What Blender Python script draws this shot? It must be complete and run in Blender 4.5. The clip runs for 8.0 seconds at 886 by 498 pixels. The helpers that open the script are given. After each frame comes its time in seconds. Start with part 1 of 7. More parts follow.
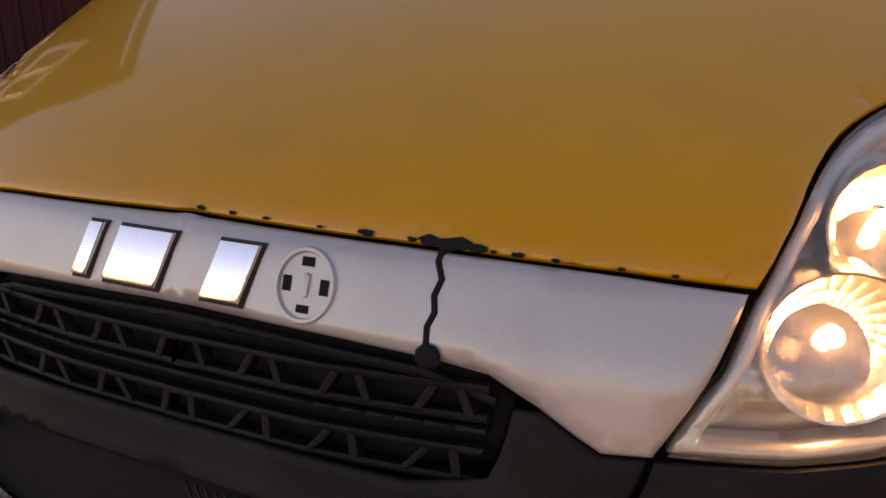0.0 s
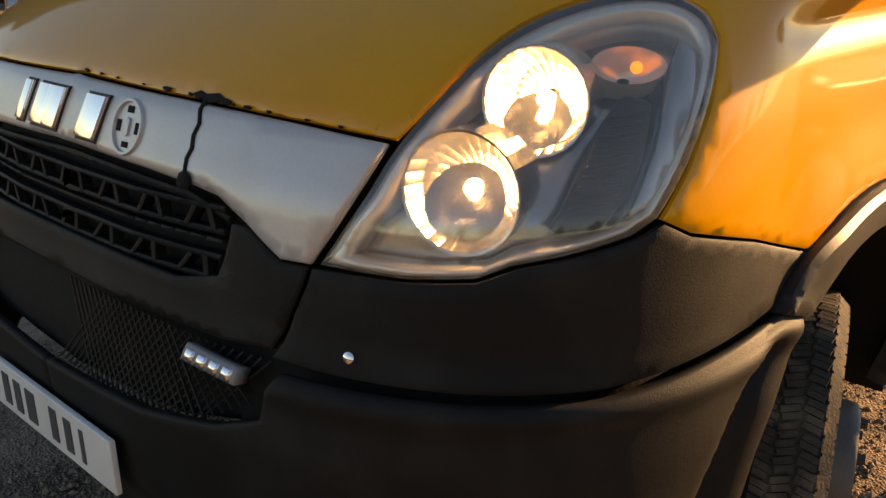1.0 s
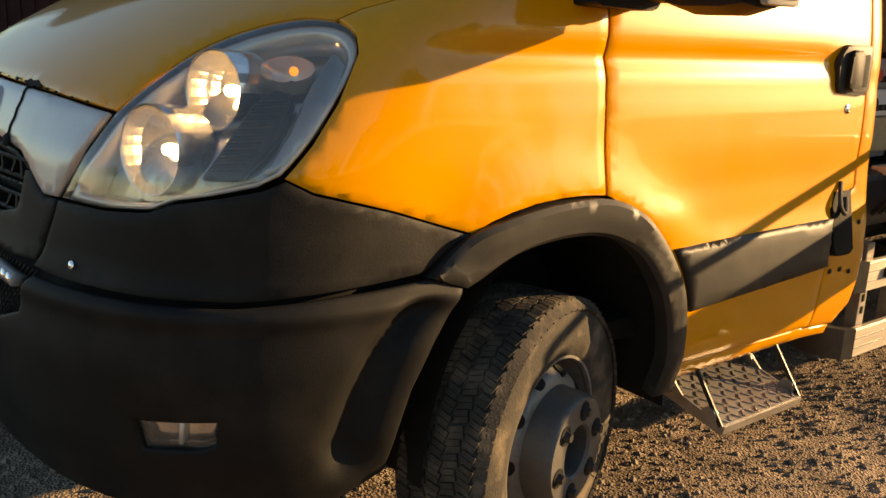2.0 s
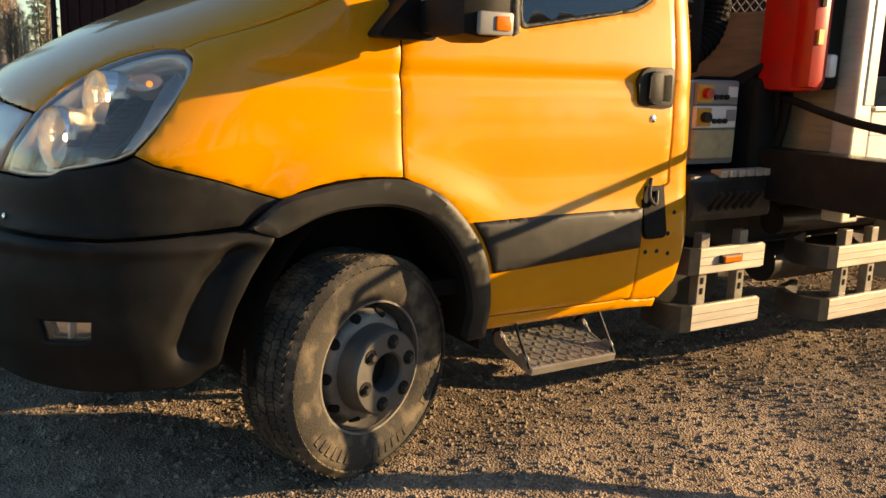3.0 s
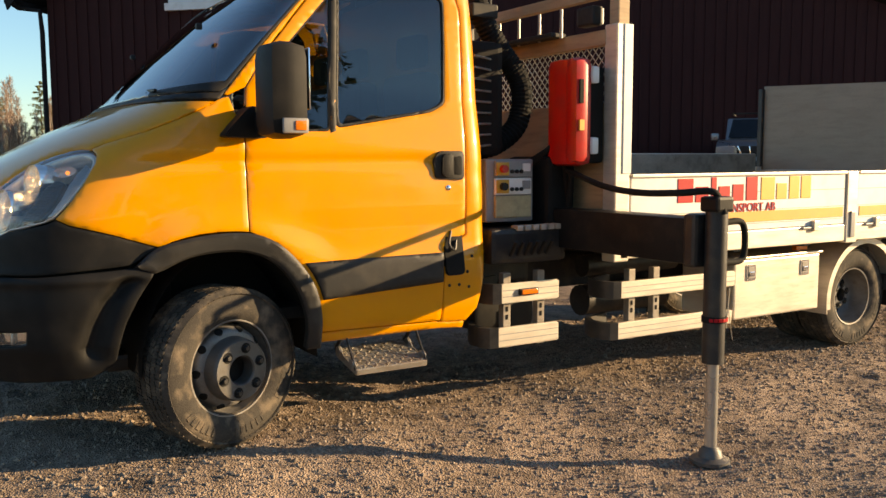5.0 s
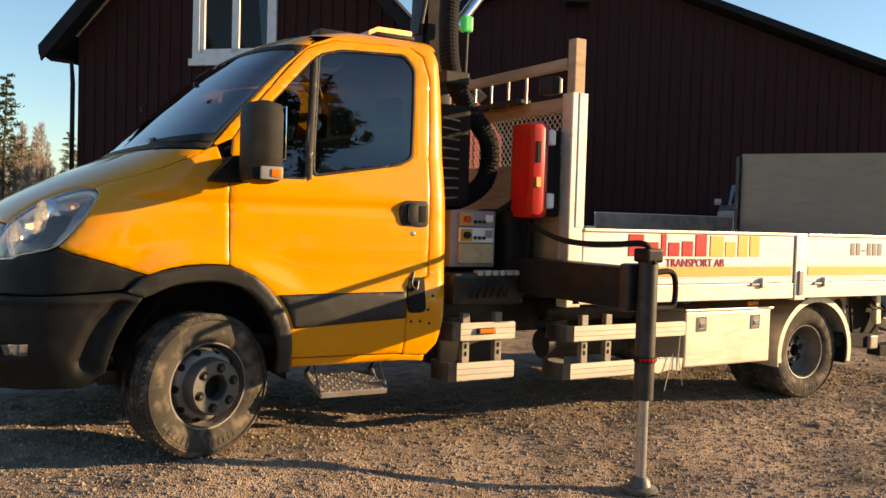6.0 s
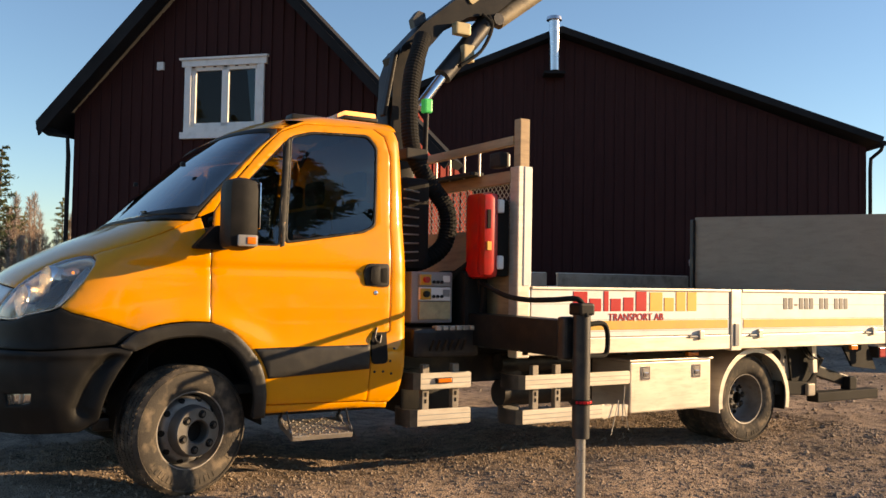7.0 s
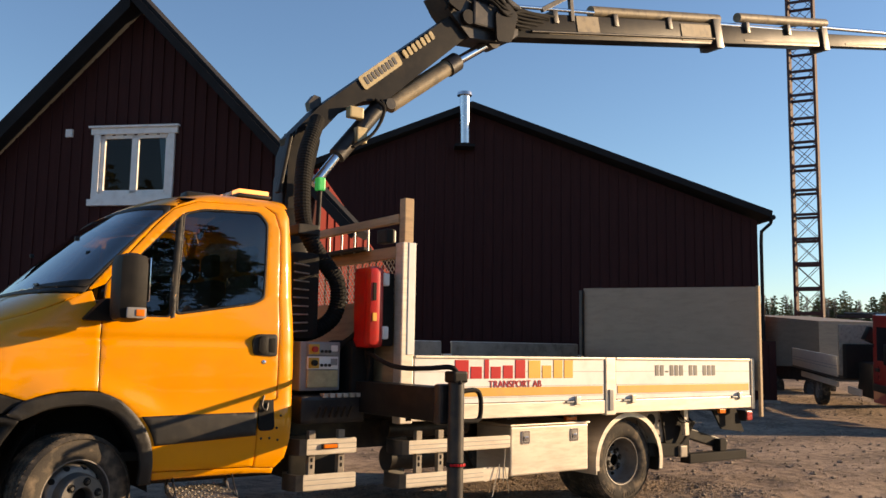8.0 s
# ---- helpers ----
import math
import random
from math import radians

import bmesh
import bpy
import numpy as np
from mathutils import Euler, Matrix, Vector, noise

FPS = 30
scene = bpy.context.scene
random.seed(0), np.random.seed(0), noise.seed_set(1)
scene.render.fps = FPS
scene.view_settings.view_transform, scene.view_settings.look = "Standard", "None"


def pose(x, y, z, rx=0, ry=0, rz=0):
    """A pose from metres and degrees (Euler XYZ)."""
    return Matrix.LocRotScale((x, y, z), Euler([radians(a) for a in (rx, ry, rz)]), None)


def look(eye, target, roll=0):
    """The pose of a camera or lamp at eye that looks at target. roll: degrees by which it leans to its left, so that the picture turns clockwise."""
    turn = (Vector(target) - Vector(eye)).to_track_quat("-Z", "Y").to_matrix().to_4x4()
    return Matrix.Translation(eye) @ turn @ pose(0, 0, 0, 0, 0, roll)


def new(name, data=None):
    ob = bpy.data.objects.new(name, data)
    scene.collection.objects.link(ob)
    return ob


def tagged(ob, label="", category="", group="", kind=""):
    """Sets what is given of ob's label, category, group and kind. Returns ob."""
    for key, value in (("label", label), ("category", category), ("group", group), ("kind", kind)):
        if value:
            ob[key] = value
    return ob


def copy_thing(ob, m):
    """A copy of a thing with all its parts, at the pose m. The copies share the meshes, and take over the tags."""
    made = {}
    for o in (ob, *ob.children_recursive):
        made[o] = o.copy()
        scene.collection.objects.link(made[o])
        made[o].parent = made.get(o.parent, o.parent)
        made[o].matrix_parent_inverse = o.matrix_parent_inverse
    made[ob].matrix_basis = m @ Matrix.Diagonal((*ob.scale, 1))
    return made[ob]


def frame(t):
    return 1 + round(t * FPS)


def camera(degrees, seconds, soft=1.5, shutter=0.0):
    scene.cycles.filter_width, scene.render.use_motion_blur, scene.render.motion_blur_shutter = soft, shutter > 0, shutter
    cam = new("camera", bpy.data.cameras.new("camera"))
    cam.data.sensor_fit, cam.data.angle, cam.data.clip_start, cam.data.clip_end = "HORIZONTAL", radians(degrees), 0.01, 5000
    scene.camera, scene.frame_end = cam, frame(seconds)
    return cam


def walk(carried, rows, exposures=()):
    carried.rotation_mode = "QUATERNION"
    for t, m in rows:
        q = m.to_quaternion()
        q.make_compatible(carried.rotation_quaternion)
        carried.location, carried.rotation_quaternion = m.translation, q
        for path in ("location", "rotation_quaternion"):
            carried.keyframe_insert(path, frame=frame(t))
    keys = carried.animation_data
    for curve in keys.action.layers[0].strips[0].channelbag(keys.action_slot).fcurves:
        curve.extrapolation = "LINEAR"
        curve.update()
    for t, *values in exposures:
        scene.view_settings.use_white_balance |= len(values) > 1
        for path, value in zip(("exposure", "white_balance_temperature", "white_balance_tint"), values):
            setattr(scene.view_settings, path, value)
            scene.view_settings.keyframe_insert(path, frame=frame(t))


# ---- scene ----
cam = camera(53.9, 8.0)
SKY_STRENGTH, SUN_POWER = 0.135, 5.0
EXPOSURES = [(0.0, 1.5, 18500, 48), (0.5, 0.95, 16500, 40), (1.0, 1.06, 14500, 26), (2.0, 1.0, 12300, 15), (4.0, 1.06, 8500, 8), (6.0, 1.07, 9300, 13), (8.0, 0.77, 8400, 16)]
PATH = [
    (0, (-1.782, 0.214, 1.552), (-0.098, 1.137, 0.995), -1.0),
    (0.5, (-1.792, -0.126, 1.522), (-0.231, 0.99, 0.958), -0.6),
    (1, (-1.661, -0.497, 1.502), (-0.274, 0.779, 0.832), -0.1),
    (1.5, (-1.486, -0.875, 1.454), (-0.168, 0.501, 0.847), 2.5),
    (2, (-1.366, -1.379, 1.423), (-0.178, 0.153, 0.933), 2.5),
    (3.5, (-1.086, -2.855, 1.407), (-0.071, -1.178, 1.007), 1.7),
    (4, (-1.069, -3.238, 1.425), (0.019, -1.595, 1.084), 1.5),
    (5.5, (-1.153, -4.111, 1.356), (-0.159, -2.381, 1.213), -0.2),
    (6, (-1.12, -4.426, 1.338), (-0.121, -2.695, 1.265), 1.7),
    (6.5, (-1.151, -4.766, 1.306), (-0.158, -3.03, 1.315), 2.2),
    (7, (-1.248, -5.068, 1.318), (-0.236, -3.345, 1.393), 1.0),
    (7.5, (-1.243, -5.354, 1.32), (-0.179, -3.67, 1.492), 1.0),
    (8, (-1.253, -5.532, 1.343), (-0.096, -3.916, 1.572), 0.9),
]
walk(cam, [(t, look(eye, target, roll)) for t, eye, target, roll in PATH], exposures=EXPOSURES)

# ---- light ----
SUN_AZ, SUN_EL = math.atan2(0.912, -0.410), radians(13.0)   # compass angle from +y towards +x, height
world = bpy.data.worlds.new("sky")
scene.world = world
world.use_nodes = True
wn = world.node_tree.nodes
sky = wn.new("ShaderNodeTexSky")
sky.sky_type, sky.sun_disc = "NISHITA", False
sky.sun_elevation, sky.sun_rotation = SUN_EL, SUN_AZ
sky.air_density, sky.dust_density, sky.ozone_density = 1.0, 0.1, 5.0
wn["Background"].inputs[1].default_value = SKY_STRENGTH
world.node_tree.links.new(sky.outputs[0], wn["Background"].inputs[0])
sun_data = bpy.data.lights.new("sun", "SUN")
sun_data.energy, sun_data.angle, sun_data.color = SUN_POWER, radians(0.55), (1.0, 0.80, 0.56)
sun = new("sun", sun_data)
to_sun = Vector((math.sin(SUN_AZ) * math.cos(SUN_EL), math.cos(SUN_AZ) * math.cos(SUN_EL), math.sin(SUN_EL)))
sun.matrix_world = look(to_sun * 50, (0, 0, 0))


# ---- materials ----
def material(name, a, b, rough=0.5, metal=0.0, scale=4.0, fine=60.0, bump=0.1, coat=0.0, spread=0.1, stretch=(1, 1, 1), vary=0.0, dirt=None, dirt_amount=0.5, spec=0.5):
    """Two colours mixed by coarse and fine noise, with fine relief; dirt lies over it in patches."""
    m = bpy.data.materials.new(name)
    m.use_nodes = True
    n, l = m.node_tree.nodes, m.node_tree.links
    bsdf = n["Principled BSDF"]
    co = n.new("ShaderNodeTexCoord")
    mp = n.new("ShaderNodeMapping")
    mp.inputs["Scale"].default_value = stretch
    l.new(co.outputs["Object"], mp.inputs[0])
    n1, n2 = n.new("ShaderNodeTexNoise"), n.new("ShaderNodeTexNoise")
    n1.inputs["Scale"].default_value, n2.inputs["Scale"].default_value = scale, fine
    n1.inputs["Detail"].default_value, n2.inputs["Detail"].default_value = 6, 4
    l.new(mp.outputs[0], n1.inputs[0]), l.new(mp.outputs[0], n2.inputs[0])
    add = n.new("ShaderNodeMath")
    add.operation = "MULTIPLY_ADD"
    l.new(n2.outputs[0], add.inputs[0])
    add.inputs[1].default_value = 0.5
    half = n.new("ShaderNodeMath")
    half.operation = "MULTIPLY"
    l.new(n1.outputs[0], half.inputs[0])
    half.inputs[1].default_value = 0.9
    l.new(half.outputs[0], add.inputs[2])
    last = add
    if vary:
        info = n.new("ShaderNodeObjectInfo")
        va = n.new("ShaderNodeMath")
        va.operation = "MULTIPLY_ADD"
        l.new(info.outputs["Random"], va.inputs[0])
        va.inputs[1].default_value = vary
        l.new(add.outputs[0], va.inputs[2])
        last = va
    ramp = n.new("ShaderNodeValToRGB")
    ramp.color_ramp.elements[0].position, ramp.color_ramp.elements[1].position = 0.42, 0.95
    ramp.color_ramp.elements[0].color, ramp.color_ramp.elements[1].color = (*a, 1), (*b, 1)
    l.new(last.outputs[0], ramp.inputs[0])
    colour = ramp.outputs[0]
    if dirt:
        n3 = n.new("ShaderNodeTexNoise")
        n3.inputs["Scale"].default_value, n3.inputs["Detail"].default_value = scale * 2.3, 8
        l.new(mp.outputs[0], n3.inputs[0])
        r3 = n.new("ShaderNodeValToRGB")
        r3.color_ramp.elements[0].position, r3.color_ramp.elements[1].position = 0.48, 0.72
        r3.color_ramp.elements[0].color, r3.color_ramp.elements[1].color = (0, 0, 0, 1), (dirt_amount,) * 3 + (1,)
        l.new(n3.outputs[0], r3.inputs[0])
        mx = n.new("ShaderNodeMix")
        mx.data_type = "RGBA"
        l.new(r3.outputs[0], mx.inputs[0]), l.new(colour, mx.inputs[6])
        mx.inputs[7].default_value = (*dirt, 1)
        colour = mx.outputs[2]
    l.new(colour, bsdf.inputs["Base Color"])
    rr = n.new("ShaderNodeMapRange")
    rr.inputs["To Min"].default_value, rr.inputs["To Max"].default_value = max(0.02, rough - spread), min(1, rough + spread)
    l.new(n1.outputs[0], rr.inputs[0]), l.new(rr.outputs[0], bsdf.inputs["Roughness"])
    bsdf.inputs["Metallic"].default_value = metal
    bsdf.inputs["Coat Weight"].default_value = coat
    bsdf.inputs["Specular IOR Level"].default_value = spec
    bsdf.inputs["Coat Roughness"].default_value = 0.06
    if bump:
        bp = n.new("ShaderNodeBump")
        bp.inputs["Strength"].default_value, bp.inputs["Distance"].default_value = bump, 0.01
        l.new(n2.outputs[0], bp.inputs["Height"]), l.new(bp.outputs[0], bsdf.inputs["Normal"])
    return m


def glass(name, colour=(1, 1, 1), rough=0.0, alpha_mix=0.12, haze=0.0):
    """A thin pane: mostly clear, with a mirror's share that grows at a slant."""
    m = bpy.data.materials.new(name)
    m.use_nodes = True
    n, l = m.node_tree.nodes, m.node_tree.links
    n.remove(n["Principled BSDF"])
    tr, gl, mix, fr = n.new("ShaderNodeBsdfTransparent"), n.new("ShaderNodeBsdfGlossy"), n.new("ShaderNodeMixShader"), n.new("ShaderNodeLayerWeight")
    tr.inputs[0].default_value = (*colour, 1)
    gl.inputs["Roughness"].default_value = rough
    fr.inputs[0].default_value = 0.5
    steep, ad = n.new("ShaderNodeMath"), n.new("ShaderNodeMath")
    steep.operation, ad.operation = "POWER", "MULTIPLY_ADD"
    steep.inputs[1].default_value, ad.inputs[1].default_value, ad.inputs[2].default_value = 4.0, 0.8, alpha_mix
    l.new(fr.outputs["Facing"], steep.inputs[0]), l.new(steep.outputs[0], ad.inputs[0]), l.new(ad.outputs[0], mix.inputs[0])
    if haze:
        dull, veil = n.new("ShaderNodeBsdfDiffuse"), n.new("ShaderNodeMixShader")
        dull.inputs[0].default_value = (0.75, 0.72, 0.66, 1)
        veil.inputs[0].default_value = haze
        l.new(tr.outputs[0], veil.inputs[1]), l.new(dull.outputs[0], veil.inputs[2])
        tr = veil
    l.new(tr.outputs[0], mix.inputs[1]), l.new(gl.outputs[0], mix.inputs[2]), l.new(mix.outputs[0], n["Material Output"].inputs[0])
    return m


def glow(name, colour, power):
    m = bpy.data.materials.new(name)
    m.use_nodes = True
    b = m.node_tree.nodes["Principled BSDF"]
    b.inputs["Base Color"].default_value, b.inputs["Emission Color"].default_value = (*colour, 1), (*colour, 1)
    b.inputs["Emission Strength"].default_value = power
    return m


YELLOW = material("yellow_paint", (0.74, 0.272, 0.004), (0.81, 0.312, 0.005), 0.38, 0, 3, 180, 0.010, 0.75, 0.06, dirt=(0.40, 0.17, 0.04), dirt_amount=0.12, spec=0.2)
SILVER = material("silver_paint", (0.49, 0.47, 0.45), (0.57, 0.55, 0.53), 0.36, 0.35, 3, 150, 0.015, 0.4, dirt=(0.25, 0.2, 0.15), dirt_amount=0.15)
PLASTIC = material("black_plastic", (0.0062, 0.0062, 0.0064), (0.0148, 0.0144, 0.0138), 0.56, 0, 3, 420, 0.14, spread=0.12, dirt=(0.05, 0.043, 0.035), dirt_amount=0.28, spec=0.18)
FADED = material("faded_plastic", (0.014, 0.014, 0.014), (0.032, 0.031, 0.029), 0.48, 0, 4, 380, 0.10, spread=0.12, dirt=(0.08, 0.068, 0.054), dirt_amount=0.35, spec=0.32)
TRIM = material("dark_trim", (0.010, 0.010, 0.010), (0.026, 0.025, 0.023), 0.55, 0, 5, 300, 0.08, dirt=(0.07, 0.055, 0.04), dirt_amount=0.3, spec=0.25)
SHELL = material("dark_shell", (0.007, 0.007, 0.007), (0.017, 0.016, 0.014), 0.8, 0, 5, 80, 0.1, spec=0.2)
RUBBER = material("tyre_rubber", (0.03, 0.027, 0.024), (0.075, 0.065, 0.054), 0.85, 0, 6, 150, 0.25, dirt=(0.22, 0.17, 0.12), dirt_amount=0.85, spec=0.25)
RIM = material("grey_rim", (0.13, 0.125, 0.12), (0.24, 0.225, 0.21), 0.55, 0.3, 8, 120, 0.1, dirt=(0.13, 0.09, 0.055), dirt_amount=0.6)
# grey hub colour darkened to carry the shadow across the front wheel, plus dirt
HUB = material("hub_shadow_paint", (0.075, 0.072, 0.068), (0.12, 0.114, 0.108), 0.5, 0.2, 8, 150, 0.08, dirt=(0.08, 0.06, 0.04), dirt_amount=0.6)
STEEL = material("dark_steel", (0.012, 0.012, 0.014), (0.035, 0.033, 0.032), 0.45, 0.2, 5, 120, 0.1, dirt=(0.12, 0.09, 0.06), dirt_amount=0.35)
CRANE = material("crane_paint", (0.007, 0.007, 0.008), (0.016, 0.0155, 0.015), 0.45, 0.0, 4, 120, 0.06, 0.0, dirt=(0.045, 0.034, 0.023), dirt_amount=0.4, spec=0.14)
OCHRE = material("dusty_boom", (0.13, 0.105, 0.066), (0.23, 0.185, 0.12), 0.6, 0.1, 5, 100, 0.1, dirt=(0.04, 0.034, 0.028), dirt_amount=0.7)
POLISHED = material("polished_rod", (0.42, 0.40, 0.37), (0.52, 0.50, 0.46), 0.28, 0.65, 8, 200, 0.01, spread=0.05)
CHROME = material("chrome", (0.78, 0.78, 0.80), (0.86, 0.86, 0.88), 0.07, 1.0, 8, 200, 0.01, spread=0.03)
ALU = material("aluminium", (0.60, 0.53, 0.44), (0.72, 0.65, 0.55), 0.42, 0.45, 4, 90, 0.05, stretch=(1, 1, 6), dirt=(0.34, 0.26, 0.18), dirt_amount=0.25)
# dark tone for guard ends turned from the sun, shade in the colour
SHADED_END = material("shaded_guard_end", (0.018, 0.017, 0.016), (0.045, 0.042, 0.038), 0.5, 0, 5, 120, 0.08, dirt=(0.14, 0.11, 0.08), dirt_amount=0.35)
# worn aluminium; on shaded boards its dull tone stands in for the shade
WEATHERED_SHADED = material("weathered_shaded_aluminium", (0.20, 0.17, 0.14), (0.34, 0.30, 0.25), 0.55, 0.3, 6, 90, 0.08, dirt=(0.10, 0.075, 0.05), dirt_amount=0.5)
ALUPLATE = material("tread_plate", (0.34, 0.31, 0.28), (0.46, 0.43, 0.39), 0.45, 0.7, 6, 90, 0.05, dirt=(0.22, 0.16, 0.1), dirt_amount=0.5)
WHITE = material("white_side_paint", (0.74, 0.73, 0.70), (0.82, 0.81, 0.78), 0.4, 0, 3, 60, 0.02, 0.15, dirt=(0.50, 0.42, 0.32), dirt_amount=0.2)
GREYBOARD = material("grey_board", (0.24, 0.187, 0.14), (0.32, 0.252, 0.19), 0.6, 0.15, 2, 40, 0.1, stretch=(1, 1, 5), dirt=(0.21, 0.16, 0.115), dirt_amount=0.5)
STRIPE = material("ochre_stripe", (0.62, 0.325, 0.035), (0.68, 0.365, 0.05), 0.5, 0, 5, 80, 0.02, dirt=(0.3, 0.2, 0.1), dirt_amount=0.2)
INKRED = material("red_lettering", (0.44, 0.006, 0.012), (0.52, 0.012, 0.02), 0.5, 0, 5, 80, 0.02, spec=0.2)
INKORANGE = material("orange_lettering", (0.72, 0.34, 0.02), (0.78, 0.40, 0.04), 0.5, 0, 5, 80, 0.02)
INKGREY = material("grey_lettering", (0.06, 0.06, 0.065), (0.09, 0.09, 0.095), 0.5, 0, 5, 80, 0.02)
REDBOX = material("red_plastic", (0.46, 0.007, 0.006), (0.56, 0.014, 0.010), 0.38, 0, 5, 90, 0.03, 0.1, dirt=(0.22, 0.04, 0.03), dirt_amount=0.4)
BEIGE = material("beige_enamel", (0.42, 0.33, 0.17), (0.52, 0.42, 0.23), 0.5, 0, 5, 80, 0.04, dirt=(0.16, 0.12, 0.08), dirt_amount=0.5)
GREYPLASTIC = material("grey_plastic", (0.22, 0.215, 0.21), (0.30, 0.295, 0.29), 0.45, 0, 6, 120, 0.04)
PLYWOOD = material("plywood", (0.34, 0.22, 0.12), (0.48, 0.33, 0.19), 0.65, 0, 2, 50, 0.08, stretch=(1, 1, 8), dirt=(0.16, 0.1, 0.06), dirt_amount=0.4)
WIRE = material("galvanised_wire", (0.36, 0.33, 0.29), (0.46, 0.43, 0.38), 0.45, 0.7, 9, 90, 0.02)
# red boards in two tones: shade is painted into BARN, sunlight into REDBOARD
BARN = material("shaded_red_boards", (0.037, 0.0140, 0.0135), (0.056, 0.0215, 0.0205), 0.85, 0, 1.2, 30, 0.2, stretch=(6, 6, 1), vary=0.05, spec=0.12)
REDBOARD = material("sunlit_red_boards", (0.16, 0.018, 0.014), (0.22, 0.028, 0.021), 0.8, 0, 1.2, 30, 0.25, stretch=(6, 6, 1), vary=0.12, spec=0.2)
ROOFTILE = material("dark_roof", (0.012, 0.012, 0.013), (0.026, 0.026, 0.028), 0.9, 0, 2, 40, 0.15, spec=0.15)
WHITEWOOD = material("white_woodwork", (0.70, 0.69, 0.67), (0.80, 0.79, 0.77), 0.5, 0, 3, 60, 0.06, dirt=(0.45, 0.42, 0.38), dirt_amount=0.3)
ZINC = material("zinc", (0.55, 0.56, 0.58), (0.68, 0.69, 0.71), 0.25, 0.95, 5, 60, 0.03)
SEAT = material("seat_fabric", (0.05, 0.05, 0.055), (0.10, 0.10, 0.105), 0.85, 0, 8, 200, 0.2)
FOAM = material("lamp_housing", (0.72, 0.69, 0.65), (0.82, 0.79, 0.75), 0.22, 0.5, 5, 90, 0.02)
LAMPCHROME = material("lamp_chrome", (0.36, 0.36, 0.37), (0.50, 0.50, 0.51), 0.16, 0.9, 5, 90, 0.02)
BOWL = material("lamp_bowl", (0.74, 0.72, 0.69), (0.84, 0.82, 0.79), 0.22, 0.95, 5, 90, 0.02)
LAMPDARK = material("lamp_dark_ribs", (0.012, 0.011, 0.011), (0.03, 0.027, 0.026), 0.4, 0.0, 5, 90, 0.02, spec=0.3)
PANE = glass("window_glass", (0.42, 0.46, 0.47), 0.0, 0.09)
SCREEN = glass("windscreen_glass", (0.50, 0.55, 0.57), 0.0, 0.28)
LENS = glass("clear_lens", (0.97, 0.96, 0.94), 0.03, 0.06, 0.045)
COVER = glass("clear_cover", (0.98, 0.97, 0.95), 0.05, 0.03)
HOUSEPANE = glass("house_glass", (0.20, 0.22, 0.22), 0.0, 0.02)
AMBER = material("amber_plastic", (0.75, 0.16, 0.01), (0.85, 0.22, 0.02), 0.2, 0, 5, 90, 0.02, 0.3)
GREEN = glow("green_beacon", (0.01, 0.42, 0.10), 0.22)
BULB = glow("lamp_bulb", (1.0, 0.72, 0.42), 30.0)
AMBERBULB = glow("amber_bulb", (1.0, 0.30, 0.05), 0.9)
BAR_LIT = glow("beacon_glow", (1.0, 0.36, 0.11), 1.1)
TAIL = material("red_tail_lens", (0.35, 0.01, 0.01), (0.45, 0.02, 0.02), 0.25, 0, 5, 90, 0.02, 0.3)


# ---- mesh helpers ----
def part(name, bm, mat, parent=None, label="", smooth=False, kind=""):
    me = bpy.data.meshes.new(name)
    bmesh.ops.recalc_face_normals(bm, faces=bm.faces)
    bm.to_mesh(me)
    bm.free()
    me.materials.append(mat)
    if smooth:
        me.shade_smooth()
        if smooth != "all":
            me.set_sharp_from_angle(angle=radians(smooth if smooth is not True else 38))
    ob = new(name, me)
    ob.parent = parent
    return tagged(ob, label, kind=kind)


def thing(name, label, category, group=""):
    return tagged(new(name), label, category, group)


def box(bm, lo, hi, bevel=0.0, m=None):
    lo, hi = Vector(lo), Vector(hi)
    mid, size = (lo + hi) / 2, hi - lo
    v = bmesh.ops.create_cube(bm, size=1, matrix=(m or Matrix()) @ Matrix.Translation(mid) @ Matrix.Diagonal((*size, 1)))["verts"]
    if bevel:
        edges = {e for w in v for e in w.link_edges}
        bmesh.ops.bevel(bm, geom=list(edges), offset=min(bevel, min(abs(s) for s in size) * 0.45), segments=2, affect="EDGES", profile=0.6)
    return bm


def cube(lo, hi, bevel=0.006, m=None):
    return box(bmesh.new(), lo, hi, bevel, m)


def rod(bm, a, b, r, r2=None, seg=14, caps=True):
    a, b = Vector(a), Vector(b)
    m = Matrix.Translation((a + b) / 2) @ (b - a).to_track_quat("Z", "Y").to_matrix().to_4x4()
    bmesh.ops.create_cone(bm, cap_ends=caps, segments=seg, radius1=r, radius2=r if r2 is None else r2, depth=(b - a).length, matrix=m)
    return bm


def beam(bm, a, b, w, h, w2=None, h2=None, bevel=0.01, up=(0, 0, 1)):
    """A square tube from a to b, w wide and h high, tapering to w2 x h2."""
    a, b = Vector(a), Vector(b)
    d = (b - a).normalized()
    side = d.cross(Vector(up)).normalized()
    top = side.cross(d)
    w2, h2 = w2 or w, h2 or h
    v = [bm.verts.new(o + side * sx * ww / 2 + top * sz * hh / 2) for o, ww, hh in ((a, w, h), (b, w2, h2)) for sx, sz in ((-1, -1), (1, -1), (1, 1), (-1, 1))]
    faces = [(0, 1, 2, 3), (7, 6, 5, 4)] + [(i, i + 4, (i + 1) % 4 + 4, (i + 1) % 4) for i in range(4)]
    made = [bm.faces.new([v[i] for i in f]) for f in faces]
    if bevel:
        bmesh.ops.bevel(bm, geom=list({e for f in made for e in f.edges}), offset=bevel, segments=2, affect="EDGES", profile=0.6)
    return bm


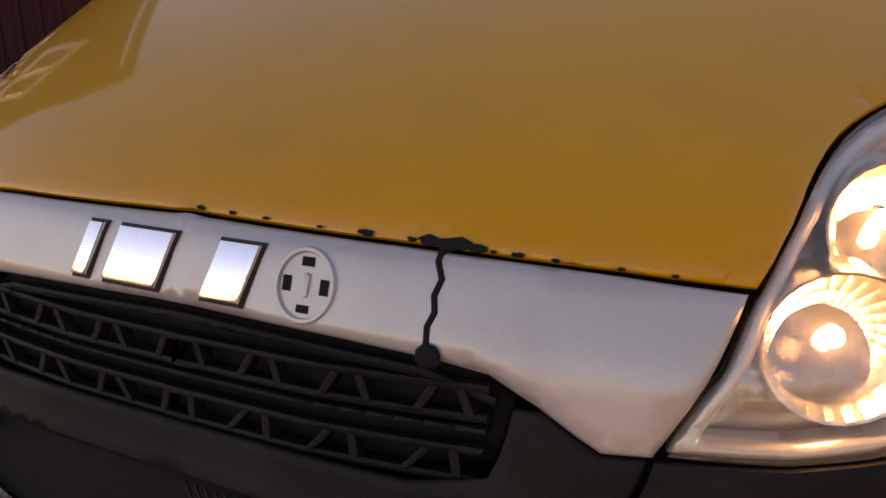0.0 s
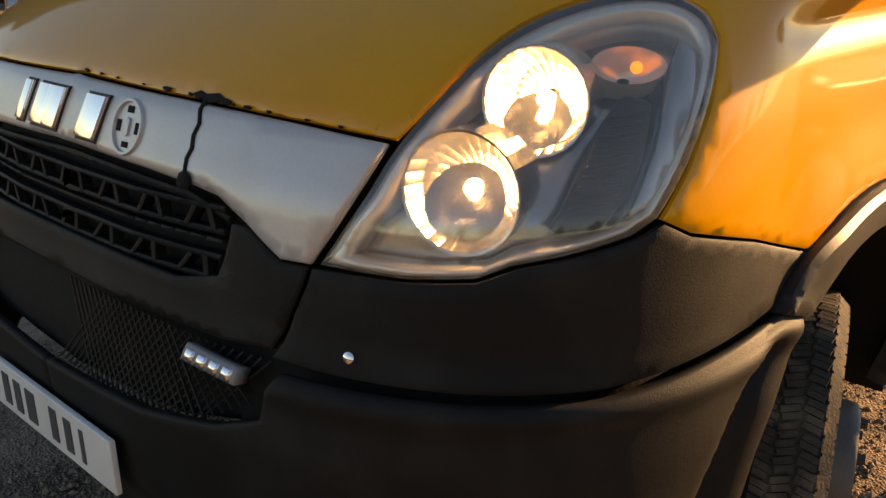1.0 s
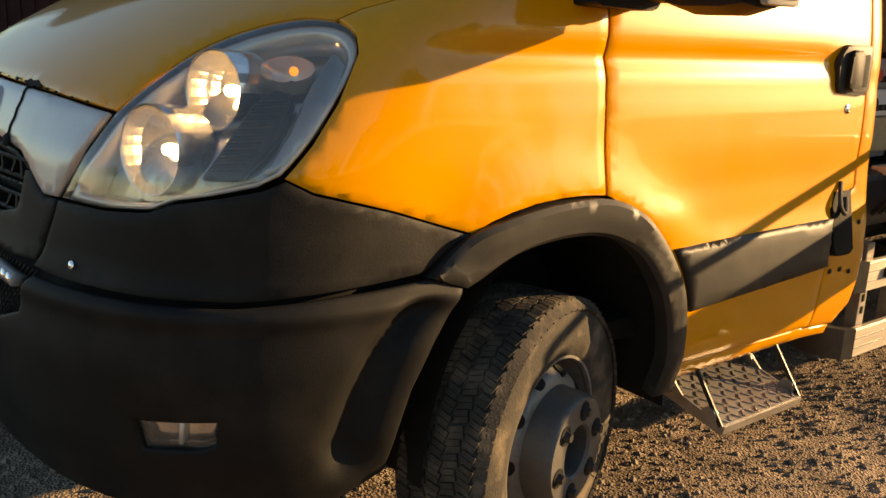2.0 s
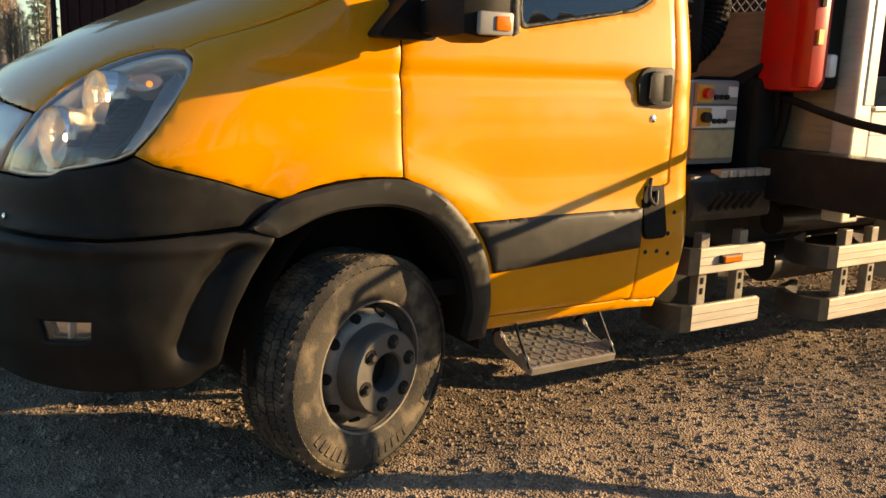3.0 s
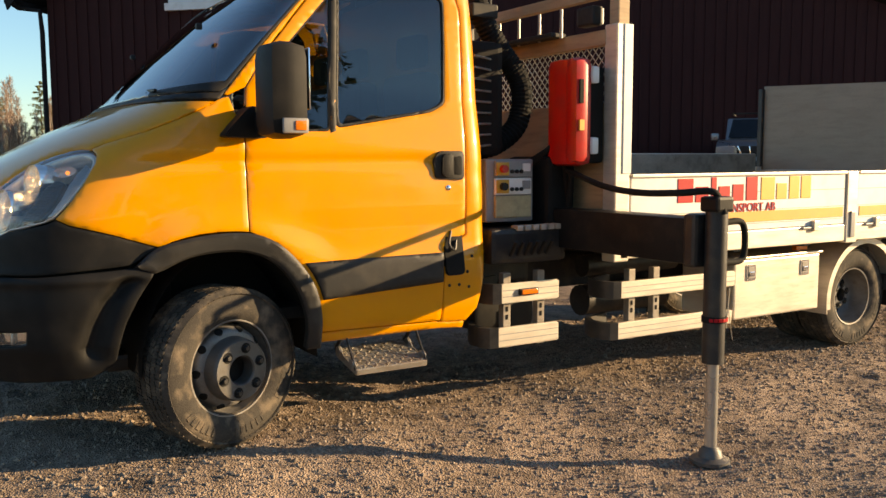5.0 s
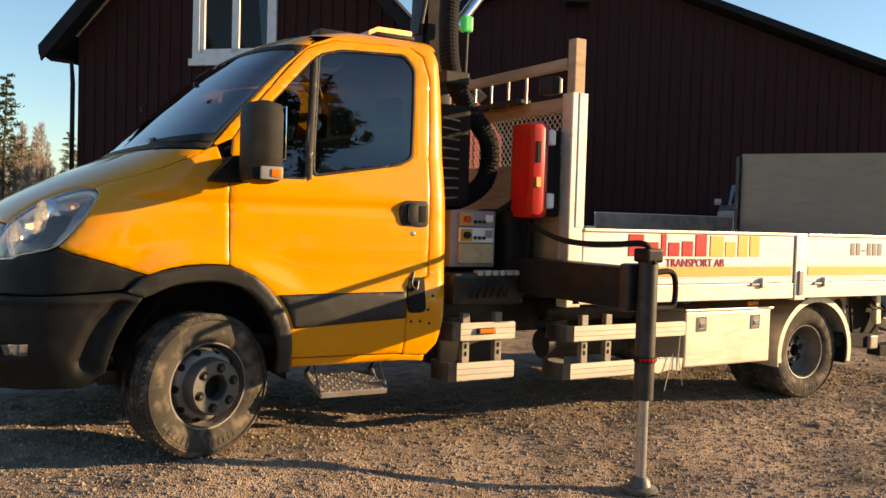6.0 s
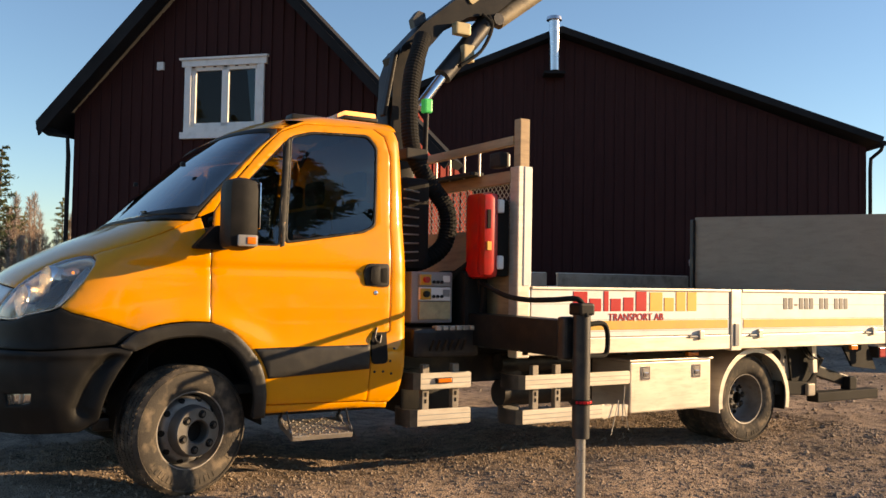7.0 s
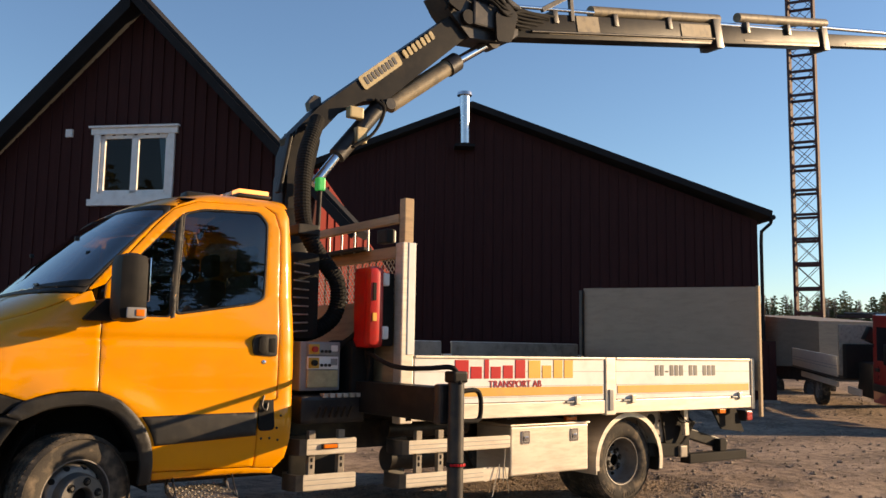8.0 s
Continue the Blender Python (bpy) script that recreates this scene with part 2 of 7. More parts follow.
def spline(pts, count):
    """A smooth line through a few points."""
    pts = [Vector(p) for p in pts]
    pts = [pts[0] * 2 - pts[1]] + pts + [pts[-1] * 2 - pts[-2]]
    out = []
    for i in range(1, len(pts) - 2):
        a, b, c, d = pts[i - 1:i + 3]
        for k in range(count):
            t = k / count
            out.append(0.5 * (2 * b + (c - a) * t + (2 * a - 5 * b + 4 * c - d) * t * t + (3 * b - a - 3 * c + d) * t ** 3))
    return out + [pts[-2]]


def tube(bm, pts, r, seg=10, ribs=None):
    """A round hose along pts; ribs: (pitch, depth) of its corrugation."""
    pts = [Vector(p) for p in pts]
    if ribs:
        dense, run = [], 0.0
        for a, b in zip(pts, pts[1:]):
            k = max(1, int((b - a).length / (ribs[0] / 4)))
            dense += [a.lerp(b, i / k) for i in range(k)]
        pts = dense + [pts[-1]]
    rings, side = [], None
    for i, p in enumerate(pts):
        d = (pts[min(i + 1, len(pts) - 1)] - pts[max(i - 1, 0)]).normalized()
        side = (d.orthogonal() if side is None else side - d * side.dot(d)).normalized()
        other = d.cross(side)
        rr = r + (ribs[1] if i % 4 in (0, 1) else 0) if ribs else r
        rings.append([bm.verts.new(p + (side * math.cos(2 * math.pi * k / seg) + other * math.sin(2 * math.pi * k / seg)) * rr) for k in range(seg)])
    for a, b in zip(rings, rings[1:]):
        for k in range(seg):
            bm.faces.new((a[k], a[(k + 1) % seg], b[(k + 1) % seg], b[k]))
    bm.faces.new(rings[0]), bm.faces.new(rings[-1][::-1])
    return bm


def lathe(bm, profile, seg=48, m=None, close=False):
    """Turns (along, radius) pairs about the local x axis."""
    m = m or Matrix()
    rings = [[bm.verts.new(m @ Vector((a, r * math.cos(2 * math.pi * k / seg), r * math.sin(2 * math.pi * k / seg)))) for k in range(seg)] for a, r in profile]
    pairs = list(zip(rings, rings[1:])) + ([(rings[-1], rings[0])] if close else [])
    for a, b in pairs:
        for k in range(seg):
            bm.faces.new((a[k], a[(k + 1) % seg], b[(k + 1) % seg], b[k]))
    return bm


def slab(bm, outline, lo, hi, m=None, bevel=0.0):
    """A flat outline (local x, y) raised from lo to hi along local z."""
    m = m or Matrix()
    a = [bm.verts.new(m @ Vector((x, y, lo))) for x, y in outline]
    b = [bm.verts.new(m @ Vector((x, y, hi))) for x, y in outline]
    n = len(outline)
    top = bm.faces.new(b)
    bm.faces.new(a[::-1])
    for i in range(n):
        bm.faces.new((a[i], a[(i + 1) % n], b[(i + 1) % n], b[i]))
    if bevel:
        bmesh.ops.bevel(bm, geom=list(top.edges), offset=bevel, segments=2, affect="EDGES", profile=0.6)
    return bm


def inside(pt, poly):
    x, y = pt
    hit, j = False, len(poly) - 1
    for i in range(len(poly)):
        if (poly[i][1] > y) != (poly[j][1] > y) and x < (poly[j][0] - poly[i][0]) * (y - poly[i][1]) / (poly[j][1] - poly[i][1]) + poly[i][0]:
            hit = not hit
        j = i
    return hit


# ---- cab surface ----
# cab skin: level z, nose x on the centre line, x where the flank begins, y of the flank, roundness of the plan
SKIN = [
    (0.3, -0.925, -0.25, 0.1, 3.0), (0.45, -1.005, -0.25, 0.02, 3.0), (0.6, -1.055, -0.25, -0.02, 3.0), (0.78, -1.065, -0.25, -0.03, 3.0),
    (0.88, -1.045, -0.25, -0.025, 3.05), (0.95, -1.01, -0.28, -0.01, 3.0), (1.05, -0.99, -0.3, 0.0, 3.1), (1.15, -0.975, -0.3, 0.0, 3.05),
    (1.25, -0.94, -0.3, 0.005, 2.65), (1.31, -0.885, -0.28, 0.012, 2.55), (1.37, -0.80, -0.22, 0.012, 2.5), (1.45, -0.66, -0.12, 0.02, 2.45),
    (1.52, -0.52, -0.04, 0.032, 2.45), (1.58, -0.385, 0.02, 0.043, 2.45), (1.63, -0.27, 0.06, 0.053, 2.5), (1.68, -0.21, 0.1, 0.065, 2.5),
    (1.92, 0.02, 0.3, 0.09, 2.5), (2.12, 0.225, 0.48, 0.115, 2.6), (2.26, 0.39, 0.64, 0.14, 2.7), (2.33, 0.51, 0.8, 0.17, 2.6),
    (2.38, 0.7, 0.95, 0.23, 2.4), (2.41, 0.86, 1.1, 0.34, 2.3), (2.43, 1.05, 1.25, 0.6, 2.2),
]
NOSE_RUN, MID = 1.2, 1.08

SKIN_TABLE = np.array(SKIN)
FINE_Z = np.arange(0.25, 2.4301, 0.005)
FINE = np.array([np.interp(FINE_Z, SKIN_TABLE[:, 0], SKIN_TABLE[:, k]) for k in (1, 2, 3, 4)])
KERNEL = np.hanning(15) / np.hanning(15).sum()
FINE = np.array([np.convolve(np.pad(row, 7, mode="edge"), KERNEL, mode="valid") for row in FINE])


def smoothstep(a, b, x):
    t = min(1.0, max(0.0, (x - a) / (b - a)))
    return t * t * (3 - 2 * t)


def levels(z):
    k = min(max((z - 0.25) / 0.005, 0.0), len(FINE_Z) - 1.001)
    i = int(k)
    return FINE[:, i] + (FINE[:, i + 1] - FINE[:, i]) * (k - i)


def skin(p, z):
    """The cab's surface: p runs along the flank (there it is x) and on round the nose to the centre line."""
    xc, xr, ys, n = levels(z)
    groove = 0.016 * math.exp(-((z - 1.375) / 0.030) ** 2) * smoothstep(-0.46, -0.30, p) * (1 - smoothstep(1.05, 1.25, p))
    flare = 0.022 * math.exp(-((math.hypot(p - 0.02, z - 0.42) - 0.64) / 0.09) ** 2) * smoothstep(0.85, 1.0, z) * smoothstep(-0.35, -0.15, p)
    ys = ys + groove - flare
    if p >= xr:
        return Vector((p, ys + max(0.0, p - 1.40) ** 2 * 8, z))
    f = max(0.0, 1 - (xr - p) / NOSE_RUN) * math.pi / 2
    c, s = math.cos(f), math.sin(f)
    r = (c ** n + s ** n) ** (-1 / n)
    return Vector((xr - (xr - xc) * r * c, MID - (MID - ys) * r * s, z))


def skin_normal(p, z):
    e = 0.006
    d1, d2 = skin(p + e, z) - skin(p - e, z), skin(p, z + e) - skin(p, z - e)
    return d1.cross(d2).normalized()


def centre(z):
    return float(levels(z)[1]) - NOSE_RUN


def resample(loop, step):
    out = []
    for (a, b), (c, d) in zip(loop, loop[1:] + loop[:1]):
        k = max(1, math.ceil(math.hypot(c - a, d - b) / step))
        out += [(a + (c - a) * i / k, b + (d - b) * i / k) for i in range(k)]
    return out


def rounded(loop, r=0.02, n=4):
    """Rounds the corners of an outline."""
    out = []
    for i, q in enumerate(loop):
        q, a, b = Vector(q), Vector(loop[i - 1]), Vector(loop[(i + 1) % len(loop)])
        da, db = (a - q), (b - q)
        k = min(r, da.length * 0.45, db.length * 0.45)
        s, e = q + da.normalized() * k, q + db.normalized() * k
        out += [tuple(s * (1 - t) ** 2 + q * 2 * t * (1 - t) + e * t * t) for t in (j / n for j in range(n + 1))]
    return out


def skinned(bm, outline, holes=(), off=0.0, thick=0.012, step=0.035, lip=0.0025, both=False, bend=None, edge=0.005):
    """A panel that follows the cab's surface, with rolled edges and thickness; both: its mirror image as well."""
    from mathutils import geometry
    loops = [resample([tuple(q) for q in loop], step) for loop in (outline, *holes)]
    if both:
        loops = [[(centre(b), b) if a < centre(b) + 0.004 else (a, b) for a, b in loop] for loop in loops]
    verts, edges, rim = [], [], set()
    inner = []
    for loop in loops:
        base = len(verts)
        verts += loop
        rim |= set(range(base, base + len(loop)))
        edges += [(base + i, base + (i + 1) % len(loop)) for i in range(len(loop))]
        for i, q in enumerate(loop):
            a, b = Vector(loop[i - 1]), Vector(loop[(i + 1) % len(loop)])
            t = (b - a).normalized()
            for s in (1, -1):
                w = Vector(q) + Vector((-t.y, t.x)) * s * edge
                if inside(w, loops[0]) and not any(inside(w, h) for h in loops[1:]) and not (both and w.x < centre(w.y) + 0.012):
                    inner.append(tuple(w))
    verts += inner
    xs, zs = [v[0] for v in loops[0]], [v[1] for v in loops[0]]
    near = edge * 2.2
    rim_pts = np.array([v for loop in loops for v in loop])
    x = min(xs) + step / 2
    while x < max(xs):
        z = min(zs) + step / 2
        while z < max(zs):
            if inside((x, z), loops[0]) and not any(inside((x, z), h) for h in loops[1:]) and np.hypot(*(rim_pts - (x, z)).T).min() > near:
                verts.append((x, z))
            z += step * 0.6
        x += step
    vo, _, fo, orig, _, _ = geometry.delaunay_2d_cdt([Vector(v) for v in verts], edges, [], 0, 1e-6)
    on_rim = [any(o in rim for o in some) for some in orig]
    sides = (False, True) if both else (False,)
    for mirror in sides:
        front, back = [], []
        for q, r in zip(vo, on_rim):
            p, nn = skin(q.x, q.y), skin_normal(q.x, q.y)
            o = off + (bend(q.x, q.y) if bend else 0.0)
            seam = both and q.x <= centre(q.y) + 0.0008
            if seam:
                nn = Vector((nn.x, 0, nn.z)).normalized()
            f, b = p + nn * (o - (lip if r and not seam else 0)), p + nn * (o - thick)
            if mirror:
                f.y, b.y = 2 * MID - f.y, 2 * MID - b.y
            front.append(bm.verts.new(f)), back.append(bm.verts.new(b))
        count = {}
        for f in fo:
            c = sum((vo[i] for i in f), Vector((0, 0))) / len(f)
            if inside(c, loops[0]) and not any(inside(c, h) for h in loops[1:]):
                bm.faces.new([front[i] for i in f])
                bm.faces.new([back[i] for i in reversed(f)])
                for i in range(len(f)):
                    key = (f[i], f[(i + 1) % len(f)])
                    count[key] = True
        for a, b in list(count):
            if (b, a) not in count and not (both and vo[a].x <= centre(vo[a].y) + 0.0008 and vo[b].x <= centre(vo[b].y) + 0.0008):
                bm.faces.new((front[b], front[a], back[a], back[b]))
    if both:
        bmesh.ops.remove_doubles(bm, verts=bm.verts, dist=0.0008)
    return bm


def on_skin(p, z, out=0.0):
    """A frame on the cab's surface: local z points out, x along the body, y up."""
    o, nn = skin(p, z), skin_normal(p, z)
    x = (skin(p + 0.01, z) - skin(p - 0.01, z)).normalized()
    y = nn.cross(x)
    return Matrix.Translation(o + nn * out) @ Matrix((x, y, nn)).transposed().to_4x4()


# ---- the truck ----
truck = thing("truck", "yellow flatbed truck with a loader crane standing on gravel", "truck")

# dark inner shell that shows in the gaps between the panels
hood_edge = [(-0.979, 1.245), (-0.922, 1.314), (-0.845, 1.373), (-0.76, 1.411), (-0.67, 1.433), (-0.60, 1.432)]
hood_seam = [(-0.60, 1.431), (-0.55, 1.455), (-0.35, 1.515), (-0.12, 1.60), (0.03, 1.645)]
hood_front = [(-1.23, 1.268), (-1.08, 1.257), (-0.979, 1.245)]
hood_mid = [(centre(z) - 0.001, z) for z in (1.275, 1.32, 1.37, 1.41, 1.45, 1.49, 1.53, 1.57, 1.61, 1.645)]
hood = hood_mid + [(-0.6, 1.645)] + hood_seam[::-1][:-1] + [tuple(q) for q in spline(hood_edge, 3)][::-1] + hood_front[::-1][1:]
part("hood", skinned(bmesh.new(), hood, off=0.004, both=True, step=0.03, lip=0.005), YELLOW, truck, "yellow painted hood with chipped front edge", smooth=45)

lamp = [(-1.046, 1.070), (-1.005, 1.167), (-0.974, 1.24), (-0.922, 1.309), (-0.845, 1.368), (-0.76, 1.406), (-0.67, 1.428), (-0.60, 1.427), (-0.558, 1.404),
        (-0.550, 1.362), (-0.580, 1.285), (-0.625, 1.21), (-0.672, 1.15), (-0.71, 1.129), (-0.80, 1.106), (-0.850, 1.096), (-0.885, 1.076), (-0.96, 1.068)]
def curve(pts, n=3):
    return [tuple(q) for q in spline(pts, n)]


lamp = curve(lamp[:13]) + lamp[13:]
fender = [(-0.592, 1.4318), (-0.570, 1.4195), (-0.5525, 1.4055), (-0.543, 1.372), (-0.573, 1.28), (-0.617, 1.205), (-0.664, 1.144), (-0.61, 1.118), (-0.43, 1.072), (-0.235, 1.012), (-0.185, 1.033), (-0.13, 1.048), (-0.06, 1.060), (0.02, 1.067), (0.09, 1.067), (0.160, 1.062),
          (0.163, 1.25), (0.165, 1.40), (0.165, 1.50), (0.11, 1.667), (0.04, 1.655), (-0.112, 1.5975), (-0.342, 1.5135), (-0.545, 1.4545)]
for flip, nm in ((False, "yellow painted front fender"), (True, "")):
    bm = skinned(bmesh.new(), fender, off=0.002, step=0.03)
    if flip:
        bm.transform(Matrix.Translation((0, 2 * MID, 0)) @ Matrix.Diagonal((1, -1, 1, 1)))
    part("fender", bm, YELLOW, truck, nm, smooth=45)

# silver band over the grille, cracked beside the badge
band_top = [(centre(1.27) - 0.001, 1.268), (-1.23, 1.261), (-1.08, 1.250), (-0.987, 1.238)]
band_bot = [(-1.056, 1.068), (-1.092, 1.066), (-1.112, 1.083), (-1.138, 1.108), (-1.178, 1.138), (-1.222, 1.146), (-1.31, 1.152), (centre(1.16) - 0.001, 1.158)]
part("grille_band", skinned(bmesh.new(), band_top + band_bot, off=0.006, both=True, step=0.025, lip=0.005), SILVER, truck, "silver painted band above the grille, cracked", smooth="all")
bm = bmesh.new()
crack = [(-1.222, 1.262), (-1.226, 1.25), (-1.222, 1.232), (-1.227, 1.214), (-1.225, 1.196), (-1.230, 1.18), (-1.229, 1.155)]
tube(bm, [skin(p, z) + skin_normal(p, z) * 0.005 for p, z in crack], 0.0048, 6)
part("crack", bm, SHELL, truck, "dark open crack")
bm = bmesh.new()
bmesh.ops.create_icosphere(bm, subdivisions=2, radius=0.015, matrix=on_skin(-1.226, 1.149, 0.009) @ Matrix.Diagonal((1.1, 1.0, 0.5, 1)))
for v in bm.verts:
    v.co += noise.noise_vector(v.co * 90) * 0.003
part("sealant_lump", bm, SHELL, truck, "lump of black sealant", smooth=True)

# chipped paint along the hood's front edge
chips = random.Random(4)
for p, size in ((-1.233, 0.020), (-1.213, 0.026), (-1.193, 0.015), (-1.293, 0.012), (-1.40, 0.006), (-1.44, 0.007), (-1.13, 0.006), (-1.16, 0.008), (-1.08, 0.005), (-1.48, 0.008), (-1.18, 0.005), (-1.04, 0.005), (-1.34, 0.005), (-1.25, 0.007)):
    z = float(np.interp(p, [-1.5, -1.25, -1.1, -0.99], [1.276, 1.268, 1.257, 1.246])) + size * 0.12
    k = 11
    bm = slab(bmesh.new(), [(math.cos(2 * math.pi * i / k) * size * chips.uniform(0.6, 1.1), math.sin(2 * math.pi * i / k) * size * 0.42 * chips.uniform(0.5, 1.1)) for i in range(k)], -0.002, 0.0012, on_skin(p, z, 0.005))
    part("paint_chip", bm, SHELL, truck)

# chrome badge: plain plates, and the round seat of a lost one
for y0, y1, lean in ((1.268, 1.226, 0.014), (1.212, 1.124, 0.0), (1.128, 1.036, 0.012), (1.028, 0.930, 0.008)):
    pc = []
    for y in (y0, y1):
        lo, hi = -1.6, -0.9
        for _ in range(30):
            mid = (lo + hi) / 2
            yy = skin(mid, 1.205).y if mid > centre(1.205) else 9
            lo, hi = (mid, hi) if yy > min(y, 2 * MID - y) else (lo, mid)
        pc.append(lo)
    mirror = (y0 + y1) / 2 > MID
    mc = on_skin((pc[0] + pc[1]) / 2, 1.208, 0.006)
    w = abs(y1 - y0) / 2
    bm = bmesh.new()
    w, tip = max(0.012, w * 0.68), 0.012 * (-1 if mirror else 1)
    slab(bm, [(-w - tip, -0.040), (w - tip, -0.040), (w + tip, 0.040), (-w + tip, 0.040)], -0.004, 0.010, mc, bevel=0.005)
    if mirror:
        bm.transform(Matrix.Translation((0, 2 * MID, 0)) @ Matrix.Diagonal((1, -1, 1, 1)))
    bp_ = part("badge_plate", bm, CHROME, truck, "chrome badge plate", smooth=True)
    bm = slab(bmesh.new(), [(-w - tip - 0.004, -0.045), (w - tip + 0.004, -0.045), (w + tip + 0.004, 0.044), (-w + tip - 0.004, 0.044)], -0.006, 0.002, mc)
    if mirror:
        bm.transform(Matrix.Translation((0, 2 * MID, 0)) @ Matrix.Diagonal((1, -1, 1, 1)))
    part("foot", bm, TRIM, bp_, "dark backing of the plate")
mb = on_skin(-1.347, 1.206, 0.006)
seat = part("badge_seat", lathe(bmesh.new(), [(0.000, 0.0), (0.000, 0.038), (0.005, 0.040), (0.005, 0.044), (-0.002, 0.046)], 40, mb @ pose(0, 0, 0, 0, -90, 0) @ Matrix.Diagonal((1, 1.08, 1, 1))), SILVER, truck, "round seat of a lost badge", smooth=True)
for dx, dy, w, h in ((0, 0.030, 0.009, 0.006), (0, -0.030, 0.009, 0.005), (-0.028, 0, 0.006, 0.010), (0.028, 0, 0.006, 0.010)):
    part("slot", box(bmesh.new(), (dx - w, dy - h, -0.004), (dx + w, dy + h, 0.0015), 0, mb), SHELL, seat)
part("boss", slab(bmesh.new(), [(0.006 * math.cos(a) , 0.010 * (1 if math.sin(a) > 0 else -1) + 0.006 * math.sin(a)) for a in (i * math.pi / 8 + 0.01 for i in range(16))], -0.002, 0.004, mb, 0.002), SILVER, seat, smooth=True)

# grille: frame, cross bars and slanting ribs in a dark opening
ggap = [(centre(1.16) - 0.001, 1.162), (-1.28, 1.150), (-1.20, 1.132), (-1.165, 1.10), (-1.175, 1.02), (-1.23, 1.0), (centre(1.0) - 0.001, 0.985)]
part("grille_back", skinned(bmesh.new(), ggap, off=-0.05, both=True, step=0.05), SHELL, truck, smooth="all")
GRILLE = part("grille", skinned(bmesh.new(), [(centre(1.13) - 0.001, 1.140), (-1.24, 1.128), (-1.175, 1.105), (-1.175, 1.096), (-1.24, 1.116), (centre(1.11) - 0.001, 1.130)], off=-0.018, both=True, step=0.03), PLASTIC, truck, "black plastic grille", smooth=True)
for z, h in ((1.108, 0.009), (1.072, 0.009), (1.058, 0.006), (1.032, 0.009), (0.997, 0.009)):
    part("bar", skinned(bmesh.new(), [(centre(z) - 0.001, z + h / 2 - 0.003), (-1.34, z + h / 2 - 0.002), (-1.18, z + h / 2 + 0.007), (-1.18, z - h / 2 + 0.007), (-1.34, z - h / 2 - 0.002), (centre(z) - 0.001, z - h / 2 - 0.003)], off=-0.014, thick=0.022, both=True, step=0.03), PLASTIC, GRILLE, smooth=True)
for z0, z1 in ((1.074, 1.106), (0.999, 1.030)):
    for k in range(8):
        p = -1.190 - k * 0.046
        lean = 0.014 if k % 2 else -0.010
        lift = float(np.interp(p, [-1.5, -1.34, -1.18], [-0.003, -0.002, 0.007]))
        for flip in (False, True):
            bm = skinned(bmesh.new(), [(p + lean - 0.008, z1 + lift), (p + lean, z1 + lift), (p, z0 + lift), (p - 0.008, z0 + lift)], off=-0.013, thick=0.022, step=0.03, edge=0.002, lip=0.001)
            if flip:
                bm.transform(Matrix.Translation((0, 2 * MID, 0)) @ Matrix.Diagonal((1, -1, 1, 1)))
            part("rib", bm, PLASTIC, GRILLE)
# dark lower frame of the grille, down to the bumper
gframe = [(centre(1.06) - 0.001, 0.993), (-1.23, 0.993), (-1.168, 1.015), (-1.158, 1.10), (-1.136, 1.102), (-1.112, 1.079), (-1.092, 1.062), (-1.060, 1.063), (-1.066, 0.99), (-1.068, 0.932), (-1.13, 0.925), (centre(0.93) - 0.001, 0.925)]
part("grille_frame", skinned(bmesh.new(), gframe, off=0.002, both=True, step=0.03), PLASTIC, truck, "matt black plastic frame under the grille", smooth="all")

# black corner piece under each lamp
corner = [(-1.054, 1.062), (-0.96, 1.061), (-0.885, 1.069), (-0.845, 1.089), (-0.70, 1.121), (-0.662, 1.138), (-0.61, 1.112), (-0.43, 1.067), (-0.240, 1.008), (-0.30, 0.975), (-0.355, 0.942),
          (-0.54, 0.928), (-0.70, 0.915), (-0.85, 0.915), (-1.0, 0.918), (-1.060, 0.922), (-1.060, 0.99)]
bumper = [(-1.035, 0.905), (-0.85, 0.903), (-0.70, 0.903), (-0.54, 0.916), (-0.30, 0.930), (-0.255, 0.920), (-0.285, 0.87), (-0.335, 0.79), (-0.378, 0.70), (-0.405, 0.61), (-0.425, 0.52), (-0.52, 0.47),
          (-0.75, 0.46), (-1.0, 0.455), (centre(0.46) - 0.001, 0.455), (centre(0.6) - 0.001, 0.745), (-1.22, 0.765), (-1.10, 0.80), (-1.045, 0.83)]
fog = [(-0.832, 0.675), (-0.712, 0.682), (-0.717, 0.632), (-0.74, 0.622), (-0.822, 0.615)]


def bumper_shape(p, z):
    """A scooped groove ahead of the wheel, and a ledge along the top."""
    pg = float(np.interp(z, [0.60, 0.70, 0.80, 0.895], [-0.515, -0.485, -0.44, -0.365]))
    return -0.044 * math.exp(-((p - pg - 0.005) / (0.030 if p < pg else 0.045)) ** 2) * smoothstep(0.5, 0.6, z) * (1 - smoothstep(0.87, 0.90, z)) + 0.012 * math.exp(-((z - 0.885) / 0.02) ** 2)


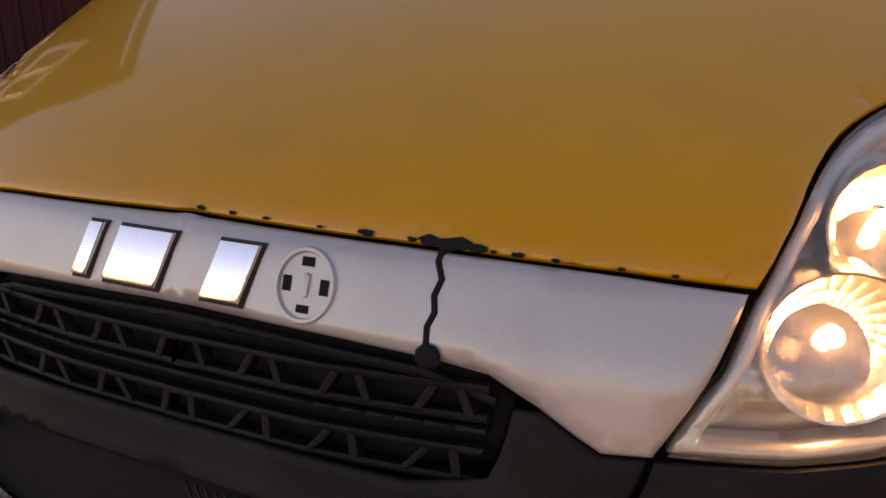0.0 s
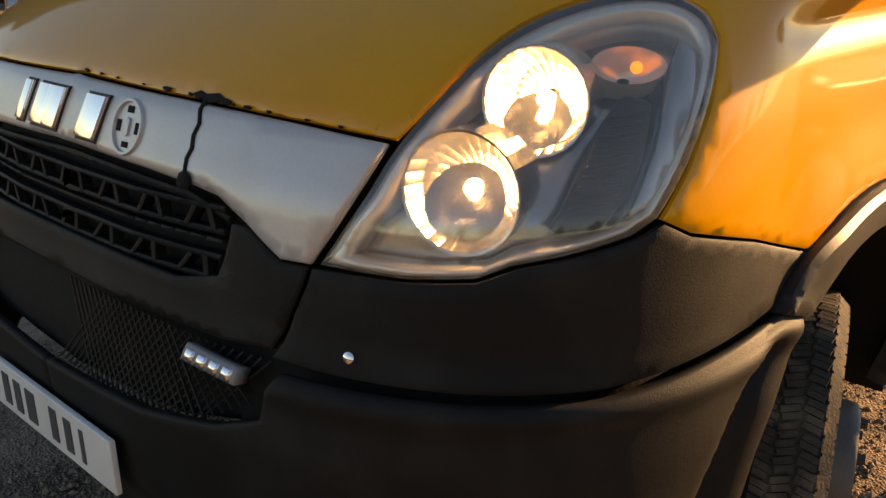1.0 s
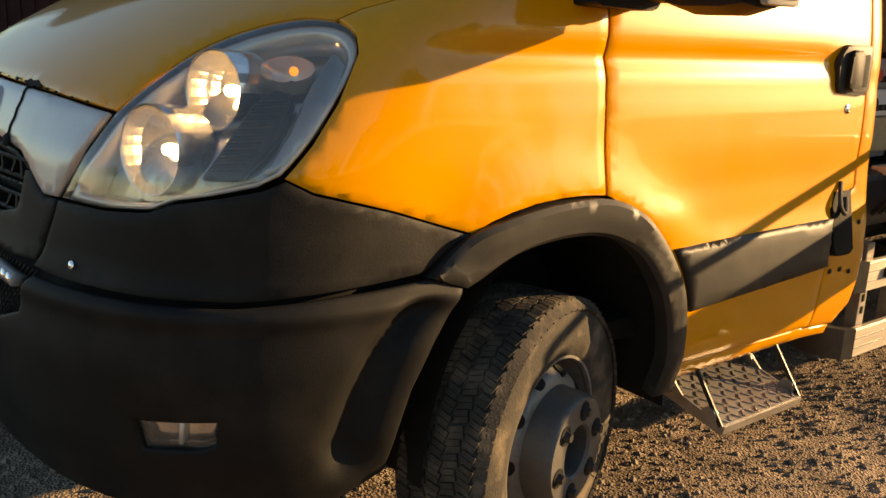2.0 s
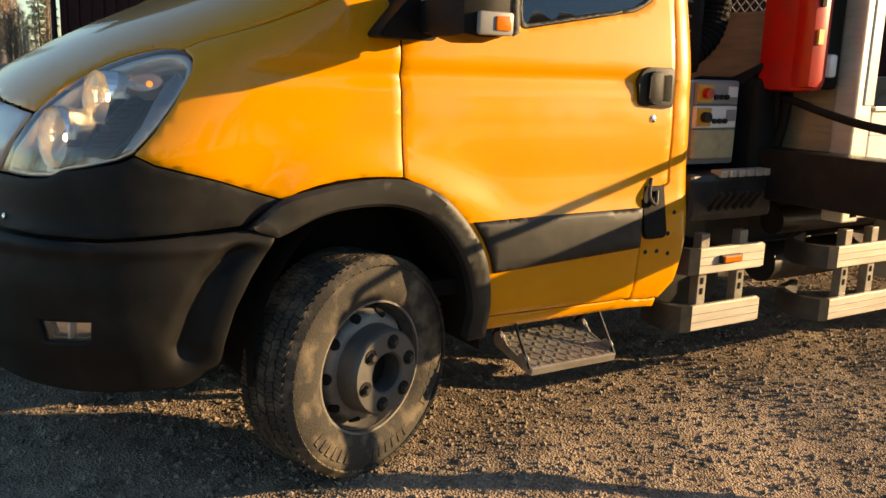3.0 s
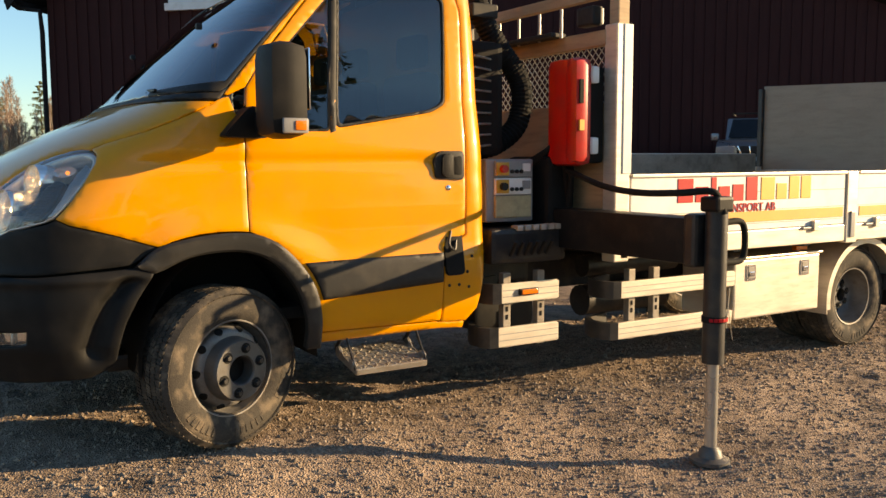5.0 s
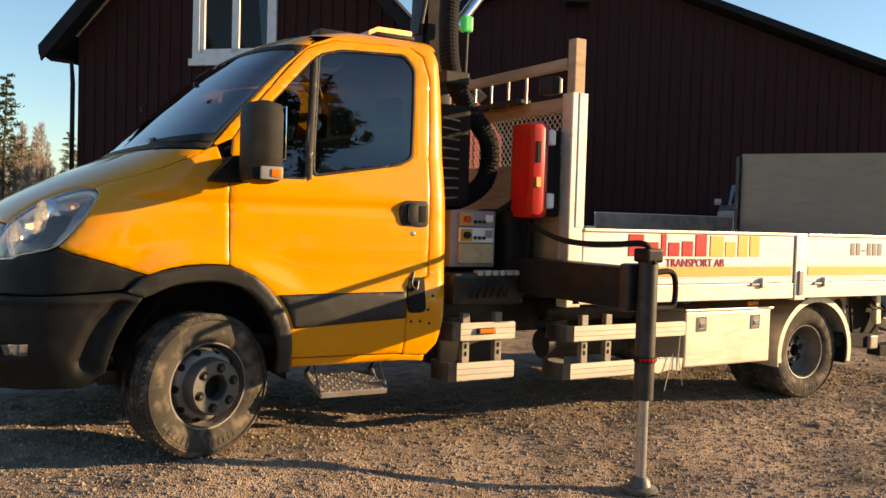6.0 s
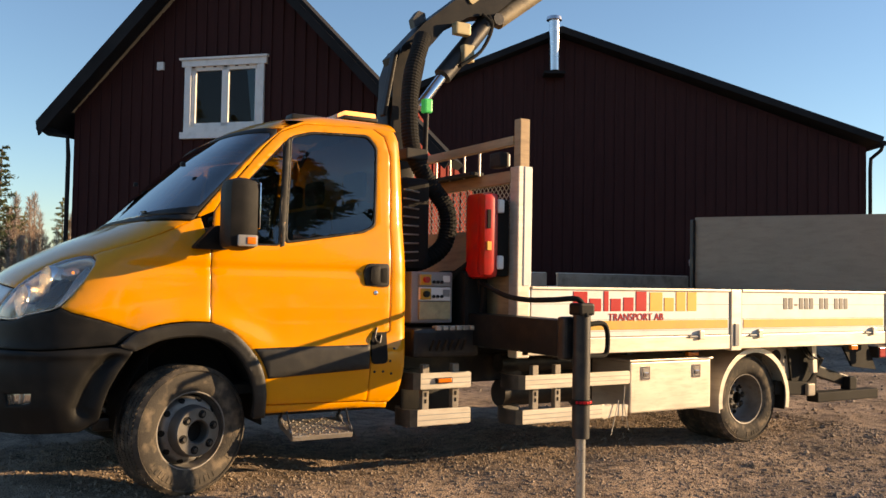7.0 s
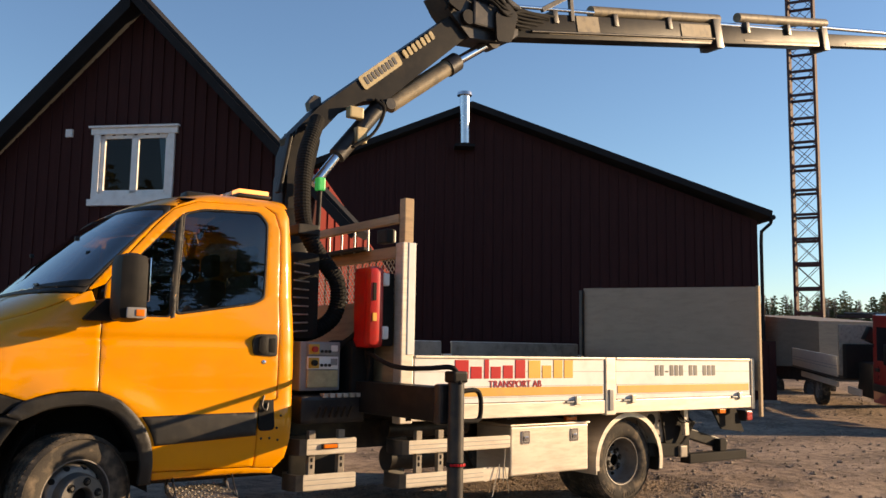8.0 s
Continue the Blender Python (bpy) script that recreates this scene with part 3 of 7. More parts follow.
MIRROR = Matrix.Translation((0, 2 * MID, 0)) @ Matrix.Diagonal((1, -1, 1, 1))
for flip in (False, True):
    turn = MIRROR if flip else Matrix()

    def put(name, bm, mat, parent=truck, label="", smooth="all"):
        bm.transform(turn)
        return part(name, bm, mat, parent, label, smooth)

    put("corner_trim", skinned(bmesh.new(), corner, off=0.004, step=0.03), PLASTIC, label="grained black plastic corner under the headlight", smooth=45)
    for p, z in ((-0.985, 0.945),):
        screw = put("screw", lathe(bmesh.new(), [(0.007, 0.0), (0.007, 0.004), (0.005, 0.0085), (0.0, 0.0085)], 16, on_skin(p, z, 0.004) @ pose(0, 0, 0, 0, -90, 0)), CHROME, label="bright screw head", smooth=True)
    put("inner_liner", skinned(bmesh.new(), [(-1.10, 0.48), (-0.52, 0.48), (-0.47, 0.62), (-0.36, 0.82), (-0.30, 0.93), (-0.30, 0.99), (-0.45, 1.055), (-0.66, 1.11), (-0.88, 1.05), (-1.10, 1.05)], off=-0.047, thick=0.01, step=0.05), SHELL)
    # headlight
    hl = put("headlight", skinned(bmesh.new(), lamp, off=-0.075, thick=0.01, step=0.04, lip=0.0), LAMPCHROME, label="clear headlight with lit bulbs")
    put("rim", skinned(bmesh.new(), lamp, [[(a * 0.93 + -0.78 * 0.07, b * 0.93 + 1.235 * 0.07) for a, b in lamp]], off=-0.014, thick=0.06, step=0.02), FOAM, hl, "pale plastic rim")
    lens = put("lens", skinned(bmesh.new(), lamp, off=0.003, thick=0.003, step=0.02, lip=0.004), LENS, hl, "clear plastic lens")
    lens.visible_shadow = False
    for p, z, r, lit in ((-0.905, 1.176, 0.084, 1), (-0.822, 1.290, 0.074, 1)):
        axis = Vector((-0.93, -0.30, 0.05)).normalized()
        rot = axis.to_track_quat("X", "Z").to_matrix().to_4x4()
        m = Matrix.Translation(skin(p, z) + Vector((0.045, 0.03, 0))) @ rot
        bowl = put("reflector", lathe(bmesh.new(), [(-0.055, 0.012), (-0.048, 0.030), (-0.034, 0.050), (-0.010, r - 0.010), (0.014, r - 0.003), (0.026, r), (0.028, r + 0.004), (0.0, r + 0.004), (-0.06, r + 0.002)], 26, m), BOWL, hl, "bright round reflector", smooth=False)
        put("bulb", lathe(bmesh.new(), [(-0.05, 0.006), (-0.022, 0.012), (-0.010, 0.010), (-0.004, 0.0)], 16, m), BULB, bowl, "lit bulb", smooth=True)
        put("cover", lathe(bmesh.new(), [(0.020, r - 0.001), (0.030, r * 0.6), (0.033, 0.001)], 32, m), COVER, bowl, "clear cover", smooth=True).visible_shadow = False
    m = on_skin(-0.69, 1.350, -0.030)
    ind = put("indicator", lathe(bmesh.new(), [(-0.03, 0.006), (-0.02, 0.022), (0.0, 0.034), (0.01, 0.036), (-0.03, 0.034)], 24, m @ pose(0, 0, 0, 0, -90, 0) @ Matrix.Diagonal((1, 0.9, 1.5, 1))), FOAM, hl, "orange lit turn signal", smooth=True)
    bm = bmesh.new()
    bmesh.ops.create_uvsphere(bm, u_segments=14, v_segments=8, radius=0.009, matrix=m @ Matrix.Translation((0.012, 0, 0.004)))
    put("bulb", bm, AMBERBULB, ind, "amber bulb")
    ribs = put("ribbed_reflector", skinned(bmesh.new(), rounded([(-0.81, 1.136), (-0.745, 1.136), (-0.688, 1.215), (-0.665, 1.300), (-0.71, 1.312), (-0.745, 1.275)], 0.012), off=-0.016, thick=0.04, step=0.03), LAMPDARK, hl, "dark ribbed side reflector")
    for i in range(11):
        z = 1.155 + i * 0.0125
        pa = float(np.interp(z, [1.13, 1.27, 1.305], [-0.805, -0.742, -0.71]))
        put("rib", skinned(bmesh.new(), [(pa, z), (pa + 0.058, z + 0.004), (pa + 0.058, z + 0.009), (pa, z + 0.005)], off=-0.0115, thick=0.006, step=0.03, edge=0.0015, lip=0.001), LAMPDARK, ribs)
    put("side_shield", skinned(bmesh.new(), [(-0.655, 1.165), (-0.60, 1.235), (-0.575, 1.31), (-0.57, 1.36), (-0.60, 1.385), (-0.635, 1.33), (-0.66, 1.24), (-0.705, 1.15)], off=-0.02, thick=0.02, step=0.03), LAMPCHROME, hl, "pale side shield")
    # bumper half with fog lamp
    put("bumper", skinned(bmesh.new(), bumper, [fog], off=0.010, thick=0.02, step=0.013, bend=bumper_shape), PLASTIC, label="worn black plastic bumper with scuffs")
    fl = put("fog_lamp", skinned(bmesh.new(), fog, off=-0.022, thick=0.02, step=0.03), CHROME, label="fog lamp")
    put("lens", skinned(bmesh.new(), fog, off=0.0, thick=0.003, step=0.03), LENS, fl, "clear lens").visible_shadow = False
    put("divider", skinned(bmesh.new(), [(-0.775, 0.625), (-0.767, 0.625), (-0.763, 0.675), (-0.771, 0.675)], off=-0.004, thick=0.018, step=0.03, edge=0.002), FOAM, fl)
    # small flasher at the end of the lower intake
    fm = put("flasher", skinned(bmesh.new(), [(-1.165, 0.905), (-1.085, 0.895), (-1.082, 0.868), (-1.162, 0.878)], off=0.004, thick=0.03, step=0.02), GREYPLASTIC, label="small clear flasher lamp")
    for i in range(4):
        a = -1.158 + i * 0.0185
        put("led", skinned(bmesh.new(), [(a, 0.898 - i * 0.002), (a + 0.014, 0.896 - i * 0.002), (a + 0.014, 0.877 - i * 0.002), (a, 0.879 - i * 0.002)], off=0.008, thick=0.006, step=0.02, edge=0.003), CHROME, fm)
    # windscreen pillar and door with its window
    pillar = [(0.105, 1.675), (0.19, 1.715), (0.32, 1.915), (0.495, 2.125), (0.605, 2.242), (0.775, 2.312), (1.265, 2.337), (1.345, 2.282), (1.378, 2.16), (1.345, 1.30), (1.335, 0.99), (1.20, 0.93), (1.18, 0.545), (1.335, 0.535), (1.395, 0.60), (1.435, 0.72), (1.458, 0.92),
              (1.47, 1.2), (1.475, 2.0), (1.462, 2.26), (1.42, 2.345), (0.80, 2.358), (0.61, 2.278), (0.44, 2.12), (0.26, 1.91), (0.075, 1.68)]
    put("cab_side", skinned(bmesh.new(), pillar, off=0.0, thick=0.03, step=0.03), YELLOW, label="yellow painted cab side")
    door_out = [(0.166, 1.061), (0.295, 1.005), (0.385, 0.915), (0.455, 0.80), (0.49, 0.70), (0.505, 0.565), (1.174, 0.555), (1.193, 0.935), (1.328, 0.995), (1.338, 1.30), (1.370, 2.155), (1.338, 2.275), (1.26, 2.330), (0.78, 2.305), (0.612, 2.236), (0.50, 2.118), (0.326, 1.91), (0.197, 1.715), (0.171, 1.50), (0.171, 1.40), (0.169, 1.25)]
    win_big = rounded([(0.622, 1.533), (1.16, 1.622), (1.25, 1.668), (1.285, 2.205), (1.22, 2.283), (0.82, 2.262), (0.675, 2.218)], 0.03)
    win_small = rounded([(0.315, 1.515), (0.590, 1.518), (0.644, 2.188), (0.35, 1.865)], 0.025)
    door = put("door", skinned(bmesh.new(), door_out, [win_big, win_small], off=0.004, thick=0.035, step=0.03, edge=0.006), YELLOW, label="yellow painted cab door with closed window", smooth=45)
    for nm, hole in (("window", win_big), ("quarter_window", win_small)):
        cx, cz = sum(q[0] for q in hole) / len(hole), sum(q[1] for q in hole) / len(hole)
        shrink = [(cx + (a - cx) * 0.955, cz + (b - cz) * 0.955) for a, b in hole]
        put("window_seal", skinned(bmesh.new(), hole, [shrink], off=0.002, thick=0.02, step=0.04, edge=0.004), TRIM, door, "black rubber seal")
        put(nm, skinned(bmesh.new(), [(cx + (a - cx) * 0.97, cz + (b - cz) * 0.97) for a, b in hole], off=-0.008, thick=0.004, step=0.12, lip=0), PANE, door, "dark reflecting glass").visible_shadow = False
    put("division_bar", skinned(bmesh.new(), [(0.588, 1.508), (0.624, 1.522), (0.678, 2.216), (0.642, 2.182)], off=0.0055, thick=0.02, step=0.05, edge=0.004), TRIM, door, "black division bar")
    put("door_strip", skinned(bmesh.new(), [(0.425, 0.902), (1.185, 0.907), (1.178, 0.758), (0.512, 0.722), (0.492, 0.785), (0.465, 0.842)], off=0.018, thick=0.02, step=0.04, lip=0.006), FADED, door, "faded black plastic rubbing strip")
    m = on_skin(1.24, 1.352, 0.004)
    handle = put("handle", slab(bmesh.new(), rounded([(-0.085, -0.065), (0.085, -0.075), (0.085, 0.075), (-0.06, 0.075), (-0.095, 0.03)], 0.02), -0.01, 0.014, m, 0.006), TRIM, door, "black door handle", smooth=True)
    put("grip", slab(bmesh.new(), rounded([(-0.055, -0.055), (0.015, -0.06), (0.015, 0.06), (-0.05, 0.06)], 0.02), 0.010, 0.030, m, 0.008), PLASTIC, handle, smooth=True)
    put("cup", slab(bmesh.new(), rounded([(0.025, -0.045), (0.07, -0.05), (0.07, 0.05), (0.025, 0.045)], 0.01), 0.0, 0.016, m, 0.002), SHELL, handle, smooth=True)
    put("keyhole", lathe(bmesh.new(), [(0.005, 0.0), (0.005, 0.007), (0.003, 0.014), (0.0, 0.015)], 20, on_skin(1.232, 1.238, 0.004) @ pose(0, 0, 0, 0, -90, 0)), CHROME, door, smooth=True)
    m = on_skin(1.25, 0.915, 0.004)
    latch = put("lower_recess", slab(bmesh.new(), rounded([(-0.055, -0.13), (0.055, -0.13), (0.060, 0.10), (0.02, 0.14), (-0.035, 0.11), (-0.055, 0.0)], 0.03), -0.02, 0.004, m, 0.002), SHELL, label="dark open recess with latch", smooth=True)
    put("hook", tube(bmesh.new(), spline([m @ Vector(q) for q in ((-0.01, 0.10, 0.01), (-0.035, 0.03, 0.02), (-0.005, 0.0, 0.018), (0.015, 0.05, 0.01))], 6), 0.007, 8), STEEL, latch, smooth=True)
    for i, (p, z) in enumerate(((1.22, 0.735), (1.28, 0.735), (1.33, 0.80), (1.34, 0.72), (1.36, 0.88))):
        put("bolt", lathe(bmesh.new(), [(0.004, 0.0), (0.004, 0.007), (0.0, 0.009)], 10, on_skin(p, z, 0.002) @ pose(0, 0, 0, 0, -90, 0)), TRIM)
    # sill under the door
    put("sill", skinned(bmesh.new(), [(0.505, 0.553), (1.172, 0.543), (1.33, 0.527), (1.325, 0.495), (1.18, 0.505), (0.52, 0.505)], off=-0.006, thick=0.05, step=0.05), YELLOW, label="yellow painted sill with rust")
    # wheel arch trim
    arch_out = [(-0.345, 0.930), (-0.25, 1.005), (-0.13, 1.040), (0.02, 1.058), (0.17, 1.052), (0.30, 0.995), (0.40, 0.90), (0.47, 0.785), (0.50, 0.66), (0.505, 0.49)]
    arch_in = [(0.43, 0.49), (0.43, 0.62), (0.39, 0.76), (0.31, 0.88), (0.22, 0.945), (0.12, 0.975), (0.0, 0.978), (-0.12, 0.960), (-0.22, 0.915), (-0.26, 0.90)]
    put("arch_trim", skinned(bmesh.new(), curve(arch_out, 6) + curve(arch_in, 6), off=0.030, thick=0.05, step=0.018, lip=0.010, edge=0.012), FADED, label="faded black plastic wheel arch trim", smooth=40)
    bm = bmesh.new()
    rings = []
    for y in (0.0, 0.20, 0.42):
        rings.append([bm.verts.new((0.07 + 0.42 * math.cos(a) * (1 if math.cos(a) > 0 else 0.95), y, 0.44 + 0.55 * math.sin(a))) for a in (math.pi * k / 20 for k in range(0, 21))])
    for a, b in zip(rings, rings[1:]):
        for k in range(len(a) - 1):
            bm.faces.new((a[k], a[k + 1], b[k + 1], b[k]))
    bm.faces.new(rings[-1])
    put("wheel_well", bm, SHELL, smooth=False)

# windscreen, dark border, roof, cowl
ws = [(centre(1.68) - 0.001, 1.675), (0.02, 1.69), (0.07, 1.71), (0.25, 1.91), (0.43, 2.11), (0.55, 2.215), (0.50, 2.245), (centre(2.25) - 0.001, 2.25)] + [(centre(z) - 0.001, z) for z in (2.2, 2.1, 2.0, 1.9, 1.8, 1.72)]
part("windscreen", skinned(bmesh.new(), ws, off=-0.002, thick=0.005, both=True, step=0.06, lip=0), SCREEN, truck, "tinted windscreen", smooth="all").visible_shadow = False
wsr = [(0.02, 1.69), (0.07, 1.71), (0.25, 1.91), (0.43, 2.11), (0.56, 2.225), (0.50, 2.255), (-0.42, 2.262), (-0.42, 2.235), (0.43, 2.225), (0.485, 2.20), (0.385, 2.11), (0.215, 1.93), (0.03, 1.74), (-0.6, 1.705), (-0.6, 1.682)]
part("windscreen_border", skinned(bmesh.new(), wsr, off=0.0025, thick=0.004, both=True, step=0.04, lip=0.001), TRIM, truck, "black border of the windscreen", smooth="all")
bm = bmesh.new()
rows = []
for z in [2.262, 2.275, 2.29, 2.31, 2.33, 2.345, 2.36, 2.375, 2.39, 2.40, 2.41, 2.42, 2.43]:
    c = centre(z)
    half = [skin(c + (1.455 - c) * k / 44, z) for k in range(45)]
    rows.append([Vector((q.x, 2 * MID - q.y, q.z)) for q in half[::-1]] + half[1:])
rows.append([Vector((q.x * 0.35 + 1.15 * 0.65, q.y * 0.35 + MID * 0.65, 2.440)) for q in rows[-1]])
rows.append([Vector((1.2, MID, 2.442)) for q in rows[-1]])
vs = [[bm.verts.new(q) for q in row] for row in rows]
for a, b in zip(vs, vs[1:]):
    for k in range(len(a) - 1):
        if a[k].co.z < 2.31 and abs(a[k].co.y - MID) > 0.6 and a[k].co.x > 0.62:
            continue
        bm.faces.new((a[k], a[k + 1], b[k + 1], b[k]))
bmesh.ops.remove_doubles(bm, verts=bm.verts, dist=0.0005)
part("roof", bm, YELLOW, truck, "yellow painted cab roof", smooth="all")
part("cowl", skinned(bmesh.new(), [(centre(1.655) - 0.001, 1.652), (-0.5, 1.652), (0.05, 1.655), (0.07, 1.70), (0.0, 1.685), (-0.6, 1.675), (centre(1.67) - 0.001, 1.672)], off=0.004, both=True, step=0.05), TRIM, truck, "black cowl", smooth="all")
for y0, tip in ((0.42, (0.06, 0.75)), (1.05, (0.0, 1.40))):
    bm = bmesh.new()
    tube(bm, [(-0.13, y0, 1.665), (-0.145, y0 + 0.08, 1.70), (-0.10, y0 + 0.30, 1.735)], 0.009, 8)
    beam(bm, (-0.15, y0 - 0.10, 1.705), (-0.10, y0 + 0.52, 1.735), 0.014, 0.014, bevel=0.003)
    rod(bm, (-0.12, y0, 1.64), (-0.13, y0, 1.69), 0.016)
    part("wiper", bm, TRIM, truck, "black windscreen wiper")
# back wall and floor of the cab, dashboard, seats, steering wheel
part("cab_back", slab(bmesh.new(), [(0.12, 0.55), (2 * MID - 0.12, 0.55), (2 * MID - 0.14, 1.95), (2 * MID - 0.30, 2.22), (2 * MID - 0.55, 2.36), (0.55, 2.36), (0.30, 2.22), (0.14, 1.95)], 1.40, 1.44, Matrix(((0, 0, 1, 0), (1, 0, 0, 0), (0, 1, 0, 0), (0, 0, 0, 1)))), YELLOW, truck, "yellow cab back wall")
part("cab_floor", cube((-0.05, 0.10, 0.62), (1.42, 2 * MID - 0.10, 0.68)), SHELL, truck)
part("nose_core", cube((-0.72, 0.32, 0.62), (-0.10, 2 * MID - 0.32, 1.25), 0.05), SHELL, truck)
part("dashboard", cube((-0.02, 0.14, 1.10), (0.30, 2 * MID - 0.14, 1.62), 0.06), TRIM, truck, "dark dashboard")
for y in (0.42, 1.15, 1.60):
    st = part("seat", cube((0.72, y - 0.23, 1.05), (1.22, y + 0.23, 1.22), 0.05), SEAT, truck, "dark fabric seat")
    part("backrest", cube((1.18, y - 0.22, 1.18), (1.32, y + 0.22, 1.85), 0.05), SEAT, st)
    part("headrest", cube((1.22, y - 0.13, 1.88), (1.30, y + 0.13, 2.06), 0.04), SEAT, st)
m = Matrix.Translation((0.46, 0.50, 1.58)) @ pose(0, 0, 0, 0, -55, 0)
bm = bmesh.new()
tube(bm, [m @ Vector((0, 0.20 * math.cos(a), 0.20 * math.sin(a))) for a in (2 * math.pi * k / 36 for k in range(37))], 0.015, 8)
wheel_rim = part("steering_wheel", bm, TRIM, truck, "black steering wheel", smooth=True)
for a in (0.3, math.pi - 0.3, -math.pi / 2):
    part("spoke", rod(bmesh.new(), m @ Vector((-0.02, 0, 0)), m @ Vector((0, 0.19 * math.cos(a), 0.19 * math.sin(a))), 0.014, seg=8), TRIM, wheel_rim)

# lower intake mesh, number plate
part("intake_back", skinned(bmesh.new(), [(centre(0.92) - 0.001, 0.93), (-1.03, 0.925), (-1.03, 0.82), (-1.2, 0.74), (centre(0.72) - 0.001, 0.72)], off=-0.05, both=True, step=0.05), SHELL, truck, smooth="all")
bm = bmesh.new()
for k in range(36):
    for s in (1, -1):
        z0 = 0.75
        a = centre(0.85) + 0.005 + k * 0.0125
        b = a + s * 0.09
        if b > -1.06 or b < centre(0.85) or a > -1.06:
            continue
        tube(bm, [skin(a, max(z0, 0.74 + 0.10 * smoothstep(-1.2, -1.05, a))) + skin_normal(a, 0.8) * -0.02, skin(b, 0.915) + skin_normal(b, 0.915) * -0.02], 0.0022, 4)
part("intake_mesh", bm, TRIM, truck, "black mesh in the lower intake", kind="stuff")
PLY = 1.07
plate = part("number_plate", cube((-1.092, PLY - 0.26, 0.575), (-1.080, PLY + 0.26, 0.685), 0.003), WHITE, truck, "white number plate with dark marks")
for i, (y, w) in enumerate(((0.18, 0.030), (0.125, 0.030), (0.065, 0.040), (-0.035, 0.028), (-0.095, 0.028), (-0.15, 0.014))):
    part("mark", cube((-1.0945, PLY + y - w / 2, 0.595), (-1.088, PLY + y + w / 2, 0.665), 0.001), INKGREY, plate)

# mirrors, roof details
for flip in (False, True):
    turn = MIRROR if flip else Matrix()

    def put(name, bm, mat, parent=truck, label="", smooth=True):
        bm.transform(turn)
        return part(name, bm, mat, parent, label, smooth)

    mir = put("mirror", cube((0.16, -0.335, 1.475), (0.345, -0.095, 1.885), 0.07), PLASTIC, label="large black door mirror")
    put("arm", slab(bmesh.new(), rounded([(0.04, 1.485), (0.26, 1.48), (0.26, 1.60), (0.18, 1.63), (0.13, 1.58)], 0.03), 0.085, -0.05, Matrix(((1, 0, 0, 0), (0, 0, 1, 0), (0, 1, 0, 0), (0, 0, 0, 1))), 0.01), PLASTIC, mir, "black mirror foot")
    put("neck", cube((0.19, -0.12, 1.50), (0.29, 0.04, 1.60), 0.02), PLASTIC, mir)
    put("glass", cube((0.343, -0.31, 1.60), (0.350, -0.12, 1.86), 0.004), CHROME, mir, "mirror glass")
    sig = put("indicator", cube((0.21, -0.350, 1.495), (0.325, -0.328, 1.560), 0.012), GREYPLASTIC, mir, "clear and orange repeater lamp")
    put("bulb", cube((0.262, -0.356, 1.508), (0.312, -0.345, 1.548), 0.006), AMBER, sig)
bar = part("light_bar", cube((1.16, 0.40, 2.425), (1.42, 1.76, 2.452), 0.010), TRIM, truck, "low beacon light bar, lit", smooth=True)
for i in range(9):
    lit = i % 3 != 1
    y = 0.415 + i * 0.149
    part("lamp", cube((1.17, y, 2.448), (1.41, y + 0.135, 2.486), 0.014), BAR_LIT if lit else AMBER, bar, "lit lamp" if lit else "", smooth=True)
    part("divider", cube((1.165, y + 0.136, 2.446), (1.415, y + 0.148, 2.482), 0.004), GREYPLASTIC, bar)
for y in (0.36, MID * 2 - 0.36):
    part("roof_pod", cube((0.74, y - 0.07, 2.34), (0.98, y + 0.07, 2.402), 0.028), TRIM, truck, "dark roof marker lamp", smooth=True)
    part("antenna_base", cube((0.06, y, 2.0), (0.09, y + 0.03, 2.03), 0.008), TRIM, truck)

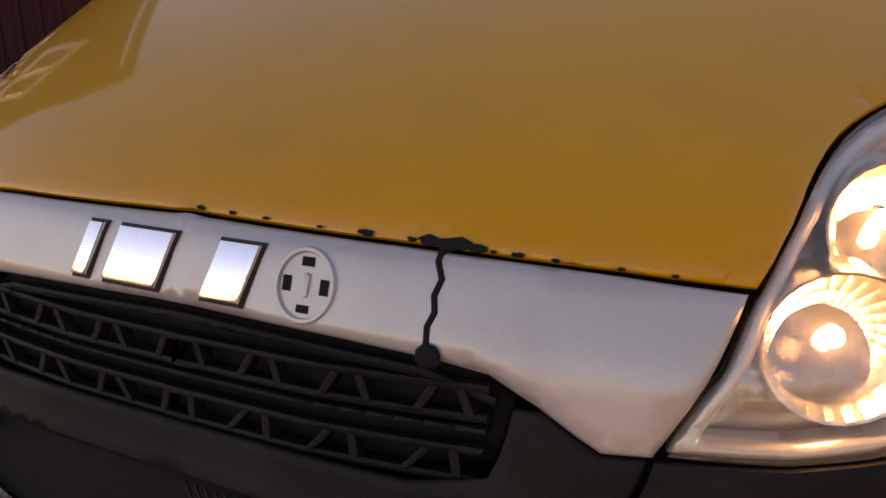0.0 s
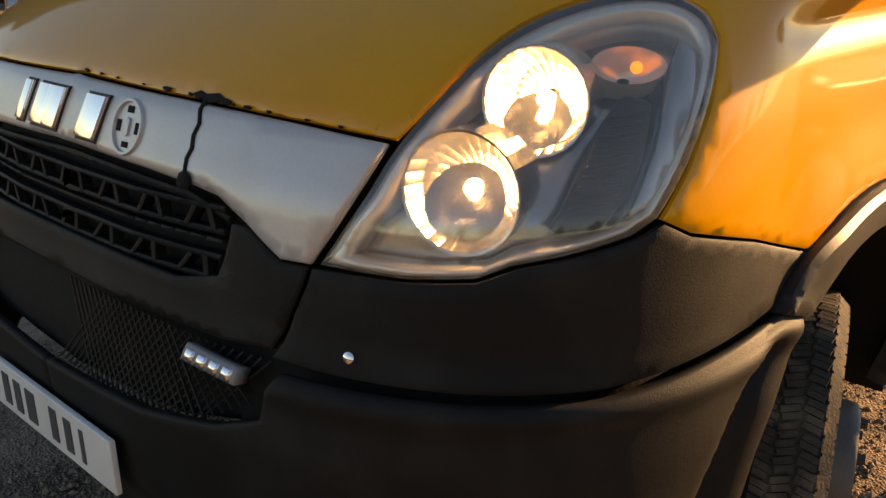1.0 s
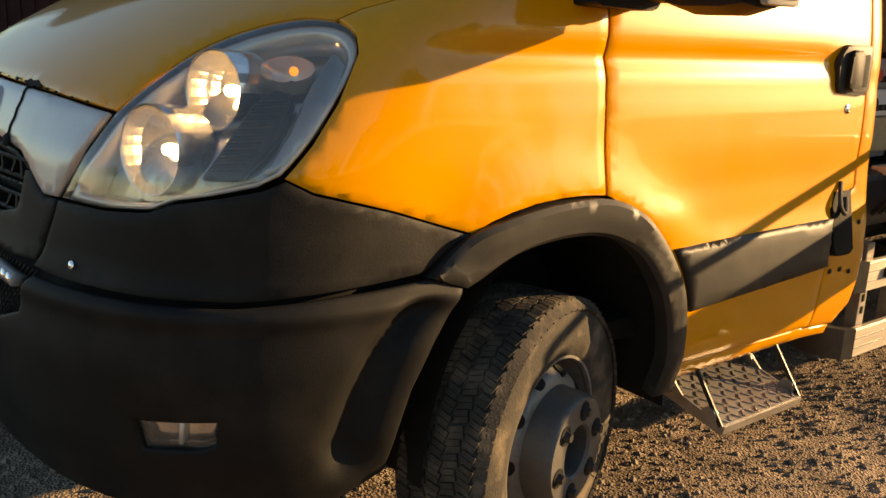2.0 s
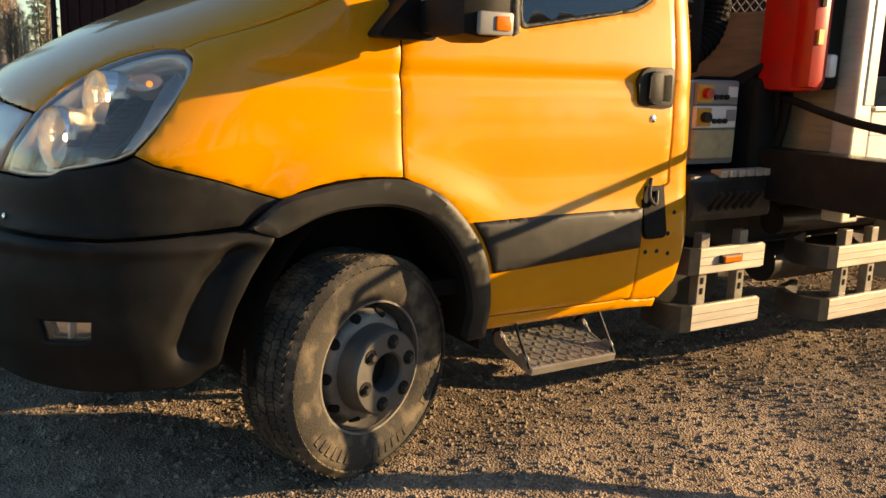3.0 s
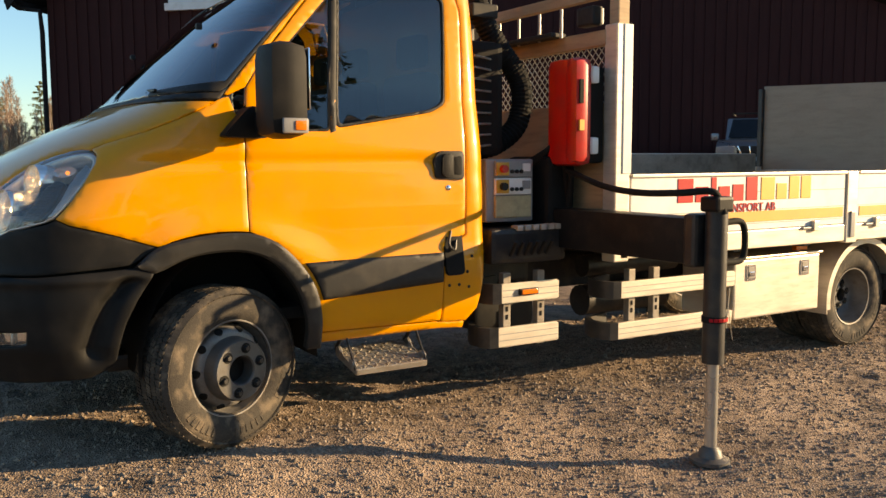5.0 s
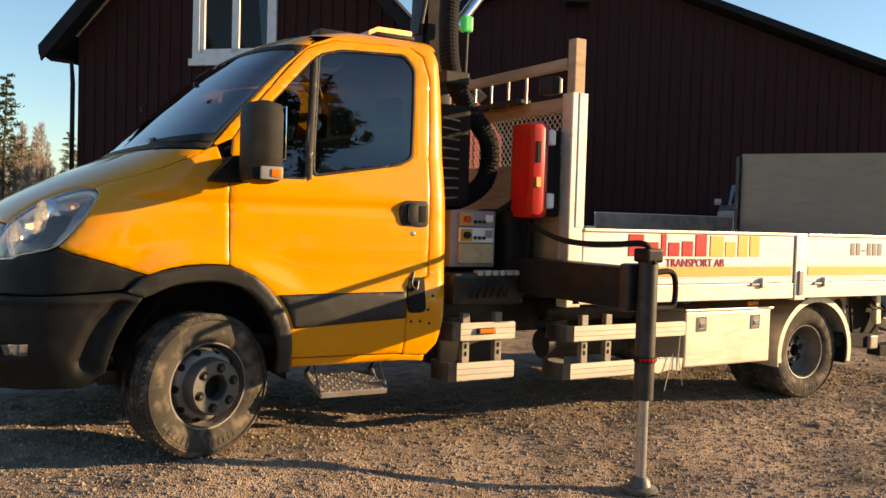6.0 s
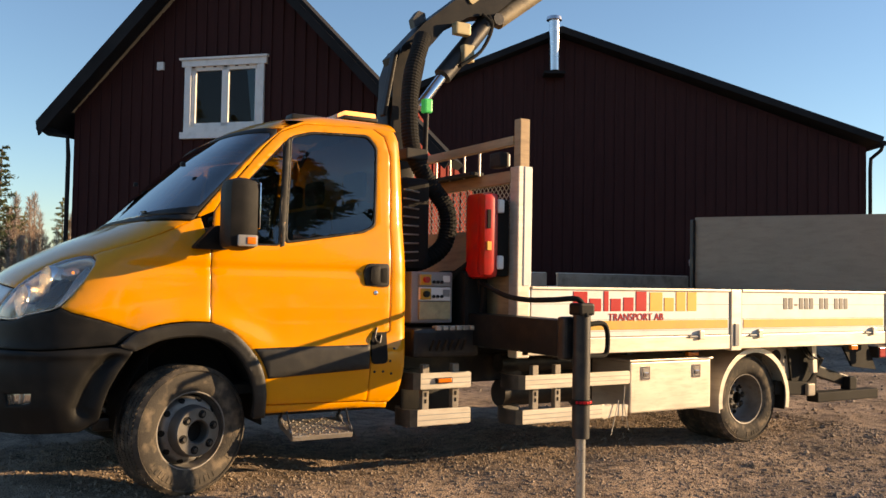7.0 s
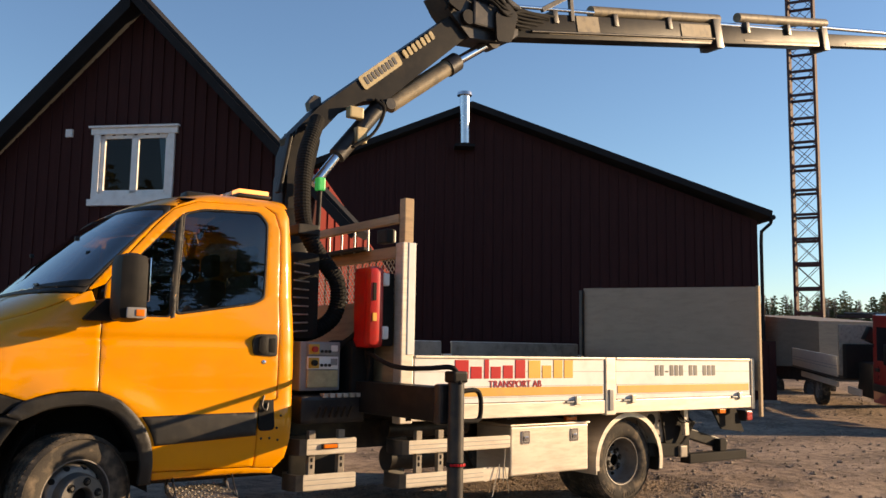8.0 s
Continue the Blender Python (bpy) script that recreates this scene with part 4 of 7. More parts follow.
# front wheels, steered to the left
def road_wheel(front):
    w = part("wheel", lathe(bmesh.new(), [(-0.09, 0.20), (-0.108, 0.225), (-0.120, 0.27), (-0.117, 0.325), (-0.106, 0.353), (-0.092, 0.364), (0.092, 0.364), (0.106, 0.353), (0.117, 0.325), (0.120, 0.27), (0.108, 0.228), (0.09, 0.212)], 64), RUBBER, truck, "dusty black tyre with worn tread", smooth=True)
    tread = bmesh.new()
    rr = random.Random(2)
    for k in range(72):
        a = 2 * math.pi * k / 72
        for row, y in enumerate((-0.074, -0.037, 0.0, 0.037, 0.074)):
            aa = a + (0.044 if row % 2 else 0.0) + rr.uniform(-0.006, 0.006)
            m = Matrix.Rotation(aa, 4, "X") @ Matrix.Translation((y * 1.08, 0, 0.366)) @ Matrix.Rotation(0.30 * (1 if row % 2 else -1), 4, "Z")
            box(tread, (-0.0168, -0.0134, -0.006), (0.0168, -0.0008, 0.0045), 0, m)          # each block is split by a sipe
            box(tread, (-0.0168, 0.0008, -0.006), (0.0168, 0.0134, 0.0045), 0, m)
        for s in (-1, 1):
            for half, long in ((0.0, 0.016), (0.0436, 0.012)):
                m = Matrix.Rotation(a + half, 4, "X") @ Matrix.Translation((s * 0.1085, 0, 0.3535)) @ Matrix.Rotation(s * 0.80, 4, "Y")
                box(tread, (-long, -0.0125, -0.006), (long, 0.0125, 0.0022), 0, m)
    part("tread", tread, RUBBER, w, "tread blocks", kind="stuff")
    letters = bmesh.new()
    for k in range(26):
        if k % 9 > 5:
            continue
        a = 2 * math.pi * k / 60 + 2.2
        box(letters, (0.114, -0.010, 0.275), (0.1215, 0.010, 0.315), 0, Matrix.Rotation(a, 4, "X"))
    part("sidewall_relief", letters, RUBBER, w, kind="stuff")
    if front:
        prof = [(0.088, 0.222), (0.104, 0.229), (0.103, 0.217), (0.070, 0.211), (0.025, 0.207), (0.015, 0.200), (0.040, 0.192), (0.070, 0.186), (0.088, 0.176), (0.094, 0.164), (0.096, 0.140)]
    else:
        prof = [(0.088, 0.208), (0.100, 0.212), (0.098, 0.202), (0.060, 0.196), (-0.02, 0.185), (-0.05, 0.165), (-0.065, 0.12), (-0.07, 0.10), (-0.02, 0.09), (0.0, 0.085), (0.005, 0.05)]
    rim = part("rim", lathe(bmesh.new(), prof, 56), RIM, w, "dusty grey steel rim", smooth=True)
    if front:
        part("hub", lathe(bmesh.new(), [(0.090, 0.150), (0.100, 0.147), (0.150, 0.143), (0.166, 0.140), (0.172, 0.134), (0.173, 0.070), (0.166, 0.064), (0.06, 0.062)], 48), HUB, w, "pale grey hub plate darkened for the shadow on it", smooth=True)
        part("axle_hole", lathe(bmesh.new(), [(0.10, 0.063), (0.10, 0.0)], 24), SHELL, w)
    nut_r, nut_x = (0.102, 0.173) if front else (0.075, 0.004)
    for k in range(6):
        a = 2 * math.pi * k / 6 + 0.3
        c = Vector((0, nut_r * math.cos(a), nut_r * math.sin(a)))
        seat_ = part("nut_seat", rod(bmesh.new(), c + Vector((nut_x - 0.004, 0, 0)), c + Vector((nut_x + 0.0015, 0, 0)), 0.0245, seg=18), SHELL, w)
        part("nut", rod(bmesh.new(), c + Vector((nut_x, 0, 0)), c + Vector((nut_x + 0.016, 0, 0)), 0.0155, 0.011, seg=6), STEEL, w)
    for k in range(10):
        a = 2 * math.pi * k / 10
        if front:
            c, d = Vector((0.080, 0.180 * math.cos(a), 0.180 * math.sin(a))), Vector((0.50, 0.86 * math.cos(a), 0.86 * math.sin(a))).normalized()
        else:
            c, d = Vector((-0.056, 0.142 * math.cos(a), 0.142 * math.sin(a))), Vector((0.95, 0.3 * math.cos(a), 0.3 * math.sin(a))).normalized()
        part("vent_hole", rod(bmesh.new(), c - d * 0.01, c + d * 0.004, 0.019, seg=16), SHELL, w)
    return w


GROUND_FRONT = 0.07
wheel_f = road_wheel(True)
wheel_f.matrix_basis = pose(0.045, 0.105, GROUND_FRONT + 0.368, 0, 0, -90 + 18)
copy_thing(wheel_f, pose(0.045, 2 * MID - 0.105, GROUND_FRONT + 0.368, 0, 0, 90 + 18))
wheel_r = road_wheel(False)
wheel_r.matrix_basis = pose(4.76, 0.14, 0.368, 0, 0, -90)
copy_thing(wheel_r, pose(4.76, 0.40, 0.368, 0, 0, 90))
copy_thing(wheel_r, pose(4.76, 2 * MID - 0.40, 0.368, 0, 0, -90))
copy_thing(wheel_r, pose(4.76, 2 * MID - 0.14, 0.368, 0, 0, 90))
part("front_axle", rod(bmesh.new(), (0.035, 0.22, 0.40), (0.035, 2 * MID - 0.22, 0.40), 0.05), STEEL, truck)
part("rear_axle", rod(bmesh.new(), (4.76, 0.2, 0.37), (4.76, 2 * MID - 0.2, 0.37), 0.07), STEEL, truck)
part("steering_rod", rod(bmesh.new(), (-0.22, 0.16, 0.44), (-0.22, 2 * MID - 0.2, 0.44), 0.022), STEEL, truck)
part("torsion_bar", cube((-0.42, 0.28, 0.42), (-0.20, 0.45, 0.50), 0.02), STEEL, truck)
for y in (0.55, 2 * MID - 0.55 - 0.08):
    part("chassis_rail", cube((-0.5, y, 0.56), (6.2, y + 0.08, 0.78), 0.01), STEEL, truck, "dark chassis rail")
part("gearbox", cube((0.5, 0.75, 0.36), (1.9, 1.35, 0.62), 0.08), STEEL, truck)
part("fuel_tank", cube((1.55, 0.24, 0.40), (1.98, 0.56, 0.66), 0.05), TRIM, truck, "dark plastic tank", smooth=True)
part("silencer", rod(bmesh.new(), (2.5, 0.45, 0.48), (3.2, 0.45, 0.48), 0.10), STEEL, truck, smooth=True)
part("air_tank", rod(bmesh.new(), (2.42, 0.34, 0.72), (3.2, 0.34, 0.72), 0.07), STEEL, truck, smooth=True)

# boarding step under the door: a tilted chequer plate on straps, with round bosses at its ends
STEP = pose(0, -0.09, 0.368, 14, 0, 0)
stp = part("boarding_step", slab(bmesh.new(), [(0.655, 0.0), (1.045, 0.0), (1.045, 0.25), (0.655, 0.25)], -0.008, 0.008, STEP, bevel=0.003), ALUPLATE, truck, "chequered aluminium boarding step")
part("front_lip", cube((0.655, -0.004, -0.022), (1.045, 0.004, 0.006), 0.002, STEP), ALUPLATE, stp)
for s_ in (0.652, 1.044):
    part("cheek", slab(bmesh.new(), [(0.0, -0.02), (0.22, -0.025), (0.27, 0.03), (0.21, 0.045), (0.15, 0.012), (0.0, 0.008)], s_ - 0.002, s_ + 0.004, STEP @ Matrix(((0, 0, 1, 0), (1, 0, 0, 0), (0, 1, 0, 0), (0, 0, 0, 1)))), ALUPLATE, stp)
    for v in (0.05, 0.205):
        part("boss", rod(bmesh.new(), STEP @ Vector((s_ - 0.008, v, 0.012)), STEP @ Vector((s_ + 0.008, v, 0.012)), 0.026, seg=20), ALUPLATE, stp, smooth=True)
    part("hanger", beam(bmesh.new(), (s_, 0.03, 0.53), (s_, -0.085, 0.372), 0.006, 0.014, bevel=0), STEEL, stp)
    part("rear_strap", beam(bmesh.new(), (s_, 0.06, 0.53), (s_, 0.15, 0.425), 0.006, 0.022, bevel=0), STEEL, stp)
for i in range(12):
    for j in range(8):
        part("tread_mark", box(bmesh.new(), (-0.013, -0.0035, 0.007), (0.013, 0.0035, 0.0115), 0, STEP @ Matrix.Translation((0.675 + i * 0.0318, 0.018 + j * 0.0305, 0)) @ Matrix.Rotation(0.785 * (1 if (i + j) % 2 else -1), 4, "Z")), ALUPLATE, stp)
# side guards: bars on two uprights, their rounded front ends coloured dark for shade
def guard(x0, x1, y, uprights, drop=0.0, high=0.108, lower_end=None):
    for z0, e0, e1 in ((0.596 - drop, x0 + 0.02, x1), (0.354 - drop, x0, lower_end or x1)):
        bm = slab(bmesh.new(), [(e0 + 0.085, y), (e1, y), (e1, y + 0.028), (e0 + 0.085, y + 0.028)], z0, z0 + high)
        bmesh.ops.bevel(bm, geom=[e for e in bm.edges if abs(e.verts[0].co.z - e.verts[1].co.z) < 1e-5], offset=0.006, segments=2, affect="EDGES")
        bar_ = part("side_guard", bm, ALU, truck, "brushed aluminium side guard bar", smooth=25)
        for z in (z0 + high * 0.34, z0 + high * 0.66):
            part("groove", cube((e0 + 0.09, y - 0.0015, z - 0.002), (e1 - 0.004, y + 0.004, z + 0.002), 0), GREYPLASTIC, bar_)
        pts = [(e0 + 0.26, y + 0.34), (e0 + 0.05, y + 0.26), (e0, y + 0.16), (e0 + 0.008, y + 0.06), (e0 + 0.035, y + 0.014), (e0 + 0.083, y - 0.002)]
        out = pts + [(e0 + 0.083, y + 0.030), (e0 + 0.058, y + 0.04), (e0 + 0.036, y + 0.08), (e0 + 0.030, y + 0.155), (e0 + 0.075, y + 0.235), (e0 + 0.27, y + 0.31)]
        part("end_cap", slab(bmesh.new(), out, z0 - 0.002, z0 + high + 0.002), SHADED_END, bar_, "rounded guard bar end, coloured dark for shade", smooth=40)
    for x in uprights:
        up = part("guard_upright", cube((x, y + 0.03, 0.34 - drop), (x + 0.05, y + 0.075, 0.76 - drop), 0.004), WEATHERED_SHADED, truck, "darker aluminium guard upright")
        for z in (0.50, 0.545):
            part("slot", cube((x + 0.018, y + 0.026, z - drop), (x + 0.032, y + 0.034, z + 0.028 - drop), 0.003), SHELL, up)


guard(1.485, 1.985, 0.025, (1.62, 1.855))
guard(2.28, 3.36, -0.06, (2.47, 2.67), 0.028, 0.098, 3.09)
part("bent_bar_end", slab(bmesh.new(), [(3.09, 0.327), (3.12, 0.318), (3.23, 0.335), (3.34, 0.324), (3.35, 0.41), (3.23, 0.422), (3.13, 0.416), (3.09, 0.424)], -0.055, -0.030, Matrix(((1, 0, 0, 0), (0, 0, 1, 0), (0, 1, 0, 0), (0, 0, 0, 1))), 0.004), ALU, truck, "bent aluminium bar end")
marker = part("side_marker", cube((1.70, 0.008, 0.635), (1.83, 0.026, 0.672), 0.006), TRIM, truck, "orange side marker lamp")
part("lens", cube((1.712, 0.000, 0.640), (1.818, 0.014, 0.667), 0.005), AMBER, marker)
for a, b in (((3.30, -0.07, 0.56), (3.28, -0.07, 0.30)), ((3.24, -0.07, 0.45), (3.16, -0.08, 0.20)), ((3.30, -0.06, 0.44), (3.34, -0.07, 0.22))):
    part("loose_wire", rod(bmesh.new(), a, b, 0.003, seg=6), WIRE, truck)
# storage box
sb = part("storage_box", cube((3.39, -0.03, 0.335), (4.26, 0.42, 0.725), 0.012), ALU, truck, "brushed aluminium storage box")
part("lid", cube((3.375, -0.045, 0.728), (4.275, 0.43, 0.745), 0.006), ALU, sb)
for x in (3.545, 4.095):
    lt = part("latch", slab(bmesh.new(), rounded([(x - 0.045, 0.585), (x + 0.045, 0.585), (x + 0.045, 0.69), (x - 0.045, 0.69)], 0.012), -0.036, -0.028, Matrix(((1, 0, 0, 0), (0, 0, 1, 0), (0, 1, 0, 0), (0, 0, 0, 1)))), CHROME, sb, "steel paddle latch")
    part("paddle", cube((x - 0.03, -0.038, 0.60), (x + 0.03, -0.034, 0.675), 0.004), RIM, lt)
    part("pull", cube((x - 0.02, -0.046, 0.615), (x + 0.022, -0.036, 0.645), 0.004), CHROME, lt)
part("box_marker", cube((4.02, -0.02, 0.755), (4.14, 0.02, 0.79), 0.006), AMBER, truck, "orange marker lamp")
# rear mudguard and flap
bm = bmesh.new()
ring = []
for y in (-0.03, 0.55):
    ring.append([[bm.verts.new((4.79 + r * math.cos(a), y, 0.37 + r * math.sin(a))) for a in (math.radians(-12 + 204 * k / 26) for k in range(27))] for r in (0.435, 0.425)])
for k in range(26):
    for (p, q, s, t) in ((ring[0][0], ring[1][0], 0, 0), (ring[0][1], ring[1][1], 0, 0), (ring[0][0], ring[0][1], 0, 0), (ring[1][0], ring[1][1], 0, 0)):
        bm.faces.new((p[k], p[k + 1], q[k + 1], q[k]))
bmesh.ops.recalc_face_normals(bm, faces=bm.faces[:])
mg = part("rear_mudguard", bm, ALU, truck, "pale grey rear mudguard", smooth=30)
bm = bmesh.new()
for r0, r1 in ((0.437, 0.395),):
    va = [bm.verts.new((4.79 + r0 * math.cos(a), -0.035, 0.37 + r0 * math.sin(a))) for a in (math.radians(-12 + 200 * k / 26) for k in range(27))]
    vb = [bm.verts.new((4.79 + r1 * math.cos(a), -0.035, 0.37 + r1 * math.sin(a))) for a in (math.radians(-12 + 200 * k / 26) for k in range(27))]
    for k in range(26):
        bm.faces.new((va[k], va[k + 1], vb[k + 1], vb[k]))
bmesh.ops.recalc_face_normals(bm, faces=bm.faces[:])
bmesh.ops.solidify(bm, geom=bm.faces[:], thickness=0.008)
bmesh.ops.recalc_face_normals(bm, faces=bm.faces[:])
part("edge", bm, ALU, mg, smooth=30)
part("mud_flap", cube((5.20, 0.0, 0.26), (5.215, 0.50, 0.52), 0.004), SHELL, truck, "black mud flap")

# flatbed
SIDE_Y = -0.15
FAR_Y = 2 * MID - SIDE_Y
part("bed_floor", cube((2.30, SIDE_Y + 0.03, 0.86), (6.45, FAR_Y - 0.03, 0.925), 0.004), PLYWOOD, truck, "plywood flatbed floor")
for y, s in ((SIDE_Y, 1), (FAR_Y, -1)):
    for i, x in enumerate((2.36, 4.485)):
        x1 = 4.34 if i == 0 else 6.41
        lo, hi = sorted((y, y + s * 0.03))
        top_ = 1.29 if s > 0 else 1.43
        # far boards are coloured duller for their shaded inner face
        board = part("side_board", cube((x, lo, 0.935), (x1, hi, top_), 0.004), WHITE if s > 0 else WEATHERED_SHADED, truck, "white dropside board" if s > 0 else "aluminium dropside board with shade in its colour")
        o0, o1 = sorted((y - s * 0.004, y + s * 0.01))
        part("stripe", cube((x + 0.02, o0, 0.985), (x1 - 0.02, o1, 1.052), 0.001), STRIPE, board, "ochre stripe")
        for z in (0.975, 1.06, 1.175):
            part("groove", cube((x, o0 + 0.0015 * (s > 0), z - 0.0015), (x1, o1, z + 0.0015), 0), GREYPLASTIC, board)
        o0, o1 = sorted((y - s * 0.010, y + s * 0.01))
        part("top_rail", cube((x - 0.002, o0 - 0.004, top_ - 0.013), (x1 + 0.002, hi + 0.004, top_ + 0.006), 0.004), ALU, board)
        for xx in ((x + 1.62, x + 0.25) if i == 0 else (x + 0.18, x + 1.72)):
            hg = part("hinge", cube((xx, y - s * 0.03 if s > 0 else y, 0.90), (xx + 0.05, y if s > 0 else y + 0.03, 0.97), 0.006), ALU, board, "steel latch")
            part("lever", cube((xx - 0.10, y - s * 0.02 if s > 0 else y, 0.915), (xx + 0.02, y if s > 0 else y + 0.02, 0.93), 0.004), GREYPLASTIC, hg)
    lo, hi = sorted((y - s * 0.004, y + s * 0.05))
    part("edge_rail", cube((2.28, lo, 0.815), (6.44, hi, 0.93), 0.006), ALU, truck, "aluminium edge rail of the bed")
    lo, hi = sorted((y - s * 0.012, y + s * 0.05))
    mp_ = part("middle_stake", cube((4.352, lo, 0.80), (4.472, hi, 1.295), 0.008), ALU, truck, "aluminium stake")
    part("clasp", cube((4.385, lo - 0.012, 0.84), (4.435, lo + 0.01, 1.02), 0.006), GREYPLASTIC, mp_)
    part("rear_stake", cube((6.43, lo, 0.80), (6.48, hi, 1.30), 0.006), ALU, truck, "aluminium corner stake")
for x in (2.6, 3.3, 4.0, 5.2, 5.9):
    part("cross_member", cube((x, SIDE_Y + 0.06, 0.79), (x + 0.06, FAR_Y - 0.06, 0.86), 0.004), STEEL, truck)
front_board = [b for b in truck.children if b.name.startswith("side_board")]
near_front, near_rear = front_board[0], front_board[1]
# lettering on the near side boards: coloured plates, one line of words
XZ = Matrix(((1, 0, 0, 0), (0, 0, 1, 0), (0, 1, 0, 0), (0, 0, 0, 1)))
for x0, x1, top, ink in ((2.70, 2.83, 1.265, INKRED), (2.85, 2.96, 1.215, INKRED), (2.985, 3.03, 1.27, INKRED), (3.05, 3.15, 1.215, INKRED), (3.175, 3.275, 1.225, INKRED), (3.30, 3.405, 1.27, INKRED),
                         (3.44, 3.57, 1.265, INKORANGE), (3.59, 3.69, 1.225, INKORANGE), (3.715, 3.815, 1.27, INKORANGE), (3.835, 3.935, 1.27, INKORANGE)):
    part("plain_mark", cube((x0 + 0.03, SIDE_Y - 0.004, 1.122), (x1 + 0.03, SIDE_Y + 0.004, top), 0.002), ink, near_front)
txt = bpy.data.curves.new("words", "FONT")
txt.body, txt.size, txt.extrude = "TRANSPORT AB", 0.078, 0.002
probe = new("words", txt)
bpy.context.view_layer.update()
me = bpy.data.meshes.new_from_object(probe.evaluated_get(bpy.context.evaluated_depsgraph_get()))
bpy.data.objects.remove(probe)
wide = max(v.co.x for v in me.vertices)
me.transform(Matrix.Translation((3.06, SIDE_Y - 0.003, 1.052)) @ pose(0, 0, 0, 90, 0, 0) @ Matrix.Diagonal((0.55 / wide, 1, 1, 1)))
me.materials.append(INKRED)
words = new("lettering", me)
words.parent = near_front
tagged(words, "red lettering")
x = 5.0
for k, ch in enumerate("11-111 11 111"):
    if ch == "1":
        part("plain_mark", cube((x, SIDE_Y - 0.0035, 1.135), (x + 0.048, SIDE_Y + 0.004, 1.232), 0.001), INKGREY, near_rear)
    elif ch == "-":
        part("plain_mark", cube((x + 0.005, SIDE_Y - 0.0035, 1.165), (x + 0.042, SIDE_Y + 0.004, 1.18), 0.001), INKGREY, near_rear)
    x += 0.068
part("bed_tail_board", cube((6.40, SIDE_Y + 0.05, 0.935), (6.43, FAR_Y - 0.05, 1.27), 0.004), ALU, truck)

# headboard: two posts, rails, mesh and boards
for y in (SIDE_Y, FAR_Y - 0.10):
    post = part("headboard_post", cube((2.235, y - 0.004, 0.80), (2.345, y + 0.10, 2.13), 0.008), ALU, truck, "aluminium headboard post")
    part("upper_post", cube((2.255, y + 0.01, 2.10), (2.335, y + 0.085, 2.465), 0.006), PLYWOOD, post)
    # white strip added to brighten the post's side face as in sun
    part("cover_strip", cube((2.285, y - 0.010, 1.30), (2.348, y + 0.02, 2.128), 0.003), WHITE, post, "white strip for the post's sunlit face")
part("top_rail", cube((2.24, SIDE_Y + 0.08, 2.285), (2.29, FAR_Y - 0.1, 2.35), 0.006), PLYWOOD, truck, "tan top rail of the headboard")
part("plank_rail", cube((2.23, SIDE_Y + 0.09, 2.02), (2.29, FAR_Y - 0.1, 2.105), 0.006), PLYWOOD, truck, "tan rail of the headboard")
part("ledge", cube((2.13, 0.30, 2.10), (2.24, FAR_Y - 0.3, 2.125), 0.004), TRIM, truck)
for i in range(8):
    part("pin", rod(bmesh.new(), (2.19, 0.28 + i * 0.21, 2.09), (2.19, 0.28 + i * 0.21, 2.26), 0.009, seg=8), WIRE, truck, "steel pin")
part("lower_board", cube((2.245, SIDE_Y + 0.09, 0.93), (2.285, FAR_Y - 0.1, 1.70), 0.006), PLYWOOD, truck, "plywood headboard panel")
work = part("work_lamp", cube((2.17, -0.02, 2.13), (2.25, 0.12, 2.24), 0.015), TRIM, truck, "black work lamp")
part("lens", cube((2.25, -0.01, 2.14), (2.262, 0.11, 2.23), 0.006), WHITE, work)
bm = bmesh.new()
for row in range(13):
    z = 1.70 + row * 0.0265
    for k in range(40):
        y = SIDE_Y + 0.12 + k * 0.052 + (0.026 if row % 2 else 0)
        for s in (-1, 1):
            beam(bm, (2.255, y, z), (2.255, y + s * 0.026, z + 0.0265), 0.004, 0.004, bevel=0)
part("mesh_guard", bm, WIRE, truck, "expanded metal mesh guard", kind="stuff")
# red extinguisher case on the headboard
case = part("extinguisher_case", cube((2.02, -0.07, 1.345), (2.14, 0.20, 1.945), 0.045), REDBOX, truck, "red plastic extinguisher case", smooth=True)
part("door", cube((2.005, -0.085, 1.36), (2.125, 0.02, 1.935), 0.04), REDBOX, case, smooth=True)
part("window_slot", cube((2.028, -0.0905, 1.69), (2.055, -0.08, 1.82), 0.002), SHELL, case, "dark slot")
part("sticker", cube((2.028, -0.0905, 1.54), (2.062, -0.08, 1.60), 0.002), STRIPE, case, "orange sticker")
part("back_tray", cube((2.12, -0.06, 1.36), (2.23, 0.20, 1.90), 0.02), SHELL, case, "black case back", smooth=True)
for z in (1.41, 1.80):
    part("catch", cube((2.115, -0.095, z), (2.165, -0.03, z + 0.095), 0.014), WHITE, case, "white catch", smooth=True)

# ---- loader crane between cab and bed ----
CY = 1.0
part("crane_base", cube((1.62, 0.45, 0.62), (2.10, 1.60, 1.15), 0.04), STEEL, truck, "dark crane base")
part("crane_column", beam(bmesh.new(), (1.86, CY, 1.1), (1.86, CY, 2.75), 0.27, 0.28, 0.20, 0.24, 0.03, up=(1, 0, 0)), CRANE, truck, "grey crane column", smooth=True)
head = [(1.76, 2.45), (1.96, 2.50), (2.0, 2.80), (2.05, 3.05), (2.03, 3.24), (1.84, 3.13), (1.77, 2.92)]
part("column_head", slab(bmesh.new(), head, CY - 0.13, CY + 0.13, XZ, 0.015), CRANE, truck, "grey crane column head", smooth=25)
part("cover_plate", beam(bmesh.new(), (1.70, CY - 0.1, 2.58), (1.79, CY - 0.1, 3.08), 0.08, 0.03), CRANE, truck)
